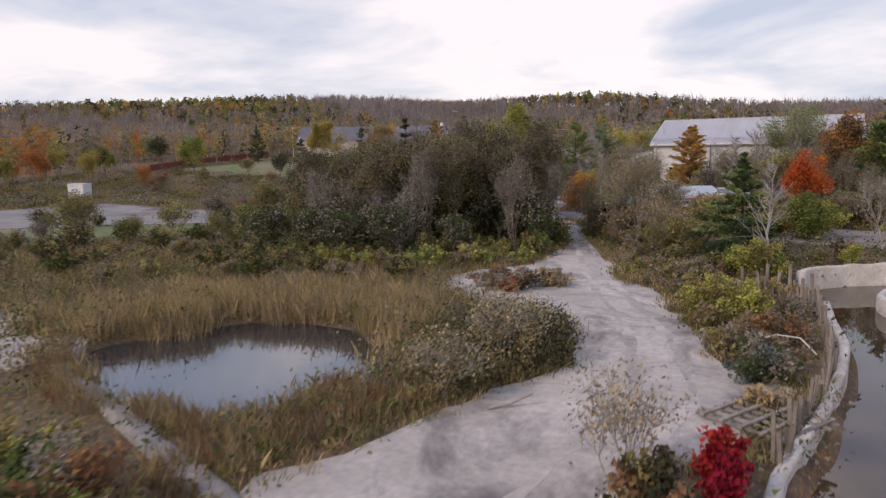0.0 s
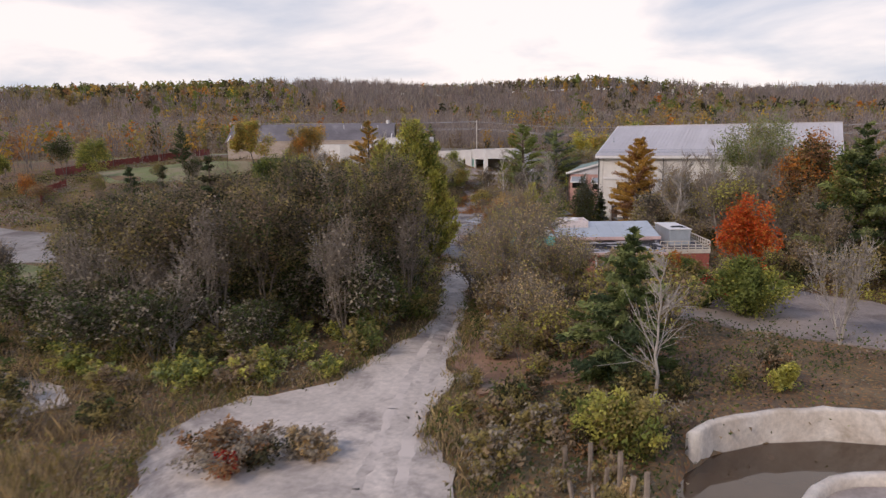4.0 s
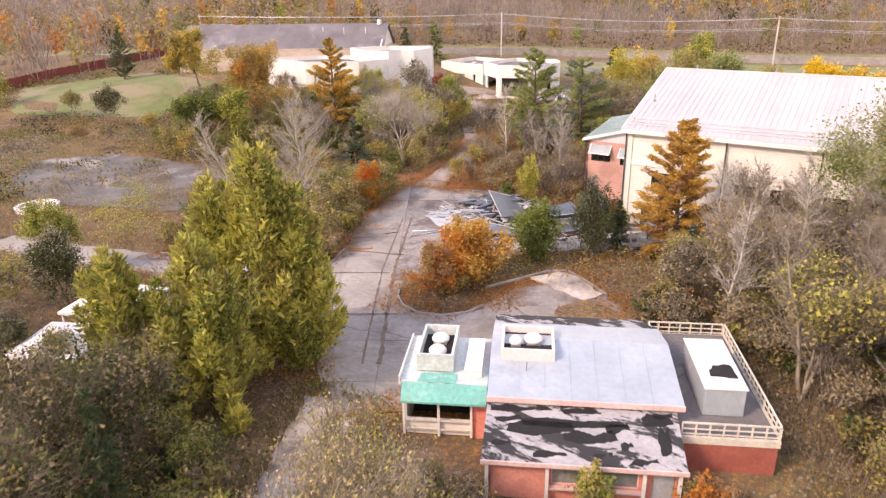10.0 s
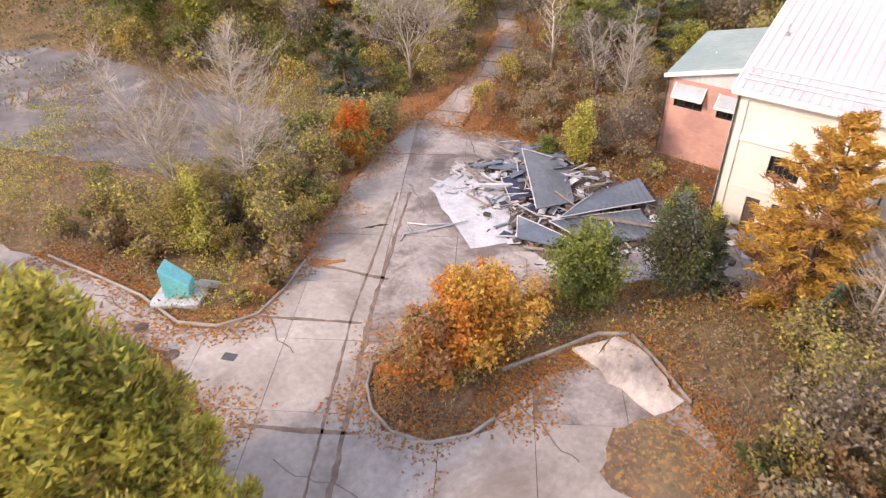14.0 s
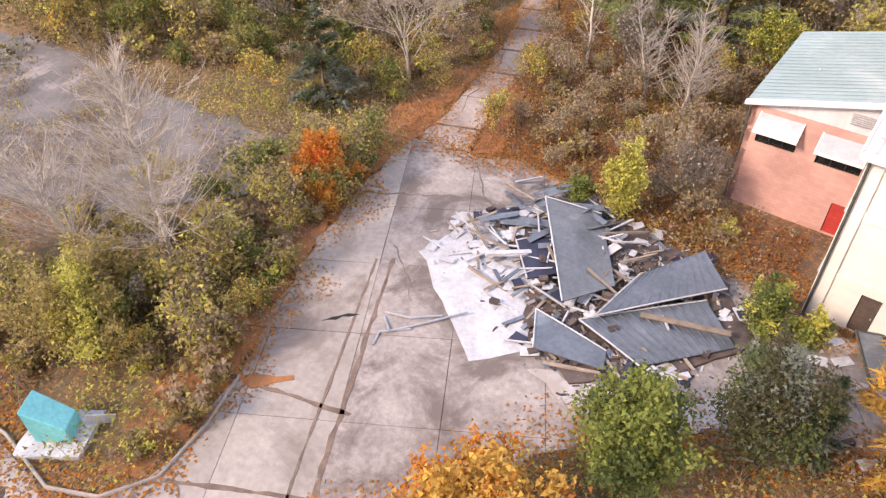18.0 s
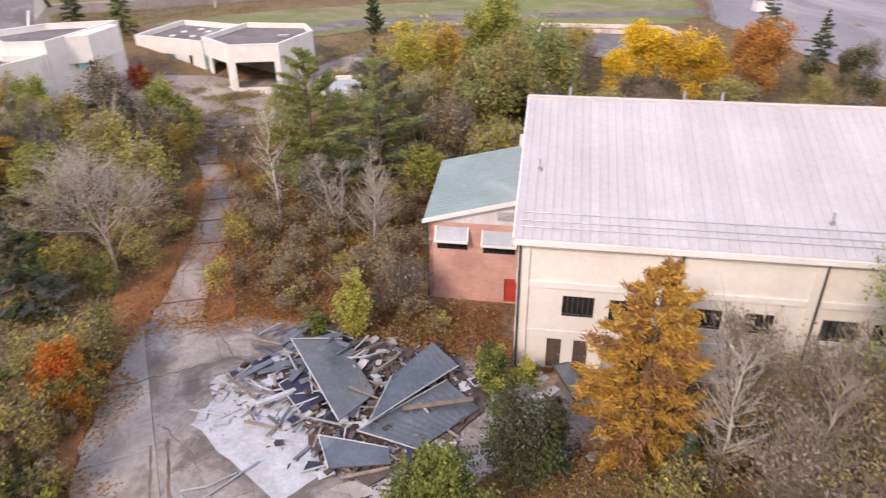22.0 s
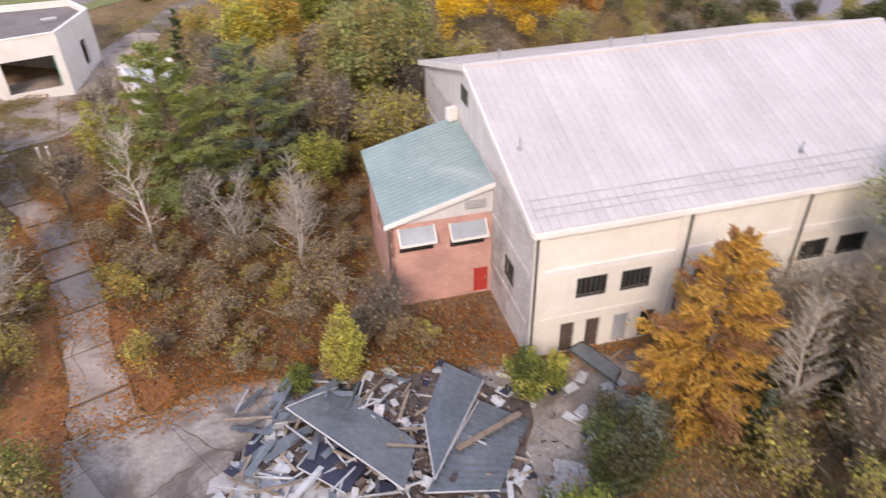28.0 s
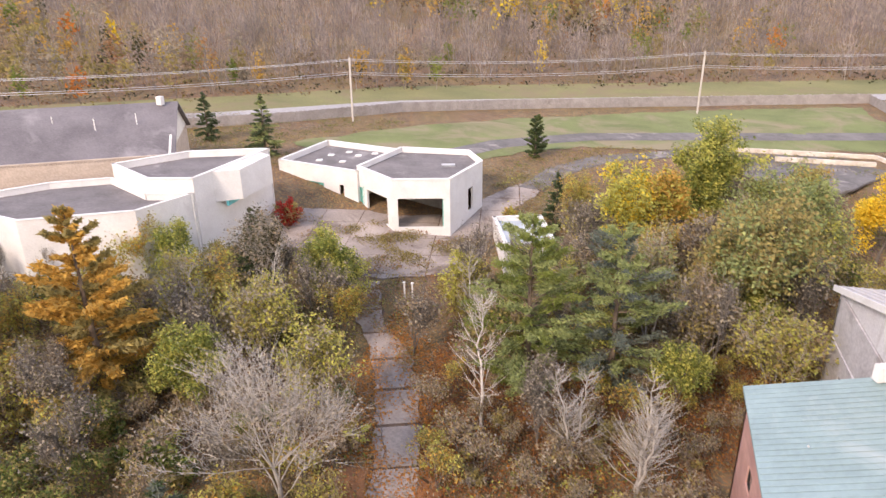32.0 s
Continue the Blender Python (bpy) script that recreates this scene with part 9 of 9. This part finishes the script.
# wheel ruts worn into the sand track
RUT = surface("rut_sand", (0.53, 0.455, 0.39), (0.37, 0.31, 0.265), 0.95, 0.3, 4.0, (0.62, 0.53, 0.455), (0.47, 0.58), bump=0.5)
for n, line in enumerate(([(17.4, -111), (18.2, -104), (18.8, -98), (16.8, -90), (13.2, -82), (10.4, -75), (7.2, -66), (4.0, -57)], [(19.4, -111), (20.2, -104), (20.9, -98), (18.6, -90), (14.9, -82), (11.4, -74.4), (8.6, -66), (5.2, -57)])):
    for k, (p, q) in enumerate(zip(line, line[1:])):
        d = Vector(q) - Vector(p)
        side_ = Vector((-d.y, d.x)).normalized() * (0.16 + 0.05 * ((n + k) % 3))
        poly = ragged([(p[0] - side_.x, p[1] - side_.y), (q[0] - side_.x, q[1] - side_.y), (q[0] + side_.x, q[1] + side_.y), (p[0] + side_.x, p[1] + side_.y)], 0.5, 0.12, 90 + n * 10 + k)
        patch("rut_%d" % (n * 10 + k + 1), poly, 0.056, RUT, "darker wheel rut in the sand track", "rut", 0.03, 5, 0, 1)

# ---- far places scaled about the late camera point: rising land fitted to that view ----
# close to the camera's last stretch, so scaling leaves those views unchanged
VIEW_POINT = Vector((-14.0, -22.0, 29.8))


def view_scale(pts):
    """How much nearer and higher each place is scaled about the late camera point: 1 on the level part."""
    dx, dy = pts[:, 0] - VIEW_POINT.x, pts[:, 1] - VIEW_POINT.y
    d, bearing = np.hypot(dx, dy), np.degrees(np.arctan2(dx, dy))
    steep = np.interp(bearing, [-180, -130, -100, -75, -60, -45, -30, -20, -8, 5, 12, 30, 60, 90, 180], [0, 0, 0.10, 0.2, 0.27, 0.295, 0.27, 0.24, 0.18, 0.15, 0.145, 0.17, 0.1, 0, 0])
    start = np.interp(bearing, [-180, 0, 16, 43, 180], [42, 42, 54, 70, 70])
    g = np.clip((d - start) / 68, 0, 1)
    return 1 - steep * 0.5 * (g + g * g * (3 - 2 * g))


def scale_mesh_to_view(me):
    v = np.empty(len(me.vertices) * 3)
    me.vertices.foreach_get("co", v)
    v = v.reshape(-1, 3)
    k = view_scale(v)
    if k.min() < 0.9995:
        me.vertices.foreach_set("co", (np.array(VIEW_POINT) + (v - np.array(VIEW_POINT)) * k[:, None]).ravel())
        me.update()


def scaled_to_view(ob, at):
    k = float(view_scale(np.array([[at[0], at[1]]]))[0])
    ob.matrix_basis = Matrix.Translation(VIEW_POINT) @ Matrix.Scale(k, 4) @ Matrix.Translation(-VIEW_POINT) @ ob.matrix_basis


# whole things shrink with distance here, sized to fit the late camera view
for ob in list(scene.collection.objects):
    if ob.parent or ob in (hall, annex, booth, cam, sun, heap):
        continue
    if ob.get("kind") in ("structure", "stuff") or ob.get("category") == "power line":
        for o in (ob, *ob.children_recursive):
            scale_mesh_to_view(o.data)
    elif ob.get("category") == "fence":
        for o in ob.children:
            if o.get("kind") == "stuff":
                scale_mesh_to_view(o.data)
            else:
                scaled_to_view(o, o.matrix_basis.translation)
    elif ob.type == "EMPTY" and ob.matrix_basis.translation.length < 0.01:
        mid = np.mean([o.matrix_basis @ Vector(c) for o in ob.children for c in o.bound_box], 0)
        scaled_to_view(ob, (-44, 64) if ob is pav else mid)
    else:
        scaled_to_view(ob, ob.matrix_basis.translation)
